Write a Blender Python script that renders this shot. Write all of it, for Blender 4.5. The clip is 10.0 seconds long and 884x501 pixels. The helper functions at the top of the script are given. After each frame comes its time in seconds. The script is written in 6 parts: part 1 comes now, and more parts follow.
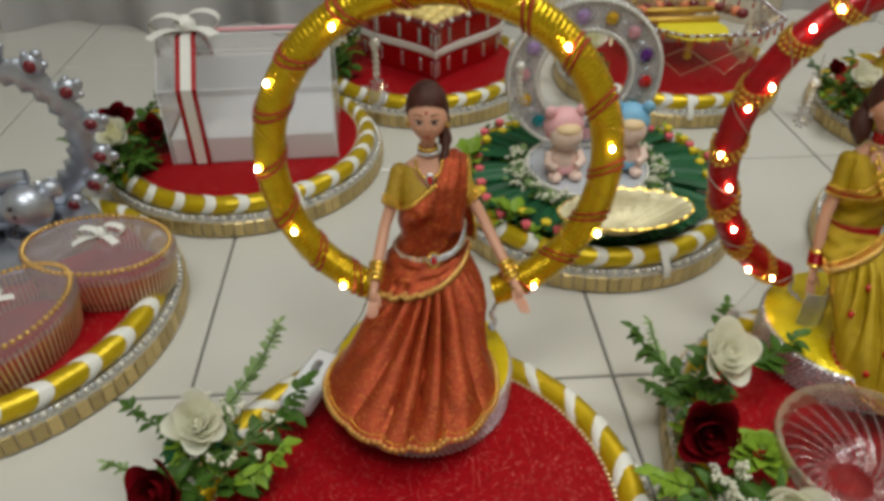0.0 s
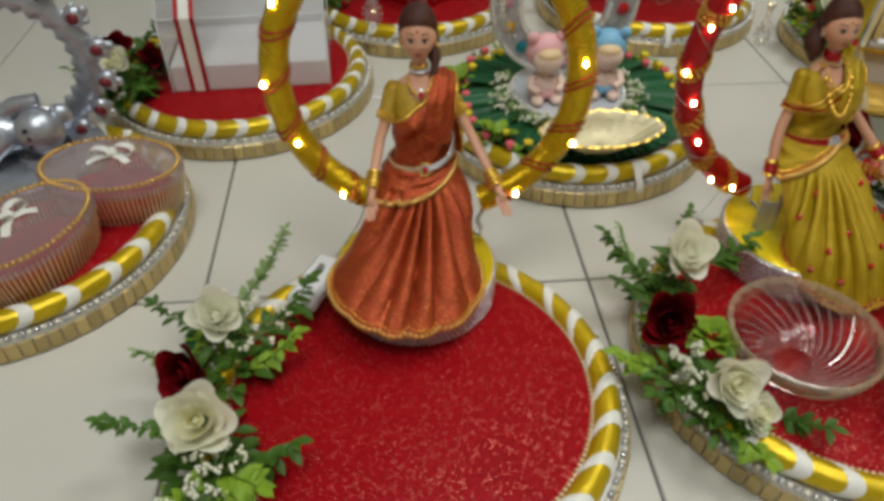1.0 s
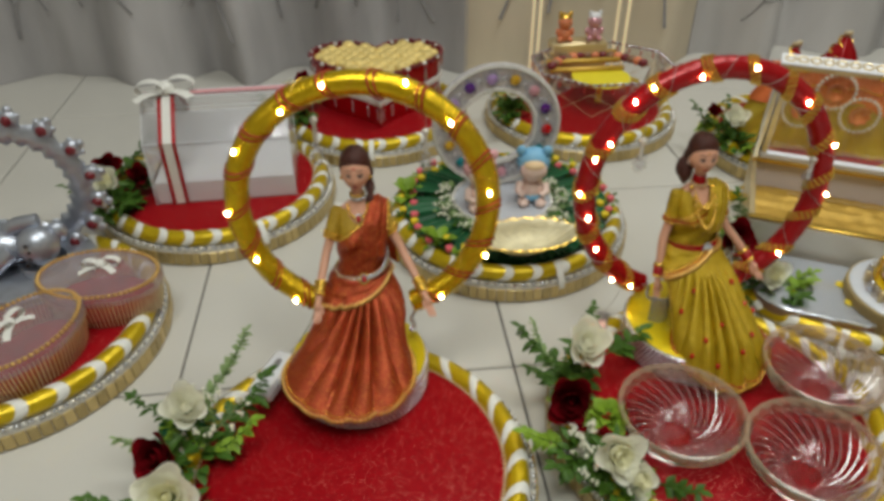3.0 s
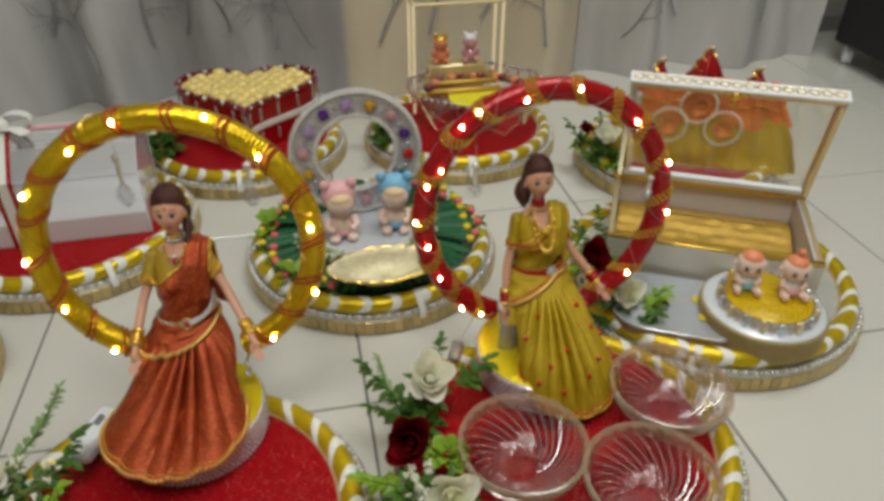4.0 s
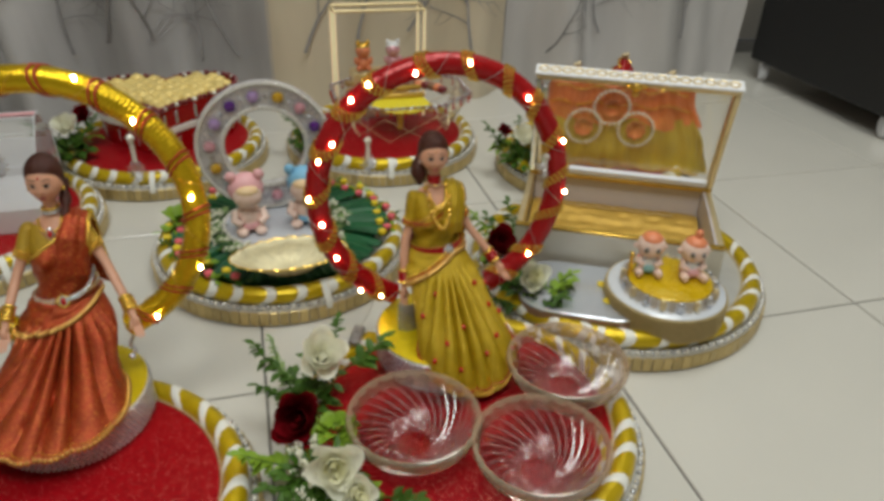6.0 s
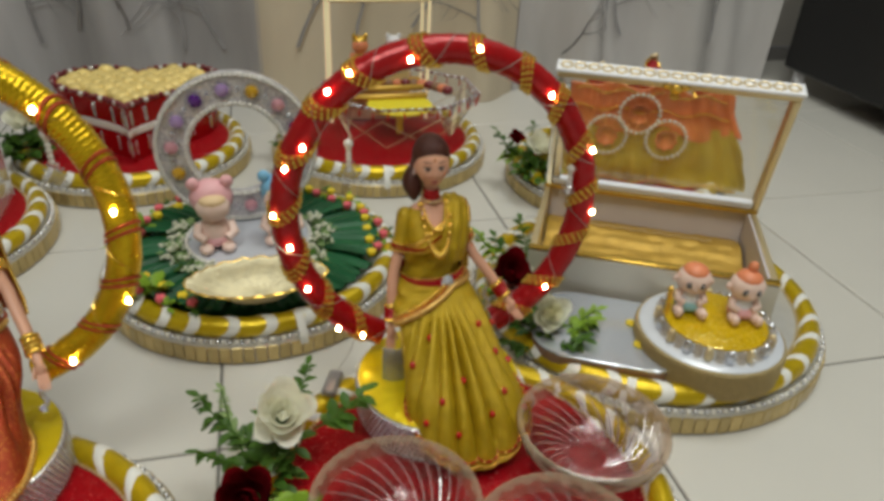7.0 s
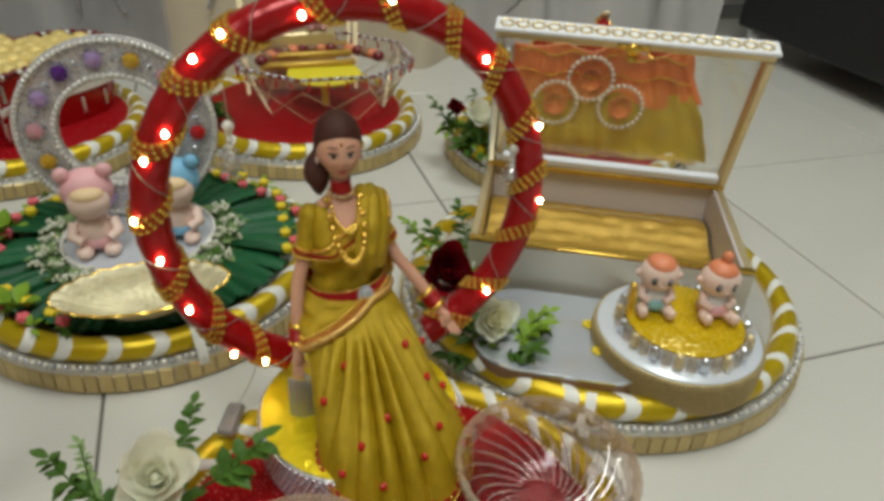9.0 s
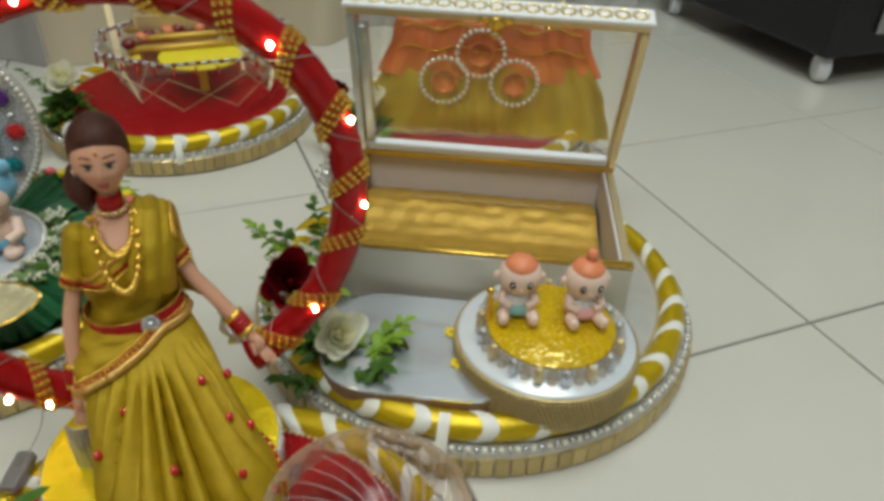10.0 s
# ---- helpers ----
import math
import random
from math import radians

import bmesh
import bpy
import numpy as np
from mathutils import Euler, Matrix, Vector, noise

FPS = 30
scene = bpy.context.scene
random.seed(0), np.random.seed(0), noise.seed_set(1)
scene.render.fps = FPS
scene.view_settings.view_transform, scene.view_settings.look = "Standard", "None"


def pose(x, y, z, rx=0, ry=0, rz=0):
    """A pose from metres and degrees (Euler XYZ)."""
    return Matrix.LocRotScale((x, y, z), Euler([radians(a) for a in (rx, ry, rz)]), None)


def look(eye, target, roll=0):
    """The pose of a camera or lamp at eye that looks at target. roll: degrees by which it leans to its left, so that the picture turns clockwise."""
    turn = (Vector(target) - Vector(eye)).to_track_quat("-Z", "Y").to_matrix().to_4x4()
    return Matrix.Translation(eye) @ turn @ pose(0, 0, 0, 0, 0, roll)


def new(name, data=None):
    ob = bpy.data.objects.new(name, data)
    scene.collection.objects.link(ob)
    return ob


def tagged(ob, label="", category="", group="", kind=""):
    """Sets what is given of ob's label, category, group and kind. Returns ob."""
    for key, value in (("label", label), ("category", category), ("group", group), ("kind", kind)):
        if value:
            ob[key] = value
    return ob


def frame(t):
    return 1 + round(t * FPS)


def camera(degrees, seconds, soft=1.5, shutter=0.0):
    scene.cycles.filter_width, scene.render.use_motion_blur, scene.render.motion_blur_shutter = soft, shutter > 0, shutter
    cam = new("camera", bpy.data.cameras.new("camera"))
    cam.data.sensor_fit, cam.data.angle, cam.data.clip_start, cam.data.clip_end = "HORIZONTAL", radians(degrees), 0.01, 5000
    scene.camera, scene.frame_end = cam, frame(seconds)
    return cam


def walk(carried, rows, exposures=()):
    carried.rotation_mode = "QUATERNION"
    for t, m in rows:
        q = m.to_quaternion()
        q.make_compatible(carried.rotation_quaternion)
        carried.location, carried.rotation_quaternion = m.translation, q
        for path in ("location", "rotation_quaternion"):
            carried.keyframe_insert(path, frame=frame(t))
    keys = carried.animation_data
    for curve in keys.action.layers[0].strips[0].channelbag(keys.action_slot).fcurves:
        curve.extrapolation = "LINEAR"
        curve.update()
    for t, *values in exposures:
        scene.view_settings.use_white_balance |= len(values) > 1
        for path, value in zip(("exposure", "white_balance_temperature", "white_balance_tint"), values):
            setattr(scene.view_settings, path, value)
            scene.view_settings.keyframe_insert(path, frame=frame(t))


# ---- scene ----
cam = camera(63.8, 10.0, soft=3.8)
PATH = [
    (0, (0.167, 0.199, 0.505), (0.267, 1.794, -0.697), -0.1),
    (0.5, (0.164, 0.169, 0.51), (0.276, 1.722, -0.745), 0.2),
    (1, (0.159, 0.133, 0.519), (0.289, 1.624, -0.806), 0.3),
    (1.5, (0.154, 0.104, 0.543), (0.297, 1.573, -0.806), 0.4),
    (2, (0.163, 0.081, 0.576), (0.307, 1.589, -0.729), 0.3),
    (2.2, (0.167, 0.072, 0.588), (0.312, 1.605, -0.688), 0.3),
    (3.3, (0.241, 0.047, 0.617), (0.449, 1.693, -0.5), -0.3),
    (3.5, (0.27, 0.053, 0.618), (0.512, 1.704, -0.484), -0.4),
    (4, (0.324, 0.066, 0.609), (0.661, 1.693, -0.503), 0.3),
    (4.5, (0.347, 0.061, 0.6), (0.738, 1.665, -0.528), 0.6),
    (5, (0.365, 0.029, 0.598), (0.79, 1.623, -0.532), 0.8),
    (5.2, (0.369, 0.017, 0.588), (0.805, 1.616, -0.531), 1.2),
    (6.3, (0.394, 0.033, 0.536), (0.859, 1.7, -0.466), 2.0),
    (6.5, (0.404, 0.067, 0.523), (0.868, 1.735, -0.479), 2.3),
    (7, (0.426, 0.157, 0.493), (0.879, 1.828, -0.508), 2.9),
    (7.5, (0.43, 0.224, 0.477), (0.876, 1.894, -0.529), 3.3),
    (8, (0.435, 0.264, 0.467), (0.897, 1.919, -0.557), 3.5),
    (8.5, (0.449, 0.265, 0.459), (0.951, 1.895, -0.585), 3.5),
    (9, (0.481, 0.261, 0.457), (1.051, 1.85, -0.615), 3.4),
    (9.5, (0.527, 0.273, 0.444), (1.147, 1.827, -0.651), 3.3),
    (10, (0.602, 0.294, 0.447), (1.244, 1.812, -0.686), 2.7),
]
walk(cam, [(t, look(eye, target, roll)) for t, eye, target, roll in PATH], ((0, -0.20, 6350, 3), (8, -0.20, 6350, 3), (10, -0.19, 6150, -3)))

# ---- light ----
world = bpy.data.worlds.new("world")
scene.world = world
world.use_nodes = True
world.node_tree.nodes["Background"].inputs[0].default_value = (0.8, 0.85, 1.0, 1)
world.node_tree.nodes["Background"].inputs[1].default_value = 0.06


def area_lamp(name, x, y, z, size, watts, colour):
    data = bpy.data.lights.new(name, "AREA")
    data.shape, data.size, data.energy, data.color = "SQUARE", size, watts, colour
    ob = new(name, data)
    ob.matrix_basis = pose(x, y, z)
    return ob


area_lamp("ceiling_lamp", 0.1, -0.3, 2.52, 0.9, 35, (1.0, 0.975, 0.94))
area_lamp("ceiling_lamp", 1.2, 0.95, 2.52, 0.9, 28, (1.0, 0.975, 0.94))


# ---- materials ----
def material(name, colour, rough=0.5, metal=0.0, vary=0.15, scale=40.0, bump=0.1, grain=300.0, coat=0.0, sheen=0.0, spread=0.0, rise=1.0, spec=0.5):
    """A surface with blotches (scale) and fine grain (grain, bump). spread: how much its colour shifts from piece to piece."""
    m = bpy.data.materials.new(name)
    m.use_nodes = True
    nt = m.node_tree
    b = nt.nodes["Principled BSDF"]
    b.inputs["Roughness"].default_value, b.inputs["Metallic"].default_value = rough, metal
    b.inputs["Coat Weight"].default_value, b.inputs["Coat Roughness"].default_value = coat, 0.08
    b.inputs["Sheen Weight"].default_value = sheen
    b.inputs["Specular IOR Level"].default_value = spec
    tc = nt.nodes.new("ShaderNodeTexCoord")
    big = nt.nodes.new("ShaderNodeTexNoise")
    big.inputs["Scale"].default_value, big.inputs["Detail"].default_value = scale, 4
    mp = nt.nodes.new("ShaderNodeMapping")
    mp.inputs["Scale"].default_value = (1, 1, rise)
    nt.links.new(tc.outputs["Object"], mp.inputs["Vector"])
    nt.links.new(mp.outputs["Vector"], big.inputs["Vector"])
    ramp = nt.nodes.new("ShaderNodeMix")
    ramp.data_type = "RGBA"
    ramp.inputs["A"].default_value = (*[c * (1 - vary) for c in colour], 1)
    ramp.inputs["B"].default_value = (*[min(1, c * (1 + vary)) for c in colour], 1)
    nt.links.new(big.outputs["Fac"], ramp.inputs["Factor"])
    out = ramp.outputs["Result"]
    if spread:
        info, hsv, rng = nt.nodes.new("ShaderNodeObjectInfo"), nt.nodes.new("ShaderNodeHueSaturation"), nt.nodes.new("ShaderNodeMapRange")
        rng.inputs["To Min"].default_value, rng.inputs["To Max"].default_value = 1 - spread, 1 + spread
        nt.links.new(info.outputs["Random"], rng.inputs["Value"])
        nt.links.new(rng.outputs["Result"], hsv.inputs["Value"])
        nt.links.new(out, hsv.inputs["Color"])
        out = hsv.outputs["Color"]
    nt.links.new(out, b.inputs["Base Color"])
    fine = nt.nodes.new("ShaderNodeTexNoise")
    fine.inputs["Scale"].default_value, fine.inputs["Detail"].default_value = grain, 3
    nt.links.new(tc.outputs["Object"], fine.inputs["Vector"])
    bp = nt.nodes.new("ShaderNodeBump")
    bp.inputs["Strength"].default_value, bp.inputs["Distance"].default_value = bump, 0.002
    nt.links.new(fine.outputs["Fac"], bp.inputs["Height"])
    nt.links.new(bp.outputs["Normal"], b.inputs["Normal"])
    return m


def flecked(m, colour, scale, share):
    """Gold threads woven into a cloth: short slubs scattered over its colour."""
    nt = m.node_tree
    b = nt.nodes["Principled BSDF"]
    base = b.inputs["Base Color"].links[0].from_socket
    tc, n, r, mix = nt.nodes.new("ShaderNodeTexCoord"), nt.nodes.new("ShaderNodeTexNoise"), nt.nodes.new("ShaderNodeMapRange"), nt.nodes.new("ShaderNodeMix")
    n.inputs["Scale"].default_value, n.inputs["Detail"].default_value = scale, 2
    nt.links.new(tc.outputs["Object"], n.inputs["Vector"])
    r.inputs["From Min"].default_value, r.inputs["From Max"].default_value = share, share + 0.22
    nt.links.new(n.outputs["Fac"], r.inputs["Value"])
    mix.data_type = "RGBA"
    nt.links.new(r.outputs["Result"], mix.inputs["Factor"])
    nt.links.new(base, mix.inputs["A"])
    mix.inputs["B"].default_value = (*colour, 1)
    nt.links.new(mix.outputs["Result"], b.inputs["Base Color"])
    return m


def soft(m, weight):
    """Light passes through, as in thin cloth petals."""
    b = m.node_tree.nodes["Principled BSDF"]
    nt = m.node_tree
    thin, mix = nt.nodes.new("ShaderNodeBsdfTranslucent"), nt.nodes.new("ShaderNodeMixShader")
    nt.links.new(b.inputs["Base Color"].links[0].from_socket, thin.inputs["Color"])
    mix.inputs["Fac"].default_value = weight
    nt.links.new(b.outputs["BSDF"], mix.inputs[1])
    nt.links.new(thin.outputs["BSDF"], mix.inputs[2])
    nt.links.new(mix.outputs["Shader"], nt.nodes["Material Output"].inputs["Surface"])
    return m


def glitter(name, dark, light, spark, scale=900.0, rough=0.3, share=0.93):
    """Glitter sheet: tiny cells, each turned and tinted by chance, a few of them bright flakes."""
    m = bpy.data.materials.new(name)
    m.use_nodes = True
    nt = m.node_tree
    b = nt.nodes["Principled BSDF"]
    tc, vor = nt.nodes.new("ShaderNodeTexCoord"), nt.nodes.new("ShaderNodeTexVoronoi")
    vor.inputs["Scale"].default_value = scale
    nt.links.new(tc.outputs["Object"], vor.inputs["Vector"])
    sep = nt.nodes.new("ShaderNodeSeparateColor")
    nt.links.new(vor.outputs["Color"], sep.inputs["Color"])
    mix = nt.nodes.new("ShaderNodeMix")
    mix.data_type = "RGBA"
    mix.inputs["A"].default_value, mix.inputs["B"].default_value = (*dark, 1), (*light, 1)
    nt.links.new(sep.outputs["Red"], mix.inputs["Factor"])
    step = nt.nodes.new("ShaderNodeMath")
    step.operation, step.inputs[1].default_value = "GREATER_THAN", share
    nt.links.new(sep.outputs["Green"], step.inputs[0])
    top = nt.nodes.new("ShaderNodeMix")
    top.data_type = "RGBA"
    top.inputs["B"].default_value = (*spark, 1)
    nt.links.new(mix.outputs["Result"], top.inputs["A"])
    nt.links.new(step.outputs["Value"], top.inputs["Factor"])
    nt.links.new(top.outputs["Result"], b.inputs["Base Color"])
    nt.links.new(step.outputs["Value"], b.inputs["Metallic"])
    b.inputs["Roughness"].default_value = rough
    b.inputs["Specular IOR Level"].default_value = 0.1
    bp = nt.nodes.new("ShaderNodeBump")
    bp.inputs["Strength"].default_value, bp.inputs["Distance"].default_value = 0.6, 0.0008
    nt.links.new(sep.outputs["Blue"], bp.inputs["Height"])
    nt.links.new(bp.outputs["Normal"], b.inputs["Normal"])
    return m


def clear(name, tint, gloss=0.09, rough=0.05, haze=0.0, hazecol=(0.9, 0.9, 0.9), slant=0.75):
    """Thin clear plastic or glass: mostly see-through, glossier at a slant."""
    m = bpy.data.materials.new(name)
    m.use_nodes = True
    nt = m.node_tree
    nt.nodes.remove(nt.nodes["Principled BSDF"])
    see, shine, mix = nt.nodes.new("ShaderNodeBsdfTransparent"), nt.nodes.new("ShaderNodeBsdfGlossy"), nt.nodes.new("ShaderNodeMixShader")
    see.inputs["Color"].default_value = (*tint, 1)
    shine.inputs["Roughness"].default_value = rough
    lw = nt.nodes.new("ShaderNodeLayerWeight")
    lw.inputs["Blend"].default_value = 0.25
    rng = nt.nodes.new("ShaderNodeMapRange")
    rng.inputs["To Min"].default_value, rng.inputs["To Max"].default_value = gloss, slant
    nt.links.new(lw.outputs["Fresnel"], rng.inputs["Value"])
    nt.links.new(rng.outputs["Result"], mix.inputs["Fac"])
    nt.links.new(see.outputs["BSDF"], mix.inputs[1])
    nt.links.new(shine.outputs["BSDF"], mix.inputs[2])
    out = mix.outputs["Shader"]
    if haze:
        dif, mix2 = nt.nodes.new("ShaderNodeBsdfDiffuse"), nt.nodes.new("ShaderNodeMixShader")
        dif.inputs["Color"].default_value = (*hazecol, 1)
        mix2.inputs["Fac"].default_value = haze
        nt.links.new(out, mix2.inputs[1])
        nt.links.new(dif.outputs["BSDF"], mix2.inputs[2])
        out = mix2.outputs["Shader"]
    nt.links.new(out, nt.nodes["Material Output"].inputs["Surface"])
    return m


def glowing(name, colour, strength):
    m = bpy.data.materials.new(name)
    m.use_nodes = True
    b = m.node_tree.nodes["Principled BSDF"]
    b.inputs["Base Color"].default_value = (*colour, 1)
    b.inputs["Emission Color"].default_value = (*colour, 1)
    b.inputs["Emission Strength"].default_value = strength
    return m


TILE = material("polished_tile", (0.60, 0.58, 0.53), 0.16, vary=0.05, scale=5, bump=0.015, grain=60, coat=0.25, spread=0.025)
GROUT = material("grout", (0.16, 0.15, 0.14), 0.9, bump=0.3)
PLASTER = material("plaster", (0.50, 0.47, 0.42), 0.9, vary=0.05, scale=3, bump=0.1, grain=120)
CEILING = material("ceiling_paint", (0.8, 0.8, 0.78), 0.9, vary=0.03, scale=3)
GOLD_RIBBON = material("gold_satin_ribbon", (0.62, 0.44, 0.008), 0.30, 0.5, 0.25, 60, 0.25, 500)
GOLD_CORD = material("gold_thread_winding", (0.66, 0.44, 0.010), 0.24, 0.75, 0.25, 60, 0.2, 500)
WHITE_RIBBON = material("white_satin_ribbon", (0.78, 0.77, 0.72), 0.4, vary=0.06, scale=80, bump=0.15, sheen=0.2)
RED_GLITTER = glitter("red_glitter_sheet", (0.17, 0.001, 0.004), (0.46, 0.003, 0.010), (1.0, 0.36, 0.28), 1500, 0.5, 0.975)
SILVER_GLITTER = glitter("silver_glitter", (0.35, 0.34, 0.36), (0.75, 0.73, 0.75), (0.95, 0.92, 0.9), 700, 0.3, 0.7)
SILVER_BOARD = material("silver_card", (0.62, 0.61, 0.58), 0.35, 0.4, 0.1, 60, 0.1)
GOLD_TILE = material("gold_mirror_tile", (0.52, 0.40, 0.18), 0.30, 0.6, 0.15, 200, 0.1, spread=0.2)
GOLD = material("gold_trim", (0.85, 0.55, 0.1), 0.25, 0.9, 0.2, 200, 0.15)
BORDER_GOLD = material("border_beads", (0.72, 0.46, 0.14), 0.28, 0.8, 0.35, 500, 0.2)
PALE_GOLD = material("pale_gold", (0.72, 0.59, 0.34), 0.34, 0.55, 0.12, 90, 0.1)
SILVER = material("silver_plate", (0.68, 0.70, 0.75), 0.27, 0.85, 0.1, 60, 0.06, 150)
PEARL = material("pearl", (0.8, 0.78, 0.72), 0.18, 0.25, 0.06, 200, 0.02, coat=0.6)
FOIL = material("crinkled_gold_foil", (0.80, 0.62, 0.01), 0.28, 0.45, 0.15, 60, 0.9, 130)
SKIN = material("doll_skin", (0.66, 0.35, 0.235), 0.42, vary=0.05, scale=60, bump=0.02)
HAIR = material("doll_hair", (0.060, 0.014, 0.008), 0.42, spec=0.4, vary=0.4, scale=200, bump=0.5, grain=900)
EYE = material("painted_eye", (0.03, 0.02, 0.02), 0.3)
EYE_WHITE = material("painted_eye_white", (0.52, 0.38, 0.33), 0.35)
BROW = material("painted_brow", (0.10, 0.035, 0.02), 0.45)
IRIS = material("painted_iris", (0.10, 0.055, 0.04), 0.3)
LIP = material("painted_lip", (0.48, 0.12, 0.12), 0.4)
SILK_RUST = flecked(material("rust_shot_silk", (0.37, 0.050, 0.016), 0.30, 0.5, 0.45, 110, 0.4, 900, spec=0.35), (0.62, 0.22, 0.04), 480, 0.53)
SILK_GOLD = material("mustard_silk", (0.45, 0.30, 0.010), 0.34, 0.3, 0.28, 110, 0.45, 1100, spec=0.35)
BLOUSE = material("yellow_brocade", (0.46, 0.29, 0.02), 0.45, 0.2, 0.3, 250, 0.5, 700)
RED_SATIN = material("red_satin", (0.36, 0.003, 0.006), 0.25, 0.2, 0.2, 60, 0.1, 500)
ROSE_RIBBON = material("rose_ribbon", (0.72, 0.34, 0.36), 0.4, vary=0.08)
SILVER_SATIN = material("satin_silver", (0.50, 0.53, 0.60), 0.36, 0.8, 0.2, 90, 0.25, 160)
RED_CORD = material("red_gold_braid", (0.40, 0.045, 0.01), 0.4, 0.35, 0.5, 500, 0.5, 900)
RED_GEM = material("red_gem", (0.5, 0.006, 0.008), 0.12, coat=0.8)
LEAF_DARK = material("dark_leaf", (0.013, 0.085, 0.030), 0.42, vary=0.35, scale=60, bump=0.25, grain=200, spread=0.25, spec=0.25)
LEAF = material("green_leaf", (0.055, 0.12, 0.014), 0.45, vary=0.4, scale=70, bump=0.2, spread=0.2, spec=0.25)
LEAF_LIME = material("lime_leaf", (0.20, 0.32, 0.025), 0.45, vary=0.35, scale=90, bump=0.2, spec=0.25)
LEAF_SAGE = material("sage_leaf", (0.22, 0.31, 0.12), 0.6, vary=0.4, scale=120, bump=0.2, spec=0.25)
WHITE_PETAL = soft(material("white_petal", (0.97, 0.96, 0.84), 0.6, vary=0.03, scale=60, bump=0.15, sheen=0.4), 0.42)
CREAM_PETAL = soft(material("cream_petal", (0.95, 0.93, 0.70), 0.6, vary=0.05, scale=60, bump=0.15, sheen=0.4), 0.42)
RED_PETAL = material("red_petal", (0.15, 0.0012, 0.005), 0.85, vary=0.35, scale=70, bump=0.2, spec=0.08)
PINK = material("pink_bud", (0.75, 0.13, 0.16), 0.5, vary=0.2)
YELLOW_BUD = material("yellow_bud", (0.8, 0.6, 0.02), 0.5, vary=0.2)
CLEAR = clear("clear_plastic", (0.97, 0.97, 0.98), 0.05, 0.06, 0.05)
GIFT_CLEAR = clear("gift_box_plastic", (0.97, 0.97, 0.98), 0.05, 0.08, 0.16)
CLEAR_HAZY = clear("hazy_plastic_lid", (0.93, 0.91, 0.95), 0.08, 0.08, 0.18, (0.75, 0.68, 0.72))
CRYSTAL = clear("cut_crystal", (0.93, 0.94, 0.97), 0.10, 0.04, 0.12, slant=0.5)
# Pink tint and haze stand in for red refraction and glints along the cuts.
RIDGE_GLINT = clear("cut_ridge_glint", (0.97, 0.86, 0.89), 0.2, 0.08, 0.14, (0.9, 0.75, 0.76))
CRYSTAL_RIM = clear("crystal_rim", (0.93, 0.89, 0.84), 0.04, 0.1, 0.10, (0.74, 0.66, 0.52), slant=0.3)
FROST = clear("frosted_rim", (0.95, 0.88, 0.84), 0.10, 0.15, 0.30, (0.66, 0.50, 0.34), slant=0.3)
PANE = clear("lid_pane", (0.98, 0.97, 0.94), 0.04, 0.03, 0.025, (0.9, 0.85, 0.7))
# Pale blue, partly non-metal colour stands in for the bright reflection.
MIRROR = material("mirror_sheet", (0.66, 0.70, 0.78), 0.14, 0.6, 0.05, 20, 0.03, 30, coat=0.5)
BRUSHED = material("brushed_champagne", (0.64, 0.61, 0.53), 0.42, 0.12, 0.10, 14, 0.05, 60)
WHITE_CARD = material("white_card", (0.8, 0.8, 0.82), 0.5, vary=0.03)
PEARL_CARD = material("pearly_card", (0.66, 0.69, 0.75), 0.22, 0.1, 0.06, 40, 0.05, coat=0.5)
CORDED_GOLD = material("corded_gold", (0.52, 0.41, 0.20), 0.36, 0.5, 0.25, 200, 0.1)
LILAC_CARD = material("lilac_card", (0.62, 0.57, 0.58), 0.55, vary=0.05)
GOLD_SATIN = material("gold_satin_lining", (0.56, 0.35, 0.06), 0.45, 0.45, 0.25, 60, 0.4, 200)
BROWN_EDGE = material("brown_board_edge", (0.24, 0.13, 0.07), 0.5, vary=0.2)
PLASTIC_WHITE = material("white_plastic", (0.75, 0.76, 0.8), 0.35, vary=0.03)
GREY_METAL = material("grey_steel", (0.4, 0.4, 0.42), 0.3, 0.8)
WIRE = material("thin_wire", (0.4, 0.38, 0.34), 0.4, 0.4)
BLACK = material("black_lacquer", (0.004, 0.004, 0.0045), 0.55, vary=0.2, scale=10, bump=0.1)
# Tall streaks paint fold light and shade into the mottled cloth colour.
CURTAIN = material("grey_curtain", (0.40, 0.385, 0.385), 0.9, vary=0.75, scale=6, bump=0.2, grain=250, rise=0.25)
CURTAIN_PALE = material("pale_curtain", (0.52, 0.50, 0.49), 0.9, vary=0.4, scale=7, bump=0.2, grain=250, rise=0.25)
CURTAIN_BEIGE = material("beige_curtain", (0.60, 0.52, 0.39), 0.85, vary=0.25, scale=7, bump=0.2, grain=250, rise=0.25)
PRINT = material("printed_branch", (0.26, 0.25, 0.25), 0.9, vary=0.4)
PINK_CLAY = material("pink_clay", (0.80, 0.43, 0.45), 0.5, vary=0.08)
BLUE_CLAY = material("blue_clay", (0.22, 0.48, 0.70), 0.5, vary=0.08)
FLESH_CLAY = material("flesh_clay", (0.85, 0.63, 0.54), 0.45, vary=0.06)
STRAW_CLAY = material("straw_clay", (0.80, 0.58, 0.33), 0.5, vary=0.1)
ORANGE_CLAY = material("orange_clay", (0.72, 0.24, 0.11), 0.45, vary=0.1)
TEAL_CLAY = material("teal_clay", (0.25, 0.45, 0.45), 0.45, vary=0.1)
VIOLET_GEM = material("violet_gem", (0.10, 0.015, 0.22), 0.1, 0.2, coat=0.8)
LILAC_GEM = material("lilac_gem", (0.42, 0.28, 0.55), 0.12, 0.2, coat=0.8)
AMBER_GEM = material("amber_gem", (0.62, 0.36, 0.02), 0.12, 0.2, coat=0.8)
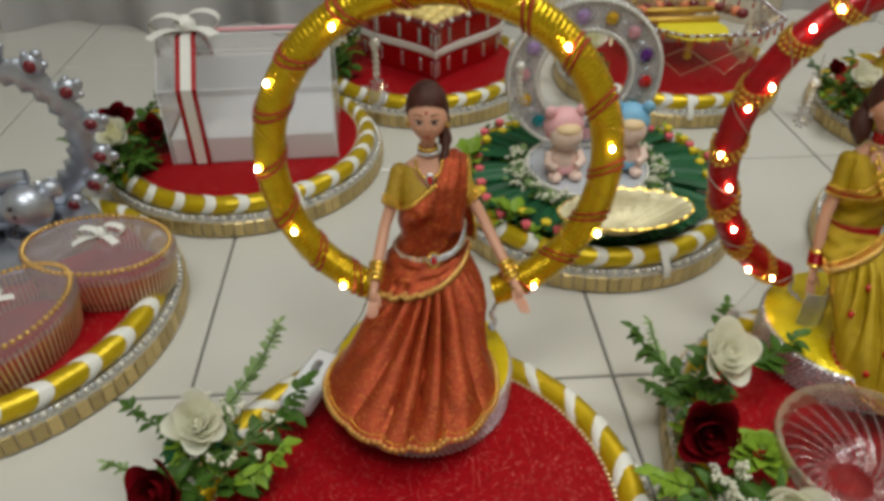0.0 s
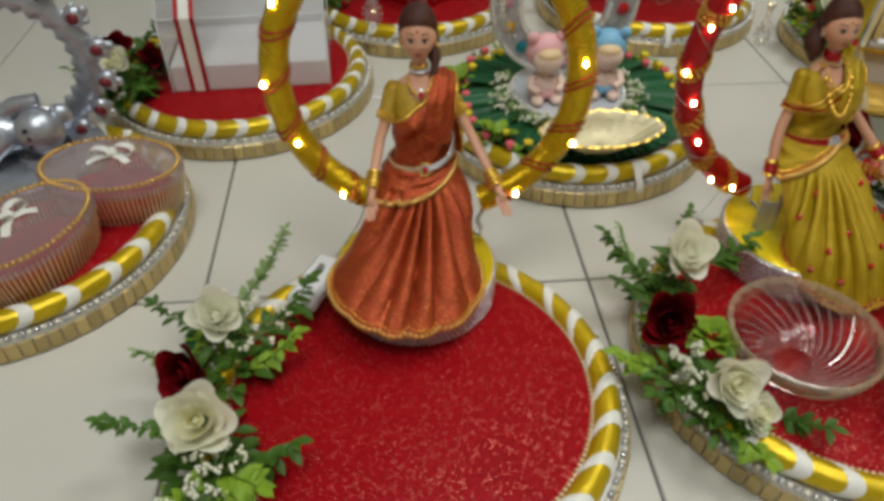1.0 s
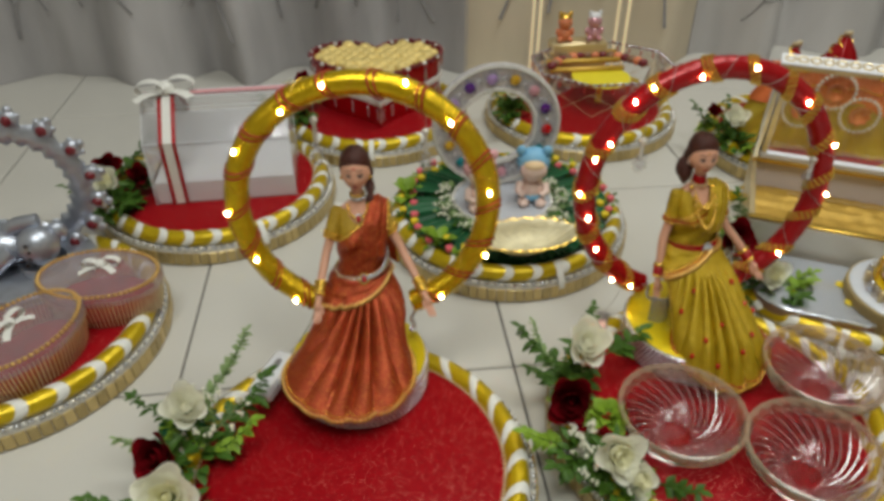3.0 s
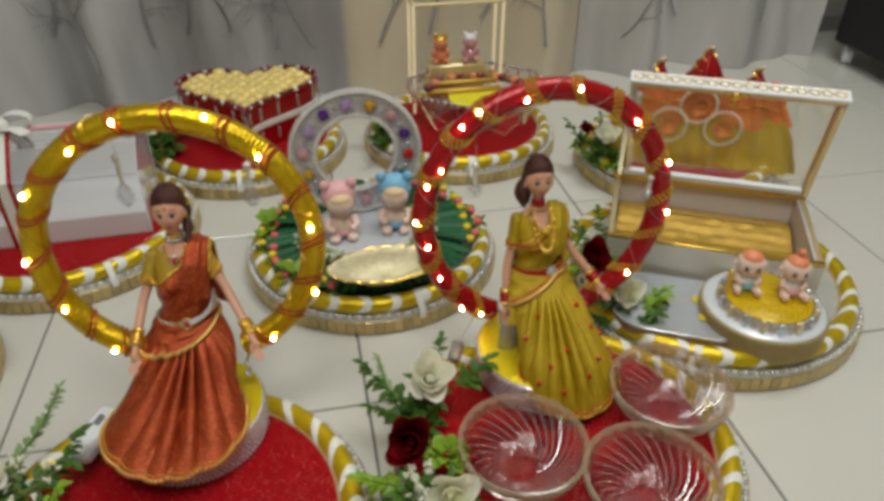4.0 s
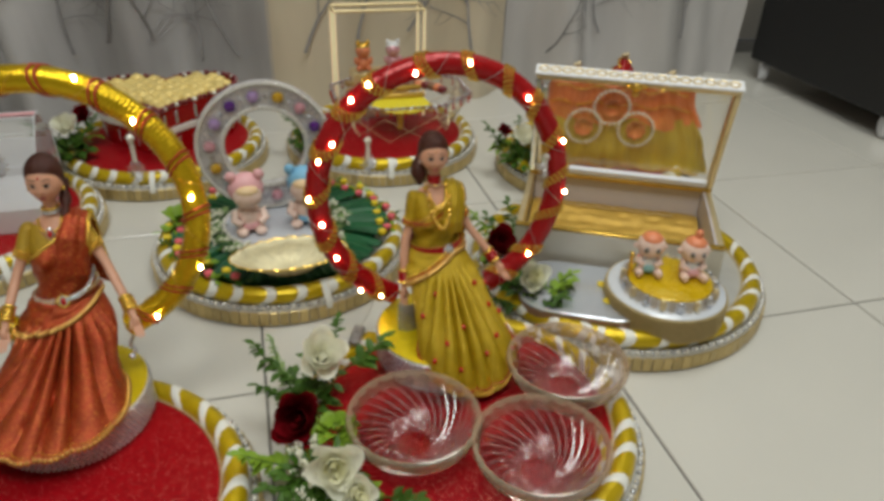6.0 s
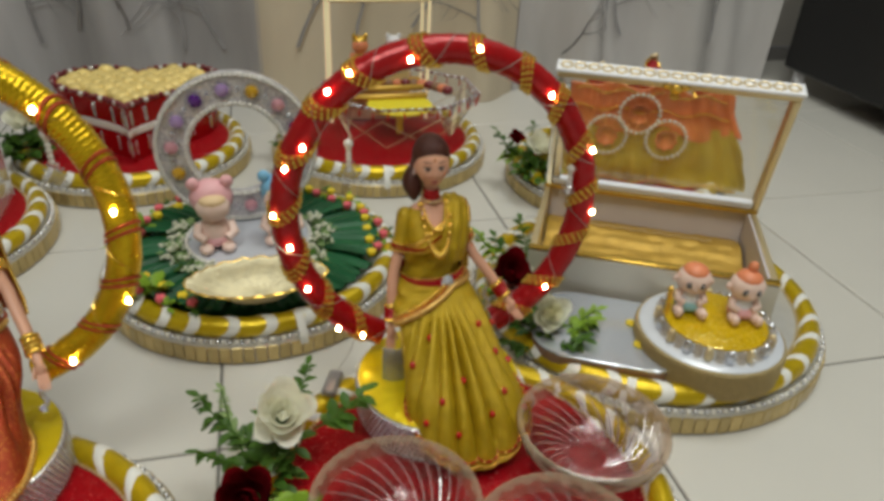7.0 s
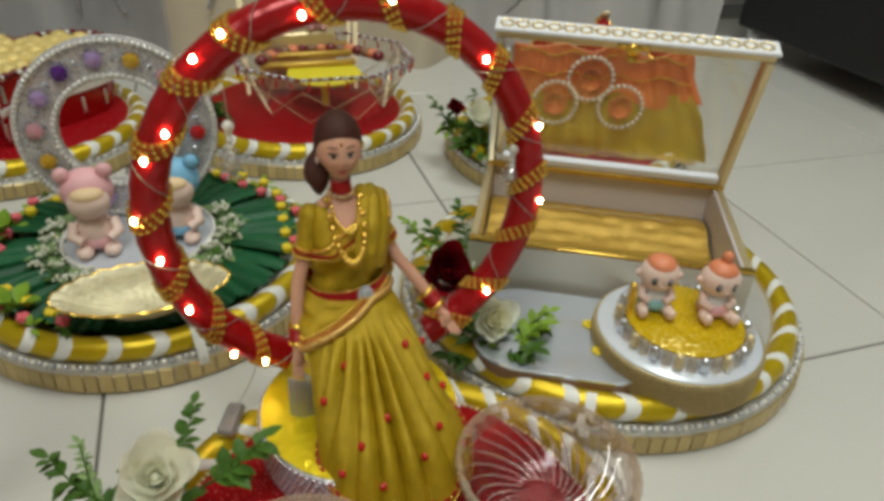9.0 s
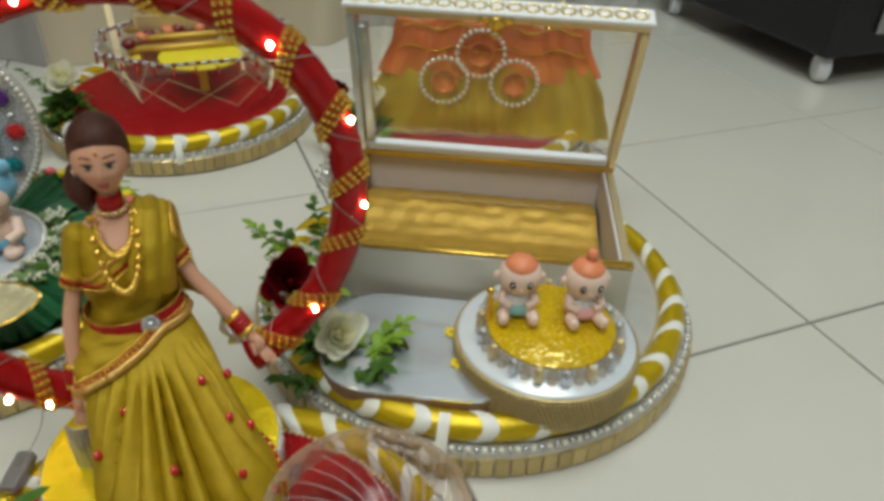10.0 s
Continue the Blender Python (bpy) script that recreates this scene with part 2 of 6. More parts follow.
ROSE_GEM = material("rose_gem", (0.66, 0.33, 0.38), 0.12, 0.2, coat=0.8)
TEAL_GEM = material("teal_gem", (0.01, 0.22, 0.26), 0.12, 0.2, coat=0.8)
ORANGE_SILK = material("orange_tissue", (0.68, 0.16, 0.035), 0.45, 0.15, 0.3, 30, 0.4, 500, sheen=0.3)
OLIVE_SILK = material("olive_gold_tissue", (0.48, 0.34, 0.015), 0.45, 0.15, 0.35, 30, 0.4, 500, sheen=0.3)
YELLOW_CARD = material("yellow_card", (0.8, 0.68, 0.03), 0.5, vary=0.08)
MUSTARD_BALL = material("pale_gold_foil", (0.80, 0.62, 0.22), 0.45, 0.15, 0.2, 150, 0.5, 300, spread=0.12)
DARK_RED = material("dark_red_enamel", (0.16, 0.006, 0.014), 0.3, vary=0.2, coat=0.3)


def cut_glass(name, tint, rough):
    """Solid clear glass that bends light."""
    m = bpy.data.materials.new(name)
    m.use_nodes = True
    b = m.node_tree.nodes["Principled BSDF"]
    b.inputs["Base Color"].default_value = (*tint, 1)
    b.inputs["Transmission Weight"].default_value = 1.0
    b.inputs["Roughness"].default_value, b.inputs["IOR"].default_value = rough, 1.45
    return m


# Slight pink tint stands in for red refracted from the tray.
GLASS_IN = cut_glass("cut_glass", (1.0, 0.95, 0.95), 0.03)
GLASS_OUT = cut_glass("beige_pressed_glass", (1.0, 0.96, 0.93), 0.10)
BASE_GREY = material("silver_grey_card", (0.58, 0.60, 0.65), 0.4, 0.2, 0.05, 60)
BULB = glowing("warm_bulb", (1.0, 0.74, 0.38), 80)
FRAME_GLOW = glowing("warm_lit_tube", (0.9, 0.74, 0.46), 0.38)


# ---- mesh tools ----
class Shape:
    """Collects vertices and faces, with a material slot for each face."""

    def __init__(self, *mats):
        self.v, self.f, self.m, self.mats = [], [], [], list(mats)

    def add(self, verts, faces, slot=0):
        n = len(self.v)
        self.v += [tuple(p) for p in verts]
        self.f += [tuple(i + n for i in f) for f in faces]
        self.m += [slot] * len(faces)

    def sheet(self, rows, slot=0, round_u=False, round_v=False):
        """Quads over rows of points. round_u joins each row's ends, round_v the first and last row."""
        nv, nu = len(rows), len(rows[0])
        fs = []
        for j in range(nv if round_v else nv - 1):
            for i in range(nu if round_u else nu - 1):
                a, b = j * nu + i, j * nu + (i + 1) % nu
                k = ((j + 1) % nv) * nu
                fs.append((a, b, k + (i + 1) % nu, k + i))
        self.add([p for r in rows for p in r], fs, slot)

    def lathe(self, profile, n=48, slot=0, at=(0, 0, 0), sx=1.0, sy=1.0, rot=0.0):
        rows = []
        for r, z in profile:
            ring = []
            for i in range(n):
                a = 2 * math.pi * i / n
                x, y = r * math.cos(a) * sx, r * math.sin(a) * sy
                c, s = math.cos(rot), math.sin(rot)
                ring.append((at[0] + x * c - y * s, at[1] + x * s + y * c, at[2] + z))
            rows.append(ring)
        self.sheet(rows, slot, round_u=True)

    def tube(self, path, radius, n=8, slot=0, closed=False, cap=True):
        pts = [Vector(p) for p in path]
        rad = radius if isinstance(radius, (list, tuple)) else [radius] * len(pts)
        rows, up = [], Vector((0.13, 0.21, 0.97))
        for i, p in enumerate(pts):
            a = pts[i - 1] if i or closed else p
            b = pts[(i + 1) % len(pts)] if i < len(pts) - 1 or closed else p
            d = (b - a).normalized()
            u = up - d * up.dot(d)
            if u.length < 1e-4:
                u = d.orthogonal()
            u.normalize()
            up = u
            w = d.cross(u)
            rows.append([p + (u * math.cos(2 * math.pi * k / n) + w * math.sin(2 * math.pi * k / n)) * rad[i] for k in range(n)])
        self.sheet(rows, slot, round_u=True, round_v=closed)
        if cap and not closed:
            self.add(rows[0], [tuple(range(n))], slot)
            self.add(rows[-1], [tuple(reversed(range(n)))], slot)

    def ball(self, c, r, n=10, k=6, slot=0):
        rx, ry, rz = r if isinstance(r, (list, tuple)) else (r, r, r)
        vs = [(c[0], c[1], c[2] - rz)]
        for j in range(1, k):
            b = -math.pi / 2 + math.pi * j / k
            vs += [(c[0] + rx * math.cos(b) * math.cos(2 * math.pi * i / n), c[1] + ry * math.cos(b) * math.sin(2 * math.pi * i / n), c[2] + rz * math.sin(b)) for i in range(n)]
        vs.append((c[0], c[1], c[2] + rz))
        fs = [(0, 1 + (i + 1) % n, 1 + i) for i in range(n)]
        for j in range(k - 2):
            for i in range(n):
                a, b = 1 + j * n + i, 1 + j * n + (i + 1) % n
                fs.append((a, b, b + n, a + n))
        last = len(vs) - 1
        fs += [(last, last - n + i, last - n + (i + 1) % n) for i in range(n)]
        self.add(vs, fs, slot)

    def box(self, c, s, slot=0, bevel=0.0008, rz=0.0):
        """A box with chamfered edges."""
        bm = bmesh.new()
        h = [x / 2 for x in s]
        b = min(bevel, min(h) * 0.6)
        for sx in (-1, 1):
            for sy in (-1, 1):
                for sz in (-1, 1):
                    for k in range(3):
                        q = [h[0] - b, h[1] - b, h[2] - b]
                        q[k] = h[k]
                        x, y = q[0] * sx, q[1] * sy
                        bm.verts.new((c[0] + x * math.cos(rz) - y * math.sin(rz), c[1] + x * math.sin(rz) + y * math.cos(rz), c[2] + q[2] * sz))
        bmesh.ops.convex_hull(bm, input=bm.verts)
        bm.verts.index_update()
        self.add([v.co[:] for v in bm.verts], [[v.index for v in f.verts] for f in bm.faces], slot)
        bm.free()

    def bend(self, fn):
        self.v = [tuple(fn(*p)) for p in self.v]
        return self

    def mesh(self, name, smooth=True, angle=40):
        me = bpy.data.meshes.new(name)
        me.from_pydata(self.v, [], self.f)
        for m in self.mats:
            me.materials.append(m)
        me.polygons.foreach_set("material_index", self.m)
        me.update()
        if smooth:
            me.polygons.foreach_set("use_smooth", [True] * len(self.f))
            me.set_sharp_from_angle(angle=radians(angle))
        return me


def part(name, shape, parent=None, label="", m=None, smooth=True, angle=40):
    """One mesh object, under a thing or part where one is given."""
    ob = new(name, shape.mesh(name, smooth, angle) if isinstance(shape, Shape) else shape)
    if parent:
        ob.parent = parent
    if m is not None:
        ob.matrix_basis = m
    if label:
        ob["label"] = label
    return ob


def thing(name, m, label, category, group="", kind=""):
    return_ob = new(name)
    return_ob.matrix_basis = m
    return tagged(return_ob, label, category, group, kind)


def turn(a):
    return Matrix.Rotation(a, 4, "Z")


def band(R, r, width, slant, slot=0, mat=None, ridges=0):
    """A ribbon band round a ring's tube (ring in the xy plane, band at angle 0), tilted along the tube by slant."""
    s = Shape(mat)
    rows = []
    for k in range(5):
        off = (k / 4 - 0.5) * width
        lift = r * (1.0 if k in (0, 4) else 1.06)
        ring = []
        for i in range(20):
            f = 2 * math.pi * i / 20
            a = (off + slant * math.cos(f - 0.8)) / R
            q = R + lift * math.cos(f)
            ring.append((q * math.cos(a), q * math.sin(a), lift * math.sin(f)))
        rows.append(ring)
    s.sheet(rows, 0, round_u=True)
    return s


# ---- room ----
floor = new("floor")
tagged(floor, "glossy beige porcelain floor tiles with thin dark joints", "floor", kind="structure")
slab = Shape(GROUT)
slab.box((0.6, -0.1, -0.03), (4.6, 4.2, 0.055), bevel=0)
part("grout_bed", slab, floor)
tile_shape = Shape(TILE)
tile_shape.box((0, 0, -0.004), (0.3972, 0.3972, 0.008), bevel=0.0012)
tile_mesh = tile_shape.mesh("tile", False)
for i in range(-4, 6):
    for j in range(-6, 4):
        x, y = 0.36 + 0.4 * (i + 0.5), 0.66 + 0.4 * (j + 0.5)
        if -1.6 < x < 2.8 and -2.1 < y < 2.0:
            part("tile", tile_mesh, floor, m=Matrix.Translation((x, y, 0)) @ turn(random.choice((0, 1, 2, 3)) * math.pi / 2))


def wall(name, c, s, mat=PLASTER):
    w = Shape(mat)
    w.box(c, s, bevel=0)
    return tagged(part(name, w, smooth=False), "plain painted plaster wall closing the room" if "wall" in name else "plain white painted ceiling", "wall" if "wall" in name else "ceiling", kind="structure")


wall("wall_north", (0.6, 2.06, 1.3), (4.6, 0.12, 2.6))
# South, west and east walls and ceiling are unseen, added to bounce lamp light.
wall("unseen_wall_south", (0.6, -2.26, 1.3), (4.6, 0.12, 2.6))
wall("unseen_wall_west", (-1.76, -0.1, 1.3), (0.12, 4.44, 2.6))
wall("unseen_wall_east", (2.96, -0.1, 1.3), (0.12, 4.44, 2.6))
wall("ceiling", (0.6, -0.1, 2.66), (4.6, 4.44, 0.12), CEILING)


def fold(x):
    return 1.665 + 0.055 * math.sin(x * 21 + 1.6 * math.sin(x * 6)) + 0.010 * math.sin(x * 47 + 2) + 0.015 * math.sin(x * 11)


def fold_at(x, z):
    return fold(x + 0.03 * math.sin(z * 3 + x * 4)) * 0.85 + 0.15 * 1.665 + 0.006 * math.sin(z * 9 + x * 20) - 0.03 * max(0, 0.5 - z)


def curtain(x0, x1, mat, label, seed, trees):
    c = thing("curtain", Matrix.Identity(4), label, "curtain", "curtains along the wall")
    n = int((x1 - x0) / 0.009)
    xs = [x0 + (x1 - x0) * i / n for i in range(n + 1)]
    zs = [0.0008 + 2.3 * (k / 22) ** 1.3 for k in range(23)]
    s = Shape(mat)
    front = [[(x, fold_at(x, z), z) for x in xs] for z in zs]
    back = [[(x, fold_at(x, z) + 0.003, z) for x in reversed(xs)] for z in zs]
    s.sheet([f + b for f, b in zip(front, back)], 0, round_u=True)
    part("cloth", s, c)
    rnd = random.Random(seed)
    for tx in trees:
        p = Shape(PRINT)

        def limb(x, z, a, length, w, depth):
            pts, q = [], (x, z)
            for k in range(7):
                pts.append(q)
                a += rnd.uniform(-0.18, 0.18)
                q = (q[0] + math.sin(a) * length / 6, max(0.02, q[1] + math.cos(a) * length / 6))
            rows = []
            for k, (px, pz) in enumerate(pts):
                h = w * (1 - 0.6 * k / 6)
                vert = abs(math.cos(a)) > 0.5
                rows.append([(px + (o * h if vert else 0), fold_at(px, pz) - 0.010, pz + (0 if vert else o * h)) for o in (-1, 0, 1)])
            p.sheet(rows)
            if depth:
                for k in (2, 3, 4, 5, 6):
                    limb(*pts[k], a + rnd.choice((-1, 1)) * rnd.uniform(0.5, 1.1), length * rnd.uniform(0.4, 0.6), w * 0.55, depth - 1)

        limb(tx, rnd.uniform(0.07, 0.16), rnd.uniform(-0.5, 0.5), rnd.uniform(0.16, 0.26), 0.0036, 2)
        part("printed_tree", p, c, "dark printed tree branches")
    rod_ring = Shape(GREY_METAL)
    rod_ring.tube([(x0, 1.665, 2.32), (x1, 1.665, 2.32)], 0.012)
    part("curtain_rod", rod_ring, c)


curtain(-0.62, 0.43, CURTAIN, "grey folded curtain with printed bare trees", 3, (-0.55, -0.48, -0.40, -0.28, -0.17, -0.08, 0.02, 0.10, 0.19, 0.28, 0.36))
curtain(0.425, 0.978, CURTAIN_BEIGE, "warm beige folded curtain with faint print", 5, (0.5, 0.62, 0.75, 0.88))
curtain(0.981, 1.64, CURTAIN_PALE, "pale grey curtain hanging to the floor", 8, (1.08, 1.25, 1.45))

cab = thing("black_cabinet", pose(1.665, 1.155, 0), "large black lacquered cabinet on small castors", "cabinet")
s = Shape(BLACK)
s.box((0.35, 0.24, 0.48), (0.70, 0.48, 0.86), bevel=0.006)
part("body", s, cab)
s = Shape(GREY_METAL)
s.box((0.34, -0.004, 0.30), (0.5, 0.008, 0.42), bevel=0.003)
part("front_panel", s, cab, "dull grey steel front panel")
for cx, cy in ((0.03, 0.03), (0.67, 0.03), (0.03, 0.45), (0.67, 0.45)):
    s = Shape(PLASTIC_WHITE)
    s.lathe([(0.0, -0.011), (0.021, -0.011), (0.025, -0.007), (0.025, 0.007), (0.021, 0.011), (0, 0.011)], 20)
    part("castor", s, cab, "white plastic castor wheel", pose(cx, cy, 0.025, 90, 0, 60))
    s = Shape(GREY_METAL)
    s.box((cx, cy, 0.05), (0.03, 0.035, 0.008))
    part("castor_plate", s, cab)


# ---- trays ----
def tray(x, y, R, label, spin=0.0, plain=False, tail=None, sheet=RED_GLITTER, sheet_label="red glitter covered top"):
    t = thing("round_tray", pose(x, y, 0), label, "tray", "decorated trays on the floor")
    s = Shape(SILVER_BOARD)
    s.lathe([(0.0, 0.0005), (R - 0.003, 0.0005), (R - 0.002, 0.002), (R - 0.002, 0.0215), (R - 0.004, 0.0240), (0.0, 0.0240)], 96)
    part("board", s, t)
    n = int(2 * math.pi * R / 0.0125)
    s = Shape(GOLD_TILE)
    s.box((0, 0, 0), (0.003, 0.0116, 0.0195), bevel=0.0012)
    me = s.mesh("gold_tile", False)
    for i in range(n):
        a = 2 * math.pi * i / n
        part("gold_tile", me, t, m=turn(a) @ pose(R - 0.0012, 0, 0.0120, 0, random.uniform(-3, 3), random.uniform(-4, 4)))
    s = Shape(SILVER, PEARL)
    n = int(2 * math.pi * R / 0.0064)
    for i in range(n):
        a = 2 * math.pi * i / n
        s.ball(((R - 0.0050) * math.cos(a), (R - 0.0050) * math.sin(a), 0.0266), (0.0029, 0.0029, 0.0032), 7, 5, i % 2)
    part("pearl_trim", s, t, "row of small silver pearls")
    Q, r = R - 0.021, 0.0115
    s = Shape(GOLD_RIBBON)
    rows = []
    for i in range(168):
        a = 2 * math.pi * i / 168
        w = r * (1 + 0.02 * math.sin(i * 2.4) + 0.015 * math.sin(i * 0.9))
        rows.append([((Q + w * math.cos(f)) * math.cos(a), (Q + w * math.cos(f)) * math.sin(a), 0.0345 + w * math.sin(f)) for f in [2 * math.pi * k / 14 for k in range(14)]])
    s.sheet(rows, 0, round_u=True, round_v=True)
    ring = part("ribbon_ring", s, t, "mustard satin ribbon wound round a rope ring")
    me = band(Q, r, 0.0122, 0.0125, mat=WHITE_RIBBON).mesh("ribbon_band")
    for i in range(27):
        part("ribbon_band", me, ring, m=Matrix.Translation((0, 0, 0.0345)) @ turn(spin + 2 * math.pi * i / 27 + random.uniform(-0.02, 0.02)))
    if not plain:
        s = Shape(sheet)
        s.lathe([(0.0, 0.0360), (R - 0.033, 0.0360), (R - 0.031, 0.0350), (R - 0.031, 0.0245)], 96)
        part("covered_top", s, t, sheet_label)
        s = Shape(PALE_GOLD)
        n = 190
        for i in range(n):
            a = 2 * math.pi * i / n
            s.ball(((R - 0.0335) * math.cos(a), (R - 0.0335) * math.sin(a), 0.0372), (0.002, 0.002, 0.0014), 5, 4)
        part("gold_cord", s, t, "thin gold cord edging")
    if tail is not None:
        s = Shape(WHITE_RIBBON)
        rows = [[(q, o, z) for o in (-0.0045, 0, 0.0045)] for q, z in ((R - 0.02, 0.0475), (R - 0.012, 0.0445), (R - 0.0075, 0.037), (R - 0.0010, 0.030), (R + 0.0012, 0.022), (R + 0.0012, 0.017))]
        s.sheet(rows)
        part("ribbon_tail", s, t, "white ribbon end folded over the rim", turn(tail))
    return t


D = -math.pi / 2
tray(0.166, 0.505, 0.184, "round tray with red glitter top and striped ribbon rim", 0.10)
tray(0.557, 0.537, 0.182, "round red glitter tray under three glass bowls", 0.05)
tray(-0.262, 0.774, 0.193, "round red glitter tray holding oval gold boxes", 0.0)
tray(-0.048, 1.097, 0.187, "round red glitter tray under a ribboned clear box", 0.12, tail=D + 0.5)
tray(0.402, 0.961, 0.184, "round tray covered with dark green leaves", 0.07, plain=True, tail=D + 0.25)
tray(0.212, 1.362, 0.186, "round red glitter tray under a heart box", 0.03, tail=D - 0.05)
tray(0.621, 1.338, 0.187, "round red glitter tray under a clear octagonal bowl", 0.15, tail=D - 0.1)
tray(0.992, 1.160, 0.182, "round red glitter tray under folded fabric", 0.02)
tray(0.848, 0.792, 0.208, "round tray with mirror sheet and gold box", 0.09, tail=D - 0.53, sheet=SILVER_BOARD, sheet_label="silver card covered top")


# ---- flowers ----
def petal(s, slot, w, h, cup, at, yaw, tilt, curl, wave=0.0):
    """A cupped petal that stands at the flower's centre, turned by yaw and opened by tilt."""
    rows = []
    for j in range(8):
        v = j / 7
        half = w * max(0, math.sin(math.pi * (0.12 + 0.76 * v))) ** 0.5
        row = []
        for i in range(7):
            u = i / 6 * 2 - 1
            x, y, z = half * u, -cup * (1 - u * u) * h * 0.5 * math.sin(math.pi * min(1, v + 0.15)), h * v
            z -= 0.2 * h * u * u * v
            z += wave * h * math.sin(3 * u + 5 * yaw) * v
            y -= curl * h * max(0, v - 0.6) ** 2 * 4
            y, z = y * math.cos(tilt) - z * math.sin(tilt), y * math.sin(tilt) + z * math.cos(tilt)
            row.append((at[0] + x * math.cos(yaw) - y * math.sin(yaw), at[1] + x * math.sin(yaw) + y * math.cos(yaw), at[2] + z))
        rows.append(row)
    s.sheet(rows, slot)


def cup_petal(s, slot, r, h, open_out, yaw, span, ruffle, rnd):
    """A broad petal wrapped round the flower's cup, its rim rounded, ruffled and rolled outwards."""
    ph, skew, tall = rnd.uniform(0, 6.28), rnd.uniform(-0.06, 0.06), rnd.uniform(0.92, 1.08)
    rows = []
    for j in range(10):
        v = j / 9
        row = []
        for i in range(13):
            u = i / 6 - 1
            q = v * (1 - 0.20 * abs(u) ** 3 + 0.035 * math.sin(4 * u + ph) * v)
            rho = r * (0.12 + 0.88 * math.sin(min(1, q * 1.2) * math.pi / 2) ** 0.9) + open_out * r * max(0, q - 0.5) ** 2 * 2.6
            rho *= 1 + ruffle * math.sin(3.2 * u + ph) * q + 0.07 * u + skew
            a = yaw + u * span * (0.30 + 0.70 * math.sin(math.pi * min(0.62, 0.12 + 0.55 * q)))
            z = h * tall * (q - open_out * max(0, q - 0.72) ** 2 * 3.2)
            row.append((rho * math.cos(a), rho * math.sin(a), z))
        rows.append(row)
    s.sheet(rows, slot)


def rose_shape(r, mat, inner, seed):
    """A half-open cloth rose: a furled heart inside broad, cupped, ruffled petals."""
    rnd = random.Random(seed)
    s = Shape(mat, inner, LEAF)
    turn0 = rnd.uniform(0, 6.28)
    for n, slot, q, h, open_out, span, ruffle in ((3, 1, 0.17, 1.04, 0.0, 1.6, 0.06), (3, 1, 0.34, 1.06, 0.05, 1.35, 0.10), (4, 0, 0.52, 1.02, 0.22, 1.10, 0.11), (4, 0, 0.64, 0.92, 0.36, 1.0, 0.16)):
        for k in range(n):
            cup_petal(s, slot, r * q, r * h, open_out, turn0 + 0.7 * n + k * 2 * math.pi / n + rnd.uniform(-0.25, 0.25), span, ruffle, rnd)
    s.ball((0, 0, r * 0.40), (r * 0.12, r * 0.12, r * 0.42), 10, 8, 1)
    s.ball((0, 0, 0), (r * 0.3, r * 0.3, r * 0.2), 8, 5, 2)
    for k in range(5):
        leaf(s, 2, (0, 0, -r * 0.04), (math.cos(k * 1.257), math.sin(k * 1.257), 0.1), (0, 0, 1), r * 0.9, r * 0.26, 0.4)
    return s


def leaf(s, slot, base, d, up, length, width, droop=0.3):
    d, up = Vector(d).normalized(), Vector(up)
    side = d.cross(up)
    if side.length < 1e-3:
        side = d.orthogonal()
    side.normalize()
    up = side.cross(d)
    b = Vector(base)
    rows = []
    for v, w in ((0, 0.08), (0.25, 0.75), (0.5, 1.0), (0.75, 0.7), (1, 0.04)):
        c = b + d * length * v - Vector((0, 0, 1)) * droop * length * v * v
        rows.append([c - side * width * w / 2 + up * width * 0.18 * w, c, c + side * width * w / 2 + up * width * 0.18 * w])
    s.sheet(rows, slot)


def sprig_shape(length, pairs, size, wide, mat, seed, bow=0.4):
    """A bent stem with pairs of leaves, growing along +x and rising."""
    rnd = random.Random(seed)
    s = Shape(mat, LEAF)
    pts = []
    for k in range(9):
        v = k / 8
        pts.append((length * v * math.cos(bow * v), 0.1 * length * math.sin(2.5 * v + seed), length * v * math.sin(bow * v + 0.25)))
    s.tube(pts, [0.0011 - 0.0006 * k / 8 for k in range(9)], 5, 1)
    for k in range(pairs):
        v = 0.15 + 0.85 * (k + rnd.uniform(0.2, 0.8)) / pairs
        p = Vector(pts[min(8, int(v * 8))]).lerp(Vector(pts[min(8, int(v * 8) + 1)]), v * 8 % 1)
        for sgn in (-1, 1):
            q = size * rnd.uniform(0.55, 1.25) * (1 - 0.35 * v)
            leaf(s, 0, p, (rnd.uniform(0.1, 1.0), sgn * rnd.uniform(0.4, 1), rnd.uniform(-0.4, 0.8)), (0, 0, 1), q, q * wide, 0.2)
    leaf(s, 0, pts[-1], (1, 0, 0.3), (0, 0, 1), size * 0.8, size * 0.8 * wide, 0.1)
    return s


def clump_shape(n, r, size, mat, seed, wide=0.5, flat=0.6):
    """A tuft of single leaves that point outwards."""
    rnd = random.Random(seed)
    s = Shape(mat, mat)
    for k in range(n):
        a, b = rnd.uniform(0, 6.283), rnd.uniform(0.0, 1.1)
        d = (math.cos(a) * math.cos(b), math.sin(a) * math.cos(b), math.sin(b))
        p = [c * r * rnd.uniform(0.2, 0.8) for c in d]
        p[2] *= flat
        leaf(s, 0, p, d, (0, 0, 1), size * rnd.uniform(0.7, 1.2), size * wide * rnd.uniform(0.8, 1.1), 0.3)
    return s


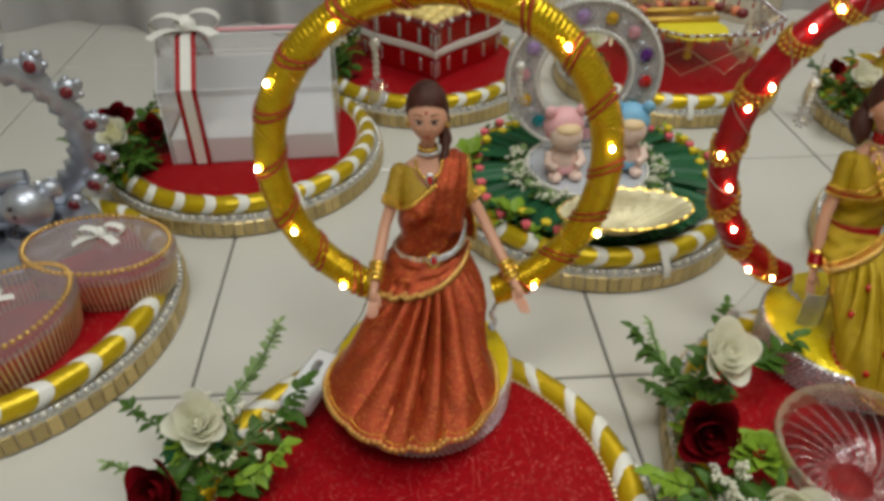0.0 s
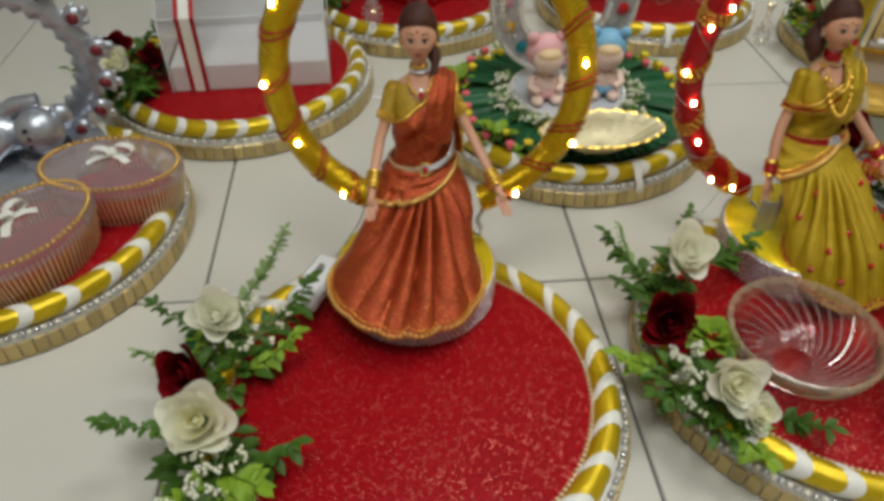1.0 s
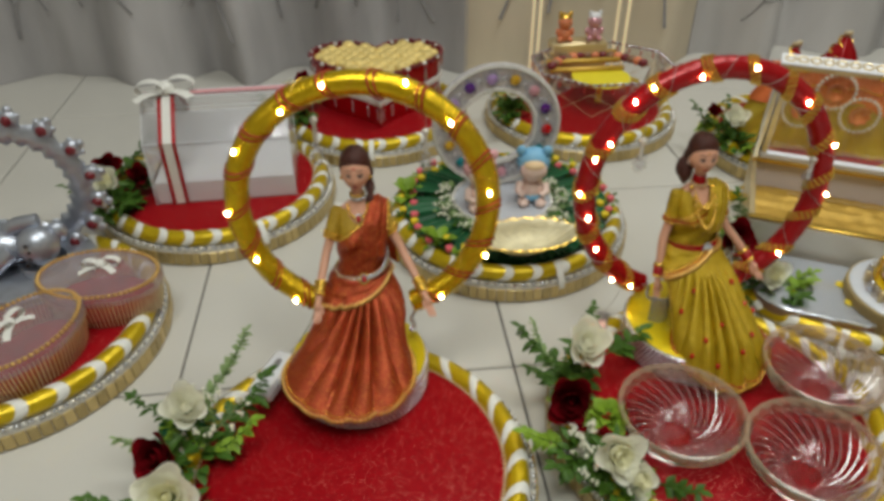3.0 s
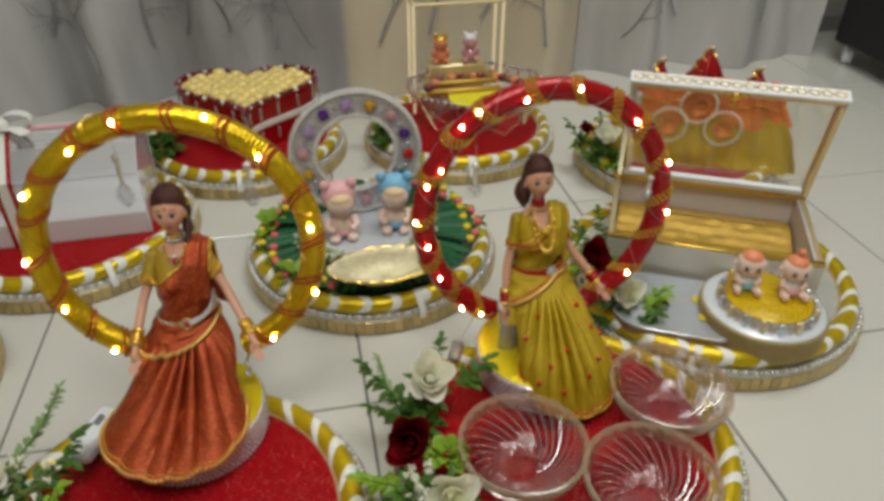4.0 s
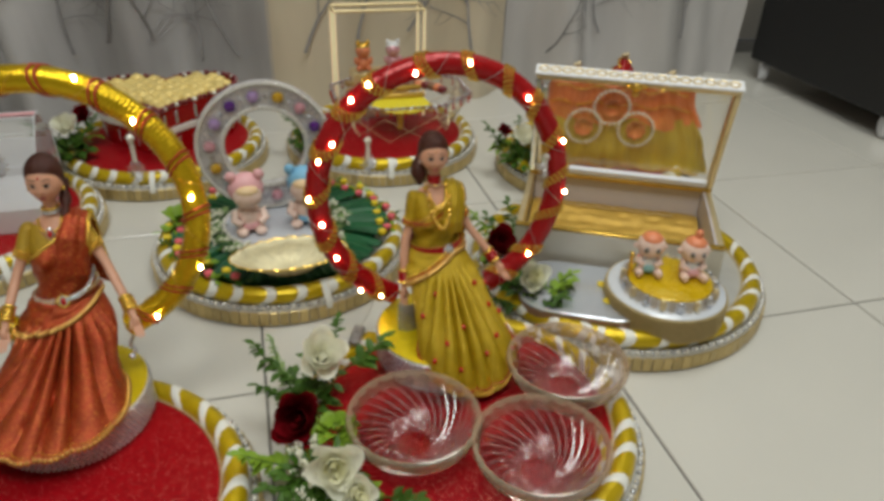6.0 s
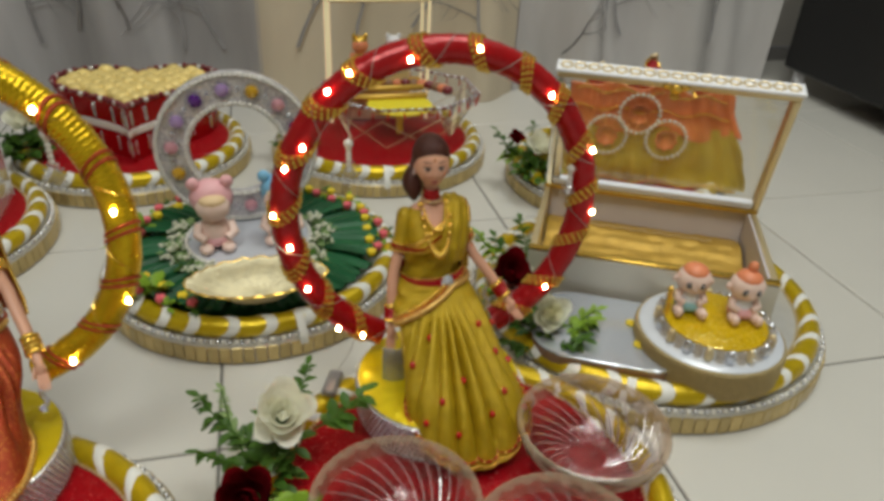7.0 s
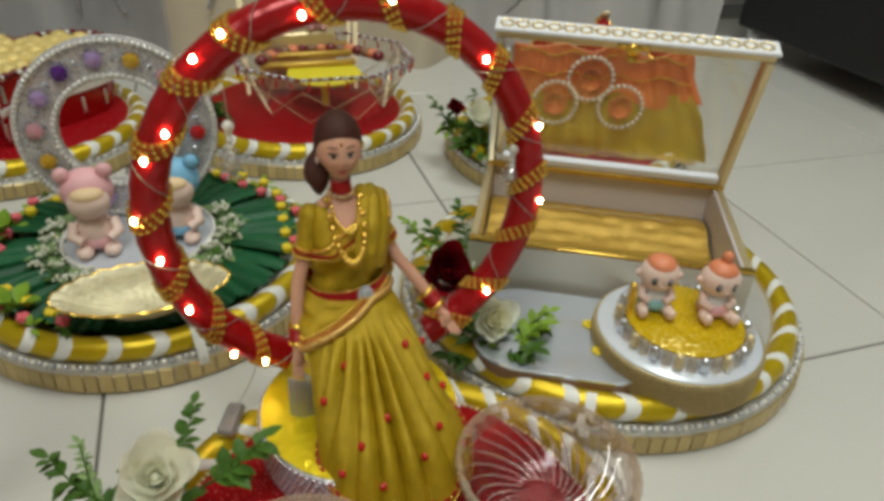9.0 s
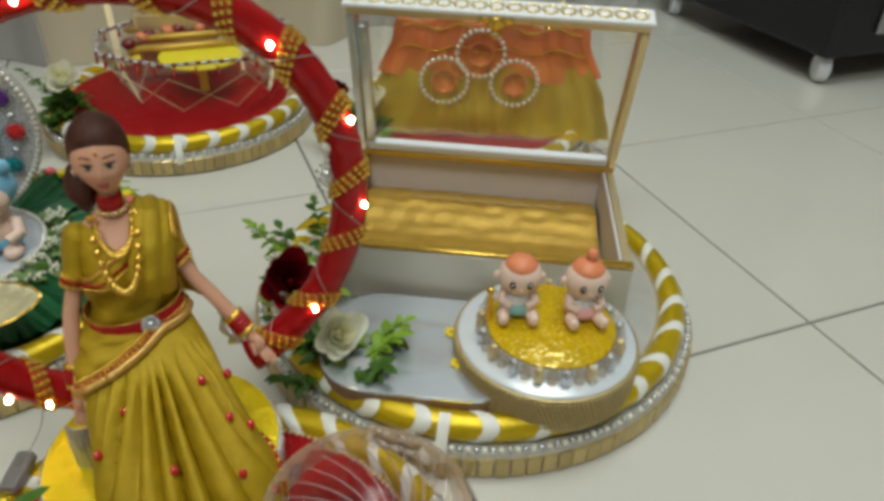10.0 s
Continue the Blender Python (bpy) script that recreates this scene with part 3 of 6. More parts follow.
def spray_shape(n, r, seed):
    """Tiny white blossoms on hair-thin stems."""
    rnd = random.Random(seed)
    s = Shape(WHITE_PETAL, LEAF_SAGE)
    for k in range(n):
        a, b, q = rnd.uniform(0, 6.283), rnd.uniform(0.2, 1.3), r * rnd.uniform(0.6, 1)
        p = (q * math.cos(a) * math.cos(b), q * math.sin(a) * math.cos(b), q * math.sin(b))
        s.tube([(0, 0, 0), (p[0] * 0.5, p[1] * 0.5, p[2] * 0.6), p], 0.0005, 4, 1)
        for j in range(4):
            s.ball((p[0] + rnd.uniform(-1, 1) * 0.003, p[1] + rnd.uniform(-1, 1) * 0.003, p[2] + rnd.uniform(-1, 1) * 0.002), 0.0018, 6, 4)
    return s


def bouquet(x, y, z, label, roses, sprigs, clumps=(), sprays=()):
    """Roses: (x, y, z, r, kind, tip, way). Sprigs: (x, y, z, length, size, mat, yaw). All from the bouquet's foot."""
    b = thing("flower_arrangement", pose(x, y, z), label, "flowers", "artificial flowers on the trays")
    kinds = {"white": (WHITE_PETAL, WHITE_PETAL, "white fabric rose"), "cream": (WHITE_PETAL, CREAM_PETAL, "creamy white fabric rose"), "red": (RED_PETAL, RED_PETAL, "dark red velvet rose")}
    for k, (rx, ry, rz, r, kind, tip, way) in enumerate(roses):
        a, c, lab = kinds[kind]
        part("rose", rose_shape(r * 1.0, a, c, k + int(x * 900)), b, lab, pose(rx, ry, rz, 0, 0, way) @ pose(0, 0, 0, tip), angle=150)
    for k, (rx, ry, rz, r, kind, tip, way) in enumerate(roses):
        part("leaf_clump", clump_shape(20, r * 0.95, 0.019, LEAF_LIME if k % 2 else LEAF, k + int(x * 333), 0.5), b, "", pose(rx, ry, rz * 0.35))
    for k, (sx, sy, sz, length, size, mat, yaw) in enumerate(sprigs):
        part("leaf_sprig", sprig_shape(length * 0.92, max(8, int(length / size * (6.5 if mat is LEAF_SAGE else 4.0))), size * (0.82 if mat is LEAF_SAGE else 0.98), 0.42 if mat is LEAF_SAGE else 0.52, mat, k + int(x * 700)), b, "", pose(sx, sy, sz, 0, 0, yaw))
    for k, (cx, cy, cz, r, size, mat, n) in enumerate(clumps):
        part("leaf_clump", clump_shape(int(n * 2.0), r, size * 0.8, mat, k + int(y * 500), 0.95) if n > 32 else clump_shape(int(n * 2.6), r * 1.1, size * 0.92, mat, k + int(y * 500), 0.5), b, "", pose(cx, cy, cz))
    for k, (cx, cy, cz, r) in enumerate(sprays):
        part("blossom_spray", spray_shape(14, r, k + int(y * 300)), b, "tiny white blossoms", pose(cx, cy, cz))
    return b


TOP = 0.037
bouquet(0.012, 0.50, TOP, "white and dark red roses with ferny leaves on the tray edge",
        [(-0.004, -0.040, 0.034, 0.034, "cream", 35, 10), (-0.008, 0.062, 0.036, 0.027, "white", 30, 20), (-0.022, 0.016, 0.022, 0.028, "red", 45, -20)],
        [(0.0, 0.06, 0.02, 0.10, 0.016, LEAF_SAGE, 60), (0.015, 0.05, 0.015, 0.075, 0.022, LEAF, 35), (0.01, 0.03, 0.01, 0.06, 0.018, LEAF_LIME, 5), (-0.02, 0.06, 0.01, 0.055, 0.016, LEAF, 150),
         (-0.02, -0.02, 0.0, 0.07, 0.015, LEAF, 190), (0.0, -0.07, 0.01, 0.07, 0.022, LEAF_LIME, -40), (-0.01, -0.07, 0.01, 0.075, 0.02, LEAF, -80), (0.01, -0.08, 0.01, 0.06, 0.02, LEAF_LIME, -70), (-0.03, 0.03, 0.0, 0.05, 0.013, LEAF_SAGE, 170), (0.02, -0.06, 0.005, 0.055, 0.02, LEAF, -10)],
        [(0.0, -0.065, 0.008, 0.03, 0.024, LEAF, 26), (0.0, 0.03, 0.008, 0.035, 0.022, LEAF, 24), (-0.005, -0.10, 0.006, 0.028, 0.02, LEAF_LIME, 18), (-0.01, 0.07, 0.008, 0.025, 0.02, LEAF_DARK, 16)],
        [(0.01, -0.075, 0.012, 0.035), (-0.01, -0.10, 0.01, 0.03), (0.02, 0.05, 0.02, 0.05)])
bouquet(0.405, 0.52, TOP, "white, cream and red roses beside the glass bowls",
        [(0.014, 0.078, 0.046, 0.030, "white", 35, 10), (-0.010, 0.024, 0.022, 0.031, "red", 50, -20), (0.010, -0.050, 0.034, 0.028, "cream", 55, 0), (0.022, -0.072, 0.022, 0.02, "cream", 60, 20)],
        [(0.0, 0.08, 0.02, 0.065, 0.018, LEAF, 150), (-0.01, 0.07, 0.02, 0.06, 0.014, LEAF_SAGE, 120), (0.02, 0.09, 0.03, 0.05, 0.016, LEAF, 70), (0.0, 0.06, 0.01, 0.06, 0.012, LEAF, 185), (-0.02, -0.02, 0.0, 0.055, 0.02, LEAF_LIME, 175),
         (-0.01, -0.04, 0.0, 0.05, 0.018, LEAF, 200), (0.02, -0.08, 0.0, 0.05, 0.02, LEAF_LIME, -100), (0.05, -0.07, 0.0, 0.045, 0.018, LEAF, -45), (0.04, 0.075, 0.03, 0.05, 0.02, LEAF, 20)],
        [(0.018, -0.006, 0.028, 0.018, 0.018, LEAF_LIME, 34), (-0.015, -0.035, 0.01, 0.026, 0.018, LEAF, 26), (0.0, 0.055, 0.01, 0.03, 0.02, LEAF, 22), (0.01, -0.07, 0.006, 0.025, 0.02, LEAF, 18)],
        [(-0.01, -0.03, 0.015, 0.03), (-0.005, -0.055, 0.012, 0.028)])
bouquet(-0.190, 1.045, TOP, "white rose and dark red rose with green leaves",
        [(-0.002, -0.01, 0.040, 0.028, "cream", 45, -10), (-0.018, 0.035, 0.036, 0.026, "red", 45, 20), (0.030, 0.02, 0.03, 0.020, "red", 40, 20)],
        [(0, -0.03, 0.0, 0.07, 0.024, LEAF, -110), (0.0, -0.02, 0.0, 0.06, 0.022, LEAF, -60), (0.0, 0.03, 0.02, 0.08, 0.024, LEAF, 60), (-0.02, 0, 0.0, 0.06, 0.02, LEAF, 190)],
        [(0.0, -0.03, 0.006, 0.035, 0.028, LEAF, 30), (0.01, 0.04, 0.02, 0.035, 0.026, LEAF, 26)])
bouquet(0.688, 0.76, TOP, "cream rose and red rose with small green leaves",
        [(0.004, -0.040, 0.030, 0.0250, "cream", 50, 10), (-0.020, 0.014, 0.044, 0.030, "red", 40, 0), (-0.022, 0.0, 0.03, 0.018, "white", 50, -20)],
        [(0.01, 0.04, 0.03, 0.07, 0.018, LEAF, 80), (0.0, 0.05, 0.03, 0.06, 0.018, LEAF_LIME, 130), (0.014, -0.055, 0.012, 0.040, 0.021, LEAF_LIME, -20), (0.012, -0.062, 0.010, 0.036, 0.022, LEAF, -60), (0.018, -0.050, 0.012, 0.046, 0.018, LEAF_LIME, 0), (-0.01, -0.05, 0.0, 0.045, 0.018, LEAF, 215), (0.015, -0.040, 0.0, 0.045, 0.02, LEAF, -15), (0.0, 0.03, 0.02, 0.065, 0.02, LEAF, 100)],
        [(0.020, -0.058, 0.004, 0.022, 0.022, LEAF_LIME, 12), (0.026, -0.072, 0.0, 0.02, 0.02, LEAF, 14), (0.0, -0.02, 0.005, 0.03, 0.02, LEAF, 26), (0.0, 0.04, 0.02, 0.03, 0.02, LEAF_LIME, 26)], [(-0.005, 0.045, 0.02, 0.04)])
bouquet(0.480, 1.285, TOP, "cream rose with green leaves at the tray edge",
        [(-0.002, 0.02, 0.044, 0.025, "cream", 45, 0)], [(0, 0.02, 0.01, 0.07, 0.022, LEAF, 150), (-0.01, 0, 0.0, 0.06, 0.022, LEAF_LIME, 100), (0, -0.02, 0, 0.05, 0.02, LEAF, 200)],
        [(-0.005, 0.0, 0.01, 0.03, 0.024, LEAF, 30)])
bouquet(0.835, 1.135, TOP, "white roses and red bud in green leaves",
        [(0.008, 0.012, 0.038, 0.026, "white", 45, 0), (-0.024, 0.03, 0.046, 0.015, "red", 40, 0)], [(-0.01, 0.02, 0.02, 0.06, 0.02, LEAF, 130), (0, -0.02, 0, 0.06, 0.022, LEAF_LIME, -80), (0, 0, 0.02, 0.07, 0.02, LEAF, 80)],
        [(0.0, -0.02, 0.008, 0.03, 0.024, LEAF, 30), (-0.01, 0.02, 0.01, 0.03, 0.02, LEAF_LIME, 18)])
bouquet(0.062, 1.315, TOP, "white rose and dark red rose with leaves",
        [(-0.004, 0.02, 0.045, 0.026, "white", 45, 0), (0.02, 0.05, 0.05, 0.022, "red", 35, 0)], [(0, -0.02, 0.01, 0.07, 0.024, LEAF, -100), (0, 0, 0.02, 0.07, 0.024, LEAF, 170), (0.01, 0, 0.02, 0.06, 0.02, LEAF, 60)],
        [(0.0, -0.01, 0.012, 0.035, 0.028, LEAF, 34)])


# ---- doll stands, dolls and hoops ----
def stand(x, y):
    t = thing("doll_stand", pose(x, y, TOP), "round doll stand with crinkled gold foil top and glittering side", "stand", "doll stands")
    s = Shape(SILVER_GLITTER)
    s.lathe([(0, 0), (0.073, 0), (0.0735, 0.002), (0.0735, 0.034), (0.072, 0.0352), (0, 0.0352)], 72)
    part("drum", s, t, "silver glitter side")
    s = Shape(SILVER)
    for j in range(7):
        for i in range(96):
            a = 2 * math.pi * (i + 0.5 * (j % 2)) / 96
            s.ball((0.0737 * math.cos(a), 0.0737 * math.sin(a), 0.003 + 0.0048 * j), 0.0019, 6, 4)
    part("rhinestone_mesh", s, t, "rows of small silver rhinestones")
    s = Shape(FOIL)
    rows = []
    for k in range(15):
        r = 0.0725 * k / 14
        rows.append([(r * math.cos(a), r * math.sin(a), 0.0358 + (0.0014 * noise.noise((r * 60 * math.cos(a), r * 60 * math.sin(a), x * 9)) + 0.0012 if 0 < k < 14 else 0.0004)) for a in [2 * math.pi * i / 60 for i in range(60)]])
    s.sheet(rows, 0, round_u=True)
    part("foil_top", s, t, "crinkled yellow gold foil")
    return t


stand(0.177, 0.622)
stand(0.560, 0.642)


def doll(name, x, y, label, cloth, blouse, trim, top, lean, skirt_shift, hem_r, hem_z, arm_l, arm_r, style, gaze, rise_waist):
    """A standing fashion doll in a draped sari, one mesh. top: height of its crown above the floor."""
    s = Shape(cloth, blouse, SKIN, HAIR, GOLD, trim, SILVER, RED_GEM, EYE, LIP, EYE_WHITE, BROW, IRIS, BORDER_GOLD)
    H0 = top - 0.306
    waist = 0.168 + H0
    nth = 288
    first = style == 1

    def bell(v, c, w):
        return math.exp(-((v - c) / w) ** 2)

    def front(a):
        """Angle from straight ahead, -pi to pi, positive to the doll's right-hand side of the picture."""
        return (a + 1.5 * math.pi) % (2 * math.pi) - math.pi

    def skirt(t, a, lift=0.0):
        """Fan of knife pleats that spring from one tuck below the belt and open towards the hem."""
        t = max(0.0, t)
        flare = t ** (1.75 if first else 1.6)
        hip = math.sin(min(1, t * 3) * math.pi / 2)
        rx = 0.0265 + 0.009 * hip + (hem_r - 0.0355) * flare
        ry = 0.0205 + 0.007 * hip + (hem_r * 0.88 - 0.0275) * flare
        d = front(a)
        tuck = 0.12 if first else 0.25
        e = d - tuck * (1 - t)
        b = e * (1 + 1.9 * (1 - t) ** 1.6)
        span = math.exp(-(e / (0.95 + 0.25 * t)) ** 4)
        rise = min(1, max(0, t - 0.16) * 5.0)
        depth = span * rise * (0.30 * (1 - t) ** 0.6 + 0.075 - 0.055 * t)
        p = b * (2.0 if first else 2.2) + 0.22 * math.sin(2.7 * b + 0.7) + 0.07 * math.sin(6 * t + 2 * b)
        w = (abs(math.sin(math.pi * p)) ** 0.55 - 0.72) * (1 + 0.40 * math.sin(3.3 * b + 1.0))
        soft_fold = 0.018 * math.sin(5 * d + 1.2 + 2 * t) * hip + 0.012 * math.sin(9 * d + 3 * t) * t
        q = 1 + depth * w * 2.0 + soft_fold * (1 - 0.6 * t)
        if first:
            q += 0.16 * bell(t, 0.34, 0.22) * bell(d, 1.25, 0.7)
        f = 0.5 - 0.5 * math.sin(a)
        z = waist + (hem_z - waist) * t + 0.012 * t * (1 - f) + 0.002 * t * math.sin(2 * a + 0.6)
        if not first:
            z -= 0.022 * t ** 7 * max(0, f) ** 2
        return ((rx * q + lift) * math.cos(a) + skirt_shift[0] * t ** 1.5, (ry * q + lift) * math.sin(a) + skirt_shift[1] * t ** (1.3 if first else 1.0), z)

    ang = [2 * math.pi * i / nth for i in range(nth)]
    s.sheet([[skirt(k / 40, a) for a in ang] for k in range(41)], 0, round_u=True)
    s.sheet([[skirt(1.0, a, -0.0012 * k) for a in ang] for k in range(2)] + [[skirt(0.7, a, -0.006) for a in ang]], 0, round_u=True)
    if first:
        for i in range(0, 96):
            s.ball(skirt(0.985, 2 * math.pi * i / 96, 0.0012), (0.0025, 0.0025, 0.0026), 7, 5, 13)
        for i in range(0, 150):
            s.ball(skirt(0.955, 2 * math.pi * i / 150, 0.0006), (0.0012, 0.0012, 0.0010), 5, 4, 4)
    else:
        for i in range(0, 150):
            s.ball(skirt(0.965, 2 * math.pi * i / 150, 0.001), (0.0016, 0.0016, 0.0012), 6, 4, 5 if i % 3 else 4)
            s.ball(skirt(0.985, 2 * math.pi * i / 150, 0.001), (0.0016, 0.0016, 0.0012), 6, 4, 4)
        for t, d in ((0.36, -0.50), (0.30, 0.75), (0.55, -0.95), (0.58, 0.02), (0.52, 0.98), (0.74, 0.85), (0.80, 0.42), (0.86, -0.28), (0.86, -0.85), (0.70, -0.45), (0.66, 1.35), (0.42, 1.45), (0.9, 1.15)):
            s.ball(skirt(t, d - math.pi / 2, 0.0014), 0.0027, 9, 6, 7)

    # the tucked drape over the hips with its border
    def hipline(a):
        d = front(a)
        v = min(1, max(0, (d + 1.35) / (2.5 if first else 1.85)))
        low = 0.31 if first else 0.34
        return 0.03 + (low - 0.03) * (1 - v) ** 1.2 + (0.05 * math.sin(math.pi * v) if first else 0.0)

    front_ang = [-math.pi / 2 - 2.2 + 4.4 * i / 130 for i in range(131)]
    s.sheet([[skirt(0.02 + (hipline(a) - 0.02) * k / 14, a, 0.0030 + 0.0011 * math.sin(16 * k / 14 + 2.4 * front(a) + 0.6) + 0.0008 * math.sin(7 * front(a) - k * 0.8)) for a in front_ang] for k in range(15)], 0)
    for i in range(76):
        a = -math.pi / 2 - 1.5 + 3.0 * i / 75
        s.ball(skirt(hipline(a), a, 0.0040), (0.0022, 0.0022, 0.0023), 7, 5, 13)
        if not first:
            s.ball(skirt(hipline(a) - 0.028, a, 0.0036), 0.0013, 5, 4, 5 if i % 2 else 4)
            s.ball(skirt(hipline(a) - 0.05, a, 0.0036), 0.0013, 5, 4, 4)

    # body: waist, ribs, bust and shoulders
    prof = ((0.158, 0.0262, 0.0205, 0), (0.170, 0.0232, 0.0183, 0), (0.183, 0.0224, 0.0178, 0), (0.196, 0.0243, 0.0192, -0.001), (0.208, 0.0268, 0.0205, -0.002), (0.217, 0.0278, 0.0205, -0.002),
            (0.227, 0.0275, 0.0180, -0.001), (0.234, 0.0268, 0.0145, 0), (0.2395, 0.0240, 0.0115, 0.001), (0.2425, 0.0180, 0.0098, 0.001))

    def body(a, z, lift=0.0):
        k = 0
        while k < len(prof) - 2 and z > prof[k + 1][0]:
            k += 1
        u = min(1, max(0, (z - prof[k][0]) / (prof[k + 1][0] - prof[k][0])))
        rx, ry, cy = [prof[k][j] + (prof[k + 1][j] - prof[k][j]) * u for j in (1, 2, 3)]
        px, py = (rx + lift) * math.cos(a), cy + (ry + lift) * math.sin(a)
        if math.sin(a) < 0:
            py -= 0.0062 * bell(z, 0.2135, 0.0095) * (bell(px, -0.0112, 0.0085) + bell(px, 0.0112, 0.0085))
        return (px, py, z + H0)

    ring = [2 * math.pi * i / 64 for i in range(64)]
    levels = [0.158 + 0.0845 * k / 26 for k in range(27)]
    s.sheet([[body(a, z) for a in ring] for z in levels], 1, round_u=True)
    s.sheet([[(rx * math.cos(a), 0.001 + ry * math.sin(a), z + H0) for a in ring] for z, rx, ry in ((0.2418, 0.0198, 0.0108), (0.2455, 0.0128, 0.0092), (0.2490, 0.0080, 0.0078), (0.256, 0.0064, 0.0066), (0.266, 0.0062, 0.0066))], 2, round_u=True)
    # bare throat between the blouse's edges
    throat = [-math.pi / 2 - 0.62 + 1.24 * i / 20 for i in range(21)]
    s.sheet([[body(a, 0.2425 - (0.0125 * max(0, 1 - abs(front(a)) / 0.62) ** 0.7) * (1 - k / 5), 0.0007) for a in throat] for k in range(6)], 2)

    # the sari's upper cloth: wraps the ribs below a slanting edge, with slanting gathers
    def edge(px):
        v = min(1.25, max(0, (px + 0.027) / 0.036))
        return 0.2095 + 0.026 * v + 0.002 * math.sin(math.pi * v)

    wrap = [-math.pi / 2 - 1.75 + 3.5 * i / 96 for i in range(97)]
    rows = []
    for k in range(25):
        v = k / 24
        row = []
        for a in wrap:
            z1 = min(0.2375, edge(0.0265 * math.cos(a)))
            z = 0.163 + (z1 - 0.163) * v
            px = math.cos(a) * 0.026
            g = (z - 0.163) * 95 - px * 120
            lift = 0.0030 + 0.0013 * math.sin(g * 1.15 + 0.6 * math.sin(px * 160)) * (0.35 + 0.65 * v) + 0.0008 * math.sin(g * 2.3 + 1)
            row.append(body(a, z, lift))
        rows.append(row)
    s.sheet(rows, 0)
    for i in range(0, 97):
        p = rows[-1][i]
        s.ball(p, (0.0021, 0.0021, 0.0022), 6, 4, 4)
        if not first and i % 2:
            q = rows[-3][i]
            s.ball((q[0], q[1] - 0.0008, q[2] - 0.001), 0.0014, 5, 4, 5)
            q = rows[-4][i]
            s.ball((q[0], q[1] - 0.0008, q[2] - 0.002), 0.0012, 5, 4, 4)
    # the pleated end over one shoulder and down the back
    left = [(0.000, -0.0245, 0.200), (0.003, -0.0265, 0.217), (0.0050, -0.0215, 0.2330), (0.0100, -0.0090, 0.2450), (0.0115, 0.004, 0.2465), (0.0110, 0.0150, 0.2380), (0.009, 0.020, 0.21), (0.006, 0.022, 0.165)]
    right = [(0.0270, -0.0120, 0.190), (0.0300, -0.0150, 0.210), (0.0330, -0.0130, 0.2280), (0.0345, -0.0060, 0.2385), (0.0350, 0.004, 0.2400), (0.0360, 0.0140, 0.2320), (0.037, 0.018, 0.205), (0.038, 0.020, 0.155)]
    rows = []
    for k in range(43):
        v = k / 42 * 7
        i = min(6, int(v))
        e = v - i
        e = e * e * (3 - 2 * e) * 0.3 + e * 0.7
        L, R = Vector(left[i]).lerp(Vector(left[i + 1]), e), Vector(right[i]).lerp(Vector(right[i + 1]), e)
        row = []
        for j in range(31):
            u = j / 30
            p = L.lerp(R, u)
            out = Vector((p.x * 0.4, p.y * 1.3, max(0, p.z - 0.225) * 1.6)).normalized()
            p = p + out * (0.0026 + 0.0015 * abs(math.sin(u * 9.4 + 0.25 * math.sin(k * 0.3))) + 0.0040 * math.sin(math.pi * u))
            row.append((p.x, p.y, p.z + H0))
        rows.append(row)
    s.sheet(rows, 0)
    s.sheet([[(p[0] * 0.985, p[1] * 0.97, p[2] - 0.0006) for p in r] for r in rows], 0)
    for k in range(10 if first else 14, 42):
        for h in (0, 0.5):
            p = Vector(rows[k][30]).lerp(Vector(rows[k + 1][30]), h)
            s.ball(p, 0.0021, 6, 4, 4)
            p = Vector(rows[k][28]).lerp(Vector(rows[k + 1][28]), h)
            s.ball((p.x, p.y, p.z + 0.0008), 0.0014, 5, 4, 4)

    # head: forehead, cheeks, nose, lips and chin
    hz = 0.2815 + H0
    h0 = len(s.v)

    def girth(v):
        k = max(0, -v)
        c = max(0, 1 - v * v) ** 0.5
        return 0.0164 * c * (1 - 0.27 * k ** 1.5) + 0.0006 * bell(v, -0.25, 0.25), 0.0176 * c * (1 - 0.10 * k)

    def features(px, dz):
        n = 0.0030 * bell(px, 0, 0.0017) * bell(dz, -0.0060, 0.0030) + 0.0010 * bell(px, 0, 0.0014) * bell(dz, -0.0015, 0.0035)
        n -= 0.0013 * (bell(px, -0.0062, 0.0034) + bell(px, 0.0062, 0.0034)) * bell(dz, -0.0008, 0.0024)
        n += 0.0007 * (bell(px, -0.0078, 0.004) + bell(px, 0.0078, 0.004)) * bell(dz, -0.0070, 0.0035)
        n += 0.0012 * bell(px, 0, 0.0034) * (bell(dz, -0.0113, 0.0011) + bell(dz, -0.0136, 0.0012)) + 0.0014 * bell(px, 0, 0.0042) * bell(dz, -0.0182, 0.0026)
        return n

    rows = []
    for j in range(49):
        v = -math.cos(math.pi * j / 48)
        W, Dp = girth(v)
        row = []
        for i in range(72):
            a = 2 * math.pi * i / 72
            px, py = W * math.cos(a), -0.001 + Dp * math.sin(a)
            if math.sin(a) < 0:
                py -= features(px, 0.0215 * v) * min(1, -math.sin(a) * 2)
            row.append((px, py, hz + 0.0215 * v))
        rows.append(row)
    s.sheet(rows, 2, round_u=True)

    def face(px, dz, lift):
        W, Dp = girth(dz / 0.0215)
        return (px, -0.001 - Dp * max(0, 1 - (px / W) ** 2) ** 0.5 - features(px, dz) - lift, hz + dz)

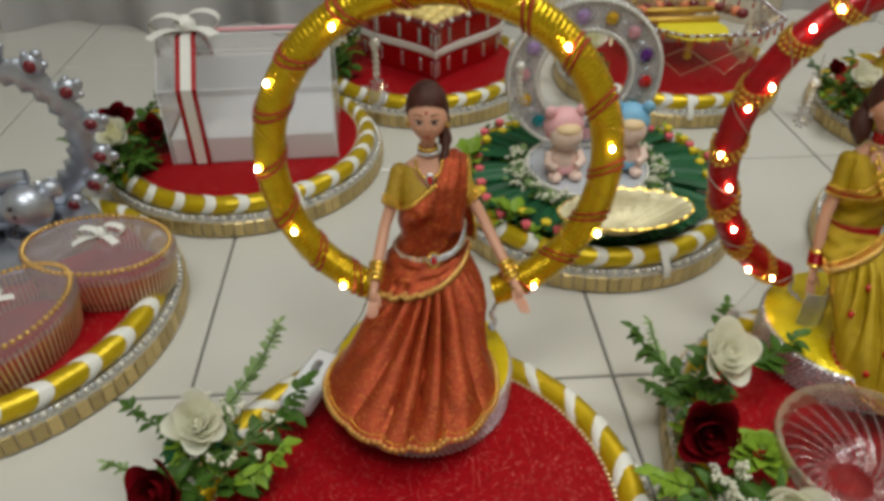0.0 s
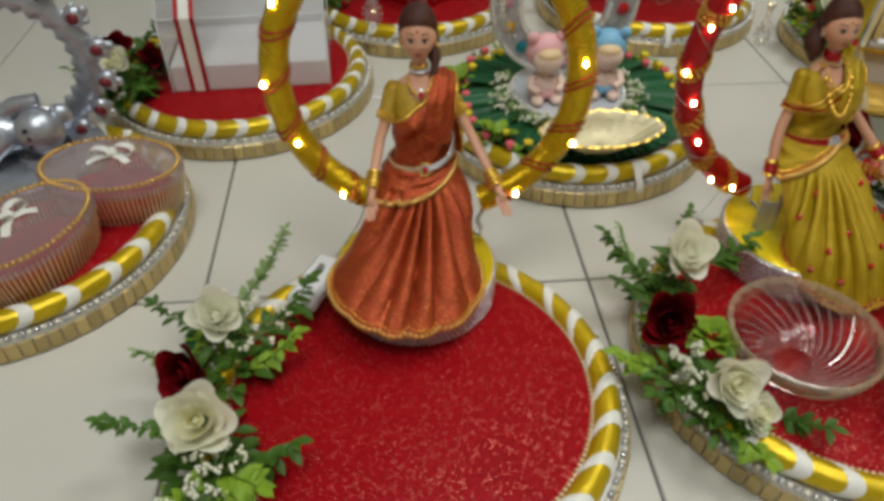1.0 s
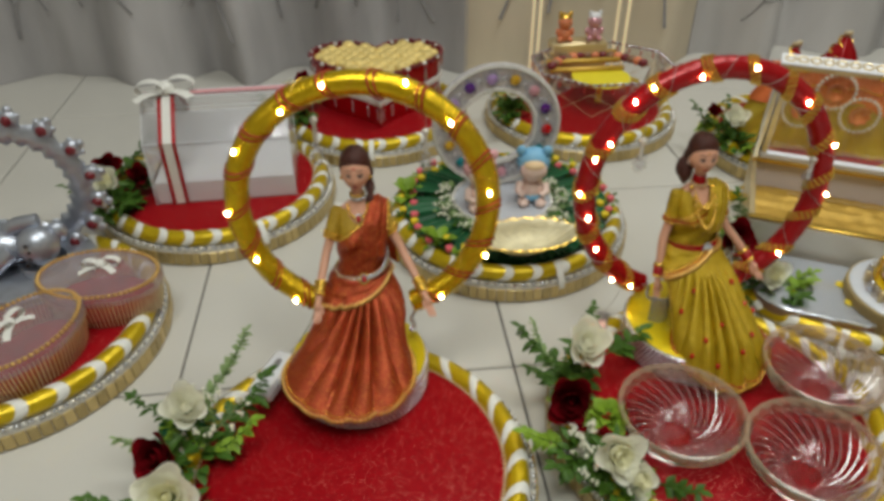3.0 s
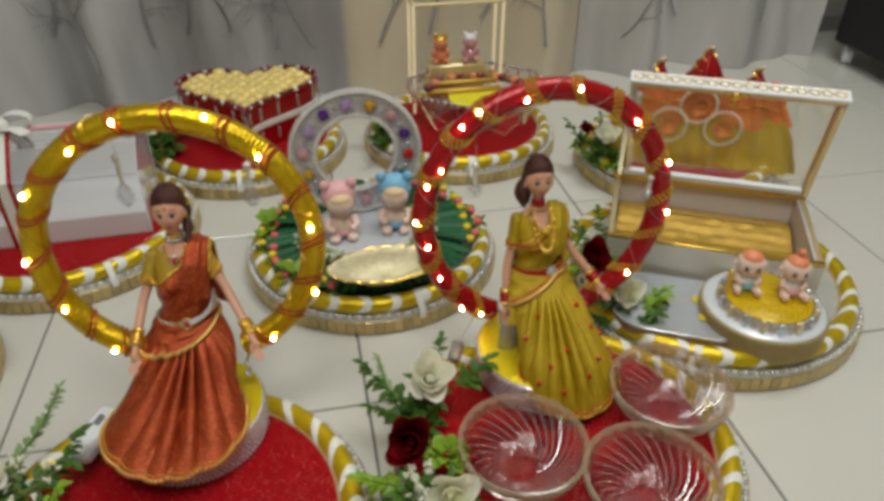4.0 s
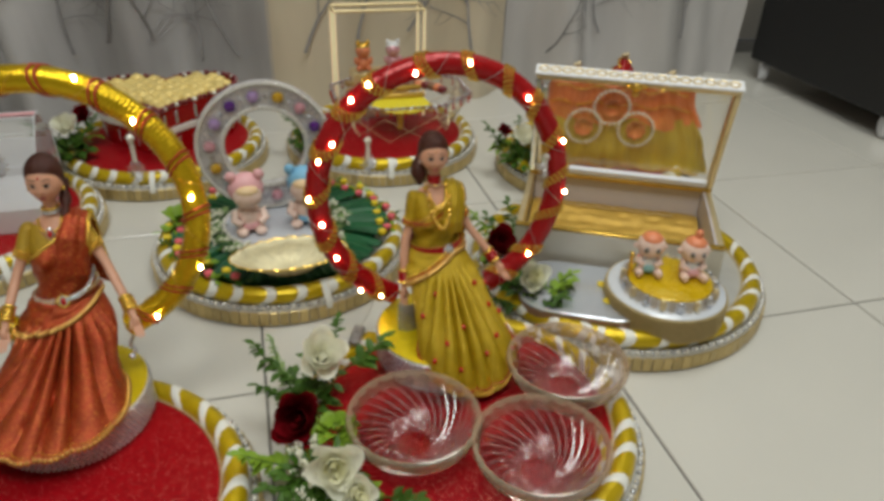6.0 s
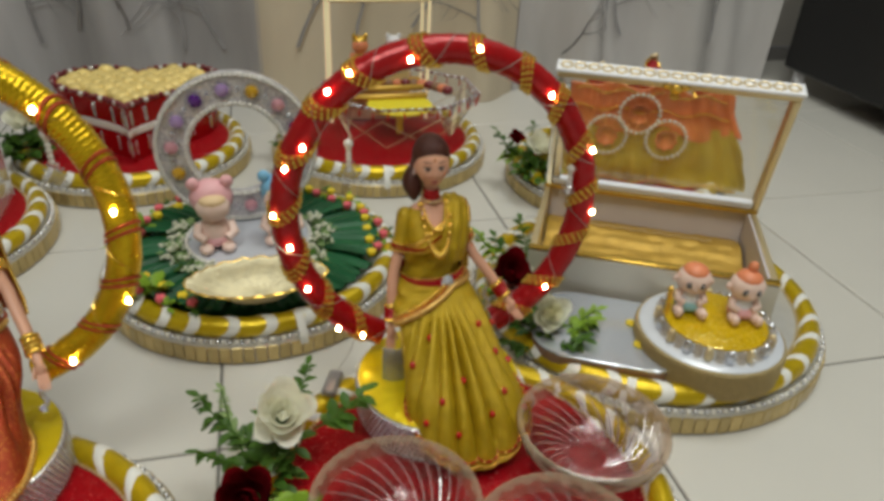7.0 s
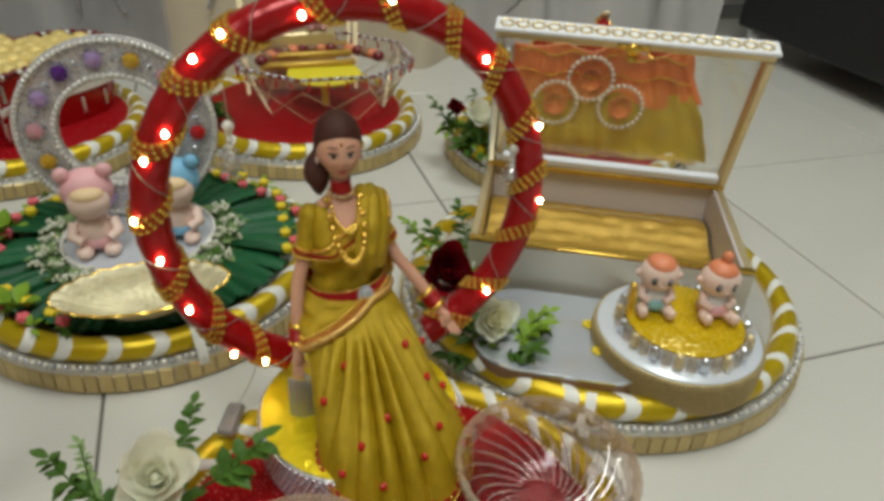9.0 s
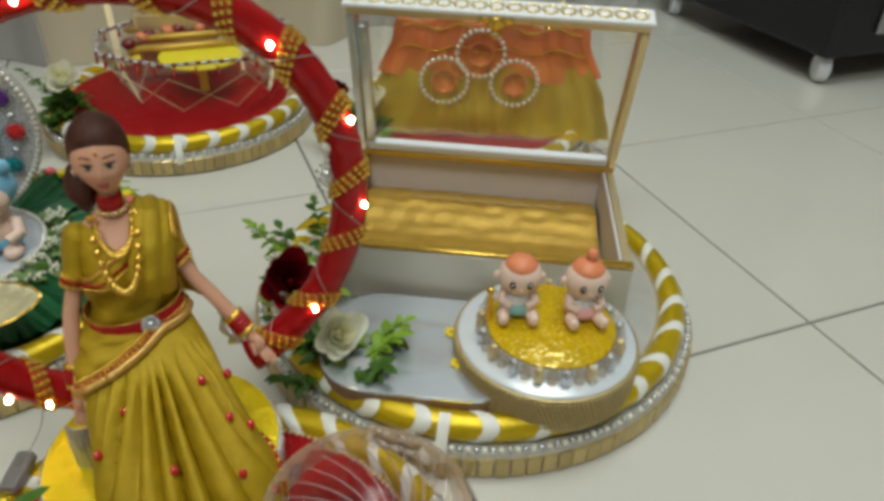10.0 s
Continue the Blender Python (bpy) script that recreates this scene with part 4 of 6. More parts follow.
    def dab(cx, cz, rx, rz, slot, lift=0.0002, tip=0.0):
        """A painted oval lying on the face."""
        rows = [[face(cx + r * (rx * math.cos(f) * math.cos(tip) - rz * math.sin(f) * math.sin(tip)), cz + r * (rx * math.cos(f) * math.sin(tip) + rz * math.sin(f) * math.cos(tip)), lift) for f in [2 * math.pi * k / 18 for k in range(18)]] for r in (0.02, 0.5, 1.0)]
        s.sheet(rows, slot, round_u=True)

    for sg in (-1, 1):
        ex = sg * 0.0062
        dab(ex, -0.0008, 0.0032, 0.0015, 10, 0.00015, -sg * 0.04)
        dab(ex - sg * 0.0002, -0.0007, 0.0016, 0.0015, 12, 0.0003)
        dab(ex - sg * 0.0002, -0.0006, 0.0010, 0.0011, 8, 0.0004)
        dab(ex + sg * 0.0003, 0.0011, 0.0037, 0.0006, 8, 0.0005, -sg * 0.02)
        dab(ex + sg * 0.0006, -0.0022, 0.0022, 0.0002, 11, 0.0004, -sg * 0.04)
        dab(ex - sg * 0.0010, 0.0050, 0.0022, 0.0005, 11, 0.0003, sg * 0.14)
        dab(ex + sg * 0.0022, 0.0050, 0.0018, 0.0004, 11, 0.0003, -sg * 0.30)
        s.ball((sg * 0.0152, 0.0005, hz - 0.0040), (0.0016, 0.0026, 0.0042), 10, 7, 2)
        s.ball((sg * 0.0160, -0.0012, hz - 0.0085), (0.0016, 0.0016, 0.0026), 8, 6, 10 if not first else 4)
    dab(-0.0014, -0.0115, 0.0024, 0.0010, 9, 0.0002, 0.12)
    dab(0.0014, -0.0115, 0.0024, 0.0010, 9, 0.0002, -0.12)
    dab(0, -0.0135, 0.0030, 0.0012, 9, 0.0002)
    bx, by, bz = face(0, 0.0072, 0.0002)
    s.ball((bx, by, bz), (0.0011, 0.0008, 0.0014), 9, 6, 7 if first else 4)
    if not first:
        s.ball((bx, by - 0.0007, bz), 0.0006, 7, 5, 7)

    # hair swept back from the brow into a tail
    def brow_line(d):
        d = abs(d)
        if d < 1.05:
            return 0.0110 - 0.0045 * (d / 1.05) ** 2
        if d < 1.65:
            return 0.0065 - 0.0135 * ((d - 1.05) / 0.6) ** 1.2
        return -0.0070 - 0.0105 * min(1, (d - 1.65) / 0.5)

    rows = []
    for j in range(19):
        u = j / 18
        row = []
        for i in range(96):
            a = 2 * math.pi * i / 96
            d = front(a)
            v0 = brow_line(d) / 0.0215
            v = v0 + (1.0 - v0) * math.sin(u * math.pi / 2)
            W, Dp = girth(min(0.9999, v))
            g = 1 + 0.085 * min(1, u * 5) * (1 + 0.15 * max(0, math.sin(a))) + 0.016 * math.sin(23 * d + 3 * u) * math.sin(u * 3.1) + 0.010 * math.sin(51 * d - 4 * u)
            row.append((W * g * math.cos(a), -0.001 + Dp * g * math.sin(a) + 0.001 * u, hz + 0.0215 * v + 0.0026 * min(1, u * 3) - 0.0010 * bell(d, 0, 0.10) * (1 - u)))
        rows.append(row)
    s.sheet(rows, 3, round_u=True)
    if first:
        pts = [(0.0110 + 0.0035 * math.sin(k * 0.30), 0.0140 - 0.0185 * min(1, k / 7), hz - 0.006 - 0.0042 * k) for k in range(13)]
        s.tube(pts, [0.0062 + 0.0013 * math.sin(k * 2.1) - 0.00028 * k for k in range(13)], 14, 3)
        s.ball((0, 0.0135, hz - 0.004), (0.0125, 0.0085, 0.0115), 18, 12, 3)
    else:
        s.ball((-0.006, 0.0125, hz - 0.008), (0.0115, 0.0085, 0.0125), 18, 12, 3)
        pts = [(-0.0085 - 0.0075 * math.sin(min(1, k / 4) * 1.57), 0.0125 - 0.0045 * min(1, k / 5), hz - 0.008 - 0.0036 * k) for k in range(9)]
        s.tube(pts, [0.0055, 0.0080, 0.0094, 0.0100, 0.0100, 0.0092, 0.0076, 0.0052, 0.0022], 16, 3)
    ca, sa = math.cos(gaze), math.sin(gaze)
    for i in range(h0, len(s.v)):
        px, py, pz = s.v[i]
        s.v[i] = (px * ca - py * sa, px * sa + py * ca, pz)

    # a high waist: cloth and body stretch up to it from the hem
    chest = 0.219 + H0
    for i, (px, py, pz) in enumerate(s.v):
        if hem_z < pz < waist:
            s.v[i] = (px, py, pz + rise_waist * (pz - hem_z) / (waist - hem_z))
        elif waist <= pz < chest:
            s.v[i] = (px, py, pz + rise_waist * (chest - pz) / (chest - waist))
    # arms, sleeves and bangles
    for sg, (elbow, hand) in ((-1, arm_l), (1, arm_r)):
        sh = Vector((sg * 0.0262, 0.001, 0.2340 + H0))
        el, h = Vector(elbow), Vector(hand)
        pts = [sh.lerp(el, k / 4) for k in range(4)] + [el.lerp(h, k / 4) for k in range(5)]
        s.tube(pts, [0.0072, 0.0068, 0.0060, 0.0054, 0.0050, 0.0050, 0.0046, 0.0039, 0.0033], 16, 2)
        s.ball(sh, (0.0086, 0.0088, 0.0080), 18, 12, 1)
        cuff_at = sh.lerp(el, 0.62)
        s.tube([sh + Vector((0, 0, 0.002)), sh.lerp(el, 0.2), sh.lerp(el, 0.42), cuff_at], [0.0082, 0.0086, 0.0084, 0.0082], 18, 1)
        ax = (el - sh).normalized()
        u = ax.orthogonal().normalized()
        w = ax.cross(u)
        for row in range(3):
            for k in range(18):
                a = 2 * math.pi * (k + 0.5 * row) / 18
                s.ball(cuff_at - ax * (0.0026 * row) + (u * math.cos(a) + w * math.sin(a)) * 0.0086, 0.0014, 6, 4, 4 if row != 1 or first else 5)
        d = (h - el).normalized()
        u = d.orthogonal().normalized()
        w = d.cross(u)
        for off in ((0.008, 0.0115, 0.015, 0.0185) if first else (0.007, 0.0100, 0.0130, 0.016, 0.019)):
            c = h - d * off
            s.tube([c + (u * math.cos(a) + w * math.sin(a)) * 0.0054 for a in [2 * math.pi * k / 14 for k in range(14)]], 0.0017, 6, 4 if first or off in (0.007, 0.019) else 5, closed=True)
        s.ball(h + d * 0.005, (0.0040, 0.0034, 0.0066), 12, 9, 2)
        for k in range(4):
            s.tube([h + d * 0.008 + Vector(((k - 1.5) * 0.0019, 0, 0)), h + d * 0.014 + Vector(((k - 1.5) * 0.0022, -0.0008, 0)), h + d * (0.019 - 0.001 * abs(k - 1.5)) + Vector(((k - 1.5) * 0.0021, -0.0016, 0))], [0.0011, 0.0010, 0.0007], 6, 2)
        s.tube([h + d * 0.002 + Vector((-sg * 0.003, -0.001, 0)), h + d * 0.010 + Vector((-sg * 0.0058, -0.0025, 0))], [0.0012, 0.0008], 6, 2)

    # belt and necklaces
    belt = waist + 0.0008 + rise_waist
    if first:
        for k in range(84):
            a = 2 * math.pi * k / 84
            for dz in (-0.0012, 0.0012):
                s.ball((0.0292 * math.cos(a), 0.0250 * math.sin(a), belt + dz + 0.004 * math.cos(a)), 0.0013, 5, 4, 6 if k % 2 else 13)
        for k in range(34):
            v = k / 33
            a = -math.pi / 2 + 0.15 + 1.25 * v
            for dz in (0, 0.0024):
                s.ball((0.0310 * math.cos(a), 0.0275 * math.sin(a), belt - 0.0045 * math.sin(math.pi * v) + 0.018 * v + dz), 0.0014, 5, 4, 6)
    else:
        rows = [[((0.0287 + o) * math.cos(a), (0.0248 + o) * math.sin(a), belt + dz + 0.003 * math.cos(a)) for a in ring] for dz, o in ((-0.0046, 0), (-0.0042, 0.0008), (0.0042, 0.0008), (0.0046, 0))]
        s.sheet(rows, 5, round_u=True)
        for k in range(84):
            a = 2 * math.pi * k / 84
            s.ball((0.0297 * math.cos(a), 0.0258 * math.sin(a), belt + 0.0045 + 0.003 * math.cos(a)), 0.0009, 5, 4, 4)
    bx = 0.0015 if first else 0.0085
    by = -0.0262 if first else -0.0250
    s.ball((bx, by, belt), (0.0050, 0.0016, 0.0060), 16, 10, 6)
    s.ball((bx, by - 0.0014, belt), (0.0024, 0.0014, 0.0034), 12, 8, 7 if first else 6)
    for k in range(18):
        a = 2 * math.pi * k / 18
        s.ball((bx + 0.0050 * math.cos(a), by - 0.0008, belt + 0.0062 * math.sin(a)), 0.0011, 6, 4, 4 if first else 6)
    if first:
        for k in range(30):
            a = 2 * math.pi * k / 30
            s.ball((0.0074 * math.cos(a), 0.0076 * math.sin(a), 0.2555 + H0), 0.0014, 6, 4, 4)
            s.ball((0.0082 * math.cos(a), 0.0084 * math.sin(a), 0.2520 + H0), 0.0015, 6, 4, 6)
        for k in range(19):
            a = math.pi * (k / 18)
            s.ball((-0.0115 * math.cos(a), -0.0100 - 0.0085 * math.sin(a), 0.2480 + H0 - 0.010 * math.sin(a)), 0.0017, 6, 4, 4)
        s.ball((0, -0.0195, 0.2385 + H0), (0.0040, 0.002, 0.0054), 12, 8, 6)
        s.ball((0, -0.0210, 0.2385 + H0), (0.0026, 0.0014, 0.0036), 12, 8, 7)
    else:
        rows = [[(r * math.cos(a), r * 1.04 * math.sin(a), z + H0) for a in ring] for r, z in ((0.0070, 0.2590), (0.0076, 0.2585), (0.0082, 0.2505), (0.0078, 0.2500))]
        s.sheet(rows, 5, round_u=True)
        for k in range(30):
            a = 2 * math.pi * k / 30
            s.ball((0.0096 * math.cos(a), 0.0098 * math.sin(a), 0.2492 + H0), 0.0015, 6, 4, 10 if k % 2 else 4)
        for w, drop, out, r, n in ((0.0112, 0.016, 0.0178, 0.0017, 25), (0.0138, 0.034, 0.0262, 0.0026, 19)):
            for k in range(n):
                a = math.pi * (k / (n - 1))
                q = max(0, math.sin(a))
                s.ball((-w * math.cos(a) * (1 - 0.12 * q), -0.0100 - out * q ** 0.55, 0.2485 - drop * q ** 0.85 + H0), r, 8, 6, 4)
    neck = 0.252 + H0
    for i, (px, py, pz) in enumerate(s.v):
        if pz > neck:
            s.v[i] = (px * 0.93, py * 0.93, neck + (pz - neck) * 0.98)
        elif pz > waist + rise_waist:
            q = 1 - 0.12 * min(1, (pz - waist - rise_waist) / 0.03)
            s.v[i] = (px * q, py * (0.5 + 0.5 * q), pz)
    k = math.tan(radians(lean))
    s.bend(lambda px, py, pz: (px, py + max(0, pz - 0.09) * k, pz))
    return tagged(part(name, s, m=pose(x, y, 0), angle=60), label, "doll", "dressed dolls")


doll("sari_doll", 0.187, 0.655, "doll in rust silk sari with gold border standing on stand", SILK_RUST, BLOUSE, RED_SATIN, 0.289, 12.5, (-0.020, -0.062), 0.069, 0.068,
     ((-0.040, -0.0150, 0.184), (-0.046, -0.046, 0.150)), ((0.046, -0.0130, 0.187), (0.064, -0.050, 0.150)), 1, -0.08, 0.0085)
doll("sari_doll", 0.560, 0.672, "doll in mustard silk sari with red belt standing on stand", SILK_GOLD, SILK_GOLD, RED_SATIN, 0.281, 10, (0.015, -0.079), 0.053, 0.070,
     ((-0.036, -0.006, 0.166), (-0.041, -0.018, 0.118)), ((0.040, -0.004, 0.172), (0.066, -0.022, 0.134)), 2, -0.03, 0.0159)


def hoop(x, y, z, R, lean, yaw, start, end, tube_mat, wound, label, bands, bulbs):
    """An upright wound hoop, open at its foot, with bands round it. Angles in degrees, from the right, anticlockwise."""
    m = pose(x, y, z, 0, 0, yaw) @ pose(0, 0, 0, 90 - lean)
    h = thing("decorated_hoop", m, label, "hoop", "hoops behind the dolls")
    r = 0.0122
    s = Shape(tube_mat)
    rows = []
    n = 720
    for i in range(n + 1):
        a = radians(start + (end - start) * i / n)
        w = r * (1 + (0.042 * math.sin(i * 1.57) * (0.6 + 0.4 * math.sin(i * 0.031)) + 0.012 * math.sin(i * 0.21) if wound else 0.012 * math.sin(i * 0.5)))
        rows.append([((R + w * math.cos(f)) * math.cos(a), (R + w * math.cos(f)) * math.sin(a), w * math.sin(f)) for f in [2 * math.pi * k / 16 for k in range(16)]])
    s.sheet(rows, 0, round_u=True)
    s.add(rows[0], [tuple(range(16))])
    s.add(rows[-1], [tuple(reversed(range(16)))])
    part("wound_tube", s, h, angle=60)
    if wound:
        s = Shape(RED_CORD)
        for off, slant in ((-0.0028, 0.008), (0.0028, 0.008)):
            b = band(R, r * 1.05, 0.0026, slant, mat=RED_CORD)
            s.add([(Matrix.Rotation(off / R, 3, "Z") @ Vector(p)) for p in b.v], b.f)
        me = s.mesh("braid_band")
    else:
        s = Shape(GOLD)
        for row in range(3):
            for i in range(18):
                f = 2 * math.pi * (i + 0.5 * (row % 2)) / 18
                a = ((row - 1) * 0.0042 + 0.010 * math.cos(f - 0.8)) / R
                q = R + r * 1.07 * math.cos(f)
                s.ball((q * math.cos(a), q * math.sin(a), r * 1.07 * math.sin(f)), 0.0021, 6, 4)
        b = band(R, r * 1.02, 0.0125, 0.010, mat=GOLD)
        s.mats.append(RED_CORD)
        s.add(b.v, b.f, 1)
        me = s.mesh("rhinestone_band")
    span = end - start
    for i in range(bands):
        part("trim_band", me, h, m=turn(radians(start + span * (i + 0.4) / bands + random.uniform(-2, 2))))
    lights = thing("light_string", m, "string of warm fairy lights wound round the hoop", "fairy lights", "fairy lights")
    s = Shape(GOLD if wound else WIRE)
    pts = []
    for i in range(300):
        a = radians(start + span * i / 299)
        f = i * 0.26
        pts.append(((R + (r + 0.0009) * math.cos(f)) * math.cos(a), (R + (r + 0.0009) * math.cos(f)) * math.sin(a), (r + 0.0009) * math.sin(f)))
    s.tube(pts, 0.00032, 4)
    part("wire", s, lights)
    s = Shape(BULB)
    s.ball((0, 0, 0), (0.0018, 0.0024, 0.0018), 8, 6)
    me = s.mesh("bulb")
    for i, at in enumerate(bulbs):
        a, f = radians(at), 1.25 + 0.5 * math.sin(i * 1.9)
        q = R + (r + 0.0016) * math.cos(f)
        part("bulb", me, lights, m=pose(q * math.cos(a), q * math.sin(a), (r + 0.0016) * math.sin(f)))
    return m


hoop(0.193, 0.664, 0.238, 0.126, 5, -5, -68, 250, GOLD_CORD, True, "hoop wound with mustard ribbon and red braid, lit", 16, (103, 124, 152, 181, 206, 234, 70, 46, 8, -24, -53))
hoop(0.570, 0.702, 0.213, 0.135, 5, 0, -66, 246, RED_SATIN, False, "red satin hoop with gold rhinestone bands, lit", 16, (79, 103, 123, 132, 152, 161, 178, 190, 208, 229, 238, 47, 19, -5, -40))


def pendant(x, y, z, length, dx=0.0, dy=0.0, dz=0.0):
    """A drop on a wire; dx, dy, dz: from its top to the place where the wire is tied."""
    p = thing("crystal_pendant", pose(x, y, z), "clear crystal bead pendant hanging on a fine wire", "pendant", "crystal pendants")
    s = Shape(WIRE)
    s.tube([(dx, dy, dz), (0, 0, 0), (0.001, 0, -length * 0.45)], 0.0004, 4)
    part("hook", s, p)
    s = Shape(PEARL)
    s.ball((0, 0, 0), 0.0026, 8, 6)
    bead = s.mesh("bead")
    for k in range(6):
        part("bead", bead, p, m=Matrix.Translation((0, 0, -length * 0.40 - 0.0046 * k)) @ Matrix.Scale(1.0 if k else 1.6, 4))
    s = Shape(CRYSTAL, SILVER)
    s.lathe([(0, -length), (0.004, -length * 0.93), (0.0065, -length * 0.85), (0.004, -length * 0.74), (0.0008, -length * 0.68)], 8)
    for k in range(12):
        a = 2 * math.pi * k / 12
        s.ball((0.0078 * math.cos(a), 0, -length * 0.84 + 0.011 * math.sin(a)), 0.0012, 6, 4, 1)
    part("crystal_drop", s, p, smooth=False)


pendant(0.150, 0.700, 0.352, 0.088, -0.002, -0.026, 0.004)
pendant(0.262, 0.725, 0.318, 0.080, 0.012, -0.051, 0.015)
pendant(0.490, 0.700, 0.300, 0.06)
pendant(0.690, 0.700, 0.262, 0.05)


def chain(pts, label):
    c = thing("pearl_chain", Matrix.Identity(4), label, "chain", "silver chains at the hoops")
    s = Shape(SILVER)
    s.ball((0, 0, 0), 0.0024, 7, 5)
    bead = s.mesh("bead")
    for k in range(16):
        v = k / 15
        p = Vector(pts[0]).lerp(Vector(pts[1]), v)
        part("bead", bead, c, m=pose(p.x + 0.002 * math.sin(k), p.y, p.z - 0.01 * math.sin(math.pi * v)))


chain(((0.142, 0.648, 0.122), (0.146, 0.640, 0.085)), "silver bead chain at the hoop's end")
chain(((0.240, 0.648, 0.118), (0.236, 0.638, 0.088)), "silver bead chain at the hoop's end")
chain(((0.520, 0.690, 0.092), (0.530, 0.668, 0.075)), "silver bead chain at the hoop's end")
chain(((0.618, 0.690, 0.108), (0.608, 0.672, 0.150)), "silver bead chain at the hoop's end")

cuff = thing("rhinestone_cuff", pose(0.520, 0.650, 0.0735, 0, 0, 20), "curved silver rhinestone mesh hanging to the foil", "cuff")
s = Shape(BROWN_EDGE)
arc = [math.pi + 0.25 + 2.6 * i / 24 for i in range(25)]
s.sheet([[(q * 0.0118 * math.cos(a), q * 0.0118 * math.sin(a), z) for a in arc] for q, z in ((1.0, 0.0), (1.0, 0.020), (0.92, 0.034))])
part("backing", s, cuff)
s = Shape(SILVER)
for a in arc[::2]:
    for j in range(13):
        q = 0.0128 * (1 - 0.08 * max(0, j - 7) / 5)
        s.ball((q * math.cos(a), q * math.sin(a), 0.0016 + 0.0027 * j), (0.0014, 0.0014, 0.0016), 6, 4)
part("rhinestone_mesh", s, cuff)


def battery(x, y, z, yaw, tip, mat, label, size=1.0):
    b = thing("battery_box", pose(x, y, z, tip, 0, yaw) @ Matrix.Scale(size, 4), label, "battery box", "light string switches")
    s = Shape(mat)
    s.box((0, 0, 0.007), (0.022, 0.048, 0.013), bevel=0.0035)
    part("case", s, b)
    s = Shape(GREY_METAL)
    s.box((0, 0.008, 0.0145), (0.005, 0.009, 0.003), bevel=0.001)
    part("switch", s, b)
    s = Shape(WIRE)
    s.tube([(0, 0.024, 0.007), (0.006, 0.034, 0.016), (0.016, 0.044, 0.035), (0.026, 0.050, 0.065)], 0.0006, 5)
    part("lead", s, b)


battery(0.084, 0.618, 0.0475, -30, 8, PLASTIC_WHITE, "white plastic battery box lying on the tray rim", 1.3)
battery(0.467, 0.672, 0.0475, -25, 10, GREY_METAL, "grey battery box resting on the tray rim", 0.6)


# ---- cut glass bowls ----
def bowl_mesh():
    s = Shape(GLASS_IN, GLASS_OUT, RIDGE_GLINT, FROST)
    n = 96
    prof = [(0.018, 0.004), (0.026, 0.006), (0.036, 0.012), (0.046, 0.022), (0.0535, 0.033), (0.0575, 0.041), (0.0585, 0.0435)]
    inner = [[((r + 0.0011 * math.cos(24 * (a + (1 - z / 0.0435) * 0.9)) * min(1, r / 0.03)) * math.cos(a), (r + 0.0011 * math.cos(24 * (a + (1 - z / 0.0435) * 0.9)) * min(1, r / 0.03)) * math.sin(a), z + 0.0010 * math.cos(24 * (a + (1 - z / 0.0435) * 0.9))) for a in [2 * math.pi * i / n for i in range(n)]] for r, z in prof]
    s.sheet(inner[:6], 0, round_u=True)
    s.sheet(inner[5:], 3, round_u=True)
    s.add(inner[0], [tuple(reversed(range(n)))])
    rim = [(0.0585, 0.0435), (0.0600, 0.0455), (0.0625, 0.0450), (0.0632, 0.0425), (0.0622, 0.037), (0.0585, 0.028), (0.052, 0.017), (0.043, 0.007), (0.030, 0.0012), (0.022, 0.0)]
    rows = [[((r + (0.0007 if k % 2 else -0.0003) * (i % 2)) * math.cos(2 * math.pi * i / n), (r + (0.0007 if k % 2 else -0.0003) * (i % 2)) * math.sin(2 * math.pi * i / n), z) for i in range(n)] for k, (r, z) in enumerate(rim)]
    rows[0] = inner[-1]
    s.sheet(rows[:6], 3, round_u=True)
    s.sheet(rows[5:], 1, round_u=True)
    s.add(rows[-1], [tuple(range(n))], 1)
    # Pale tubes laid along the swirl cuts stand in for their bright glints.
    for i in range(26):
        pts = []
        for k in range(9):
            v = k / 8
            r = 0.016 + 0.039 * v
            z = 0.0052 + 0.031 * v ** 1.7
            a = 2 * math.pi * i / 26 + 1.1 * v
            pts.append((r * math.cos(a), r * math.sin(a), z + 0.0012))
        s.tube(pts, [0.0004 + 0.0004 * math.sin(math.pi * k / 8) for k in range(9)], 5, 2)
    return s


bowl_me = bowl_mesh().mesh("bowl", True, 50)
bowl_me.flip_normals()
for k, (bx, by, a) in enumerate(((0.495, 0.503, 0.2), (0.599, 0.443, 0.9), (0.669, 0.547, 1.7))):
    b = part("glass_bowl", bowl_me, m=pose(bx, by, TOP, 0, 0, a * 50))
    tagged(b, "swirl-cut clear glass bowl with beige frosted outside", "bowl", "empty glass bowls on the tray")


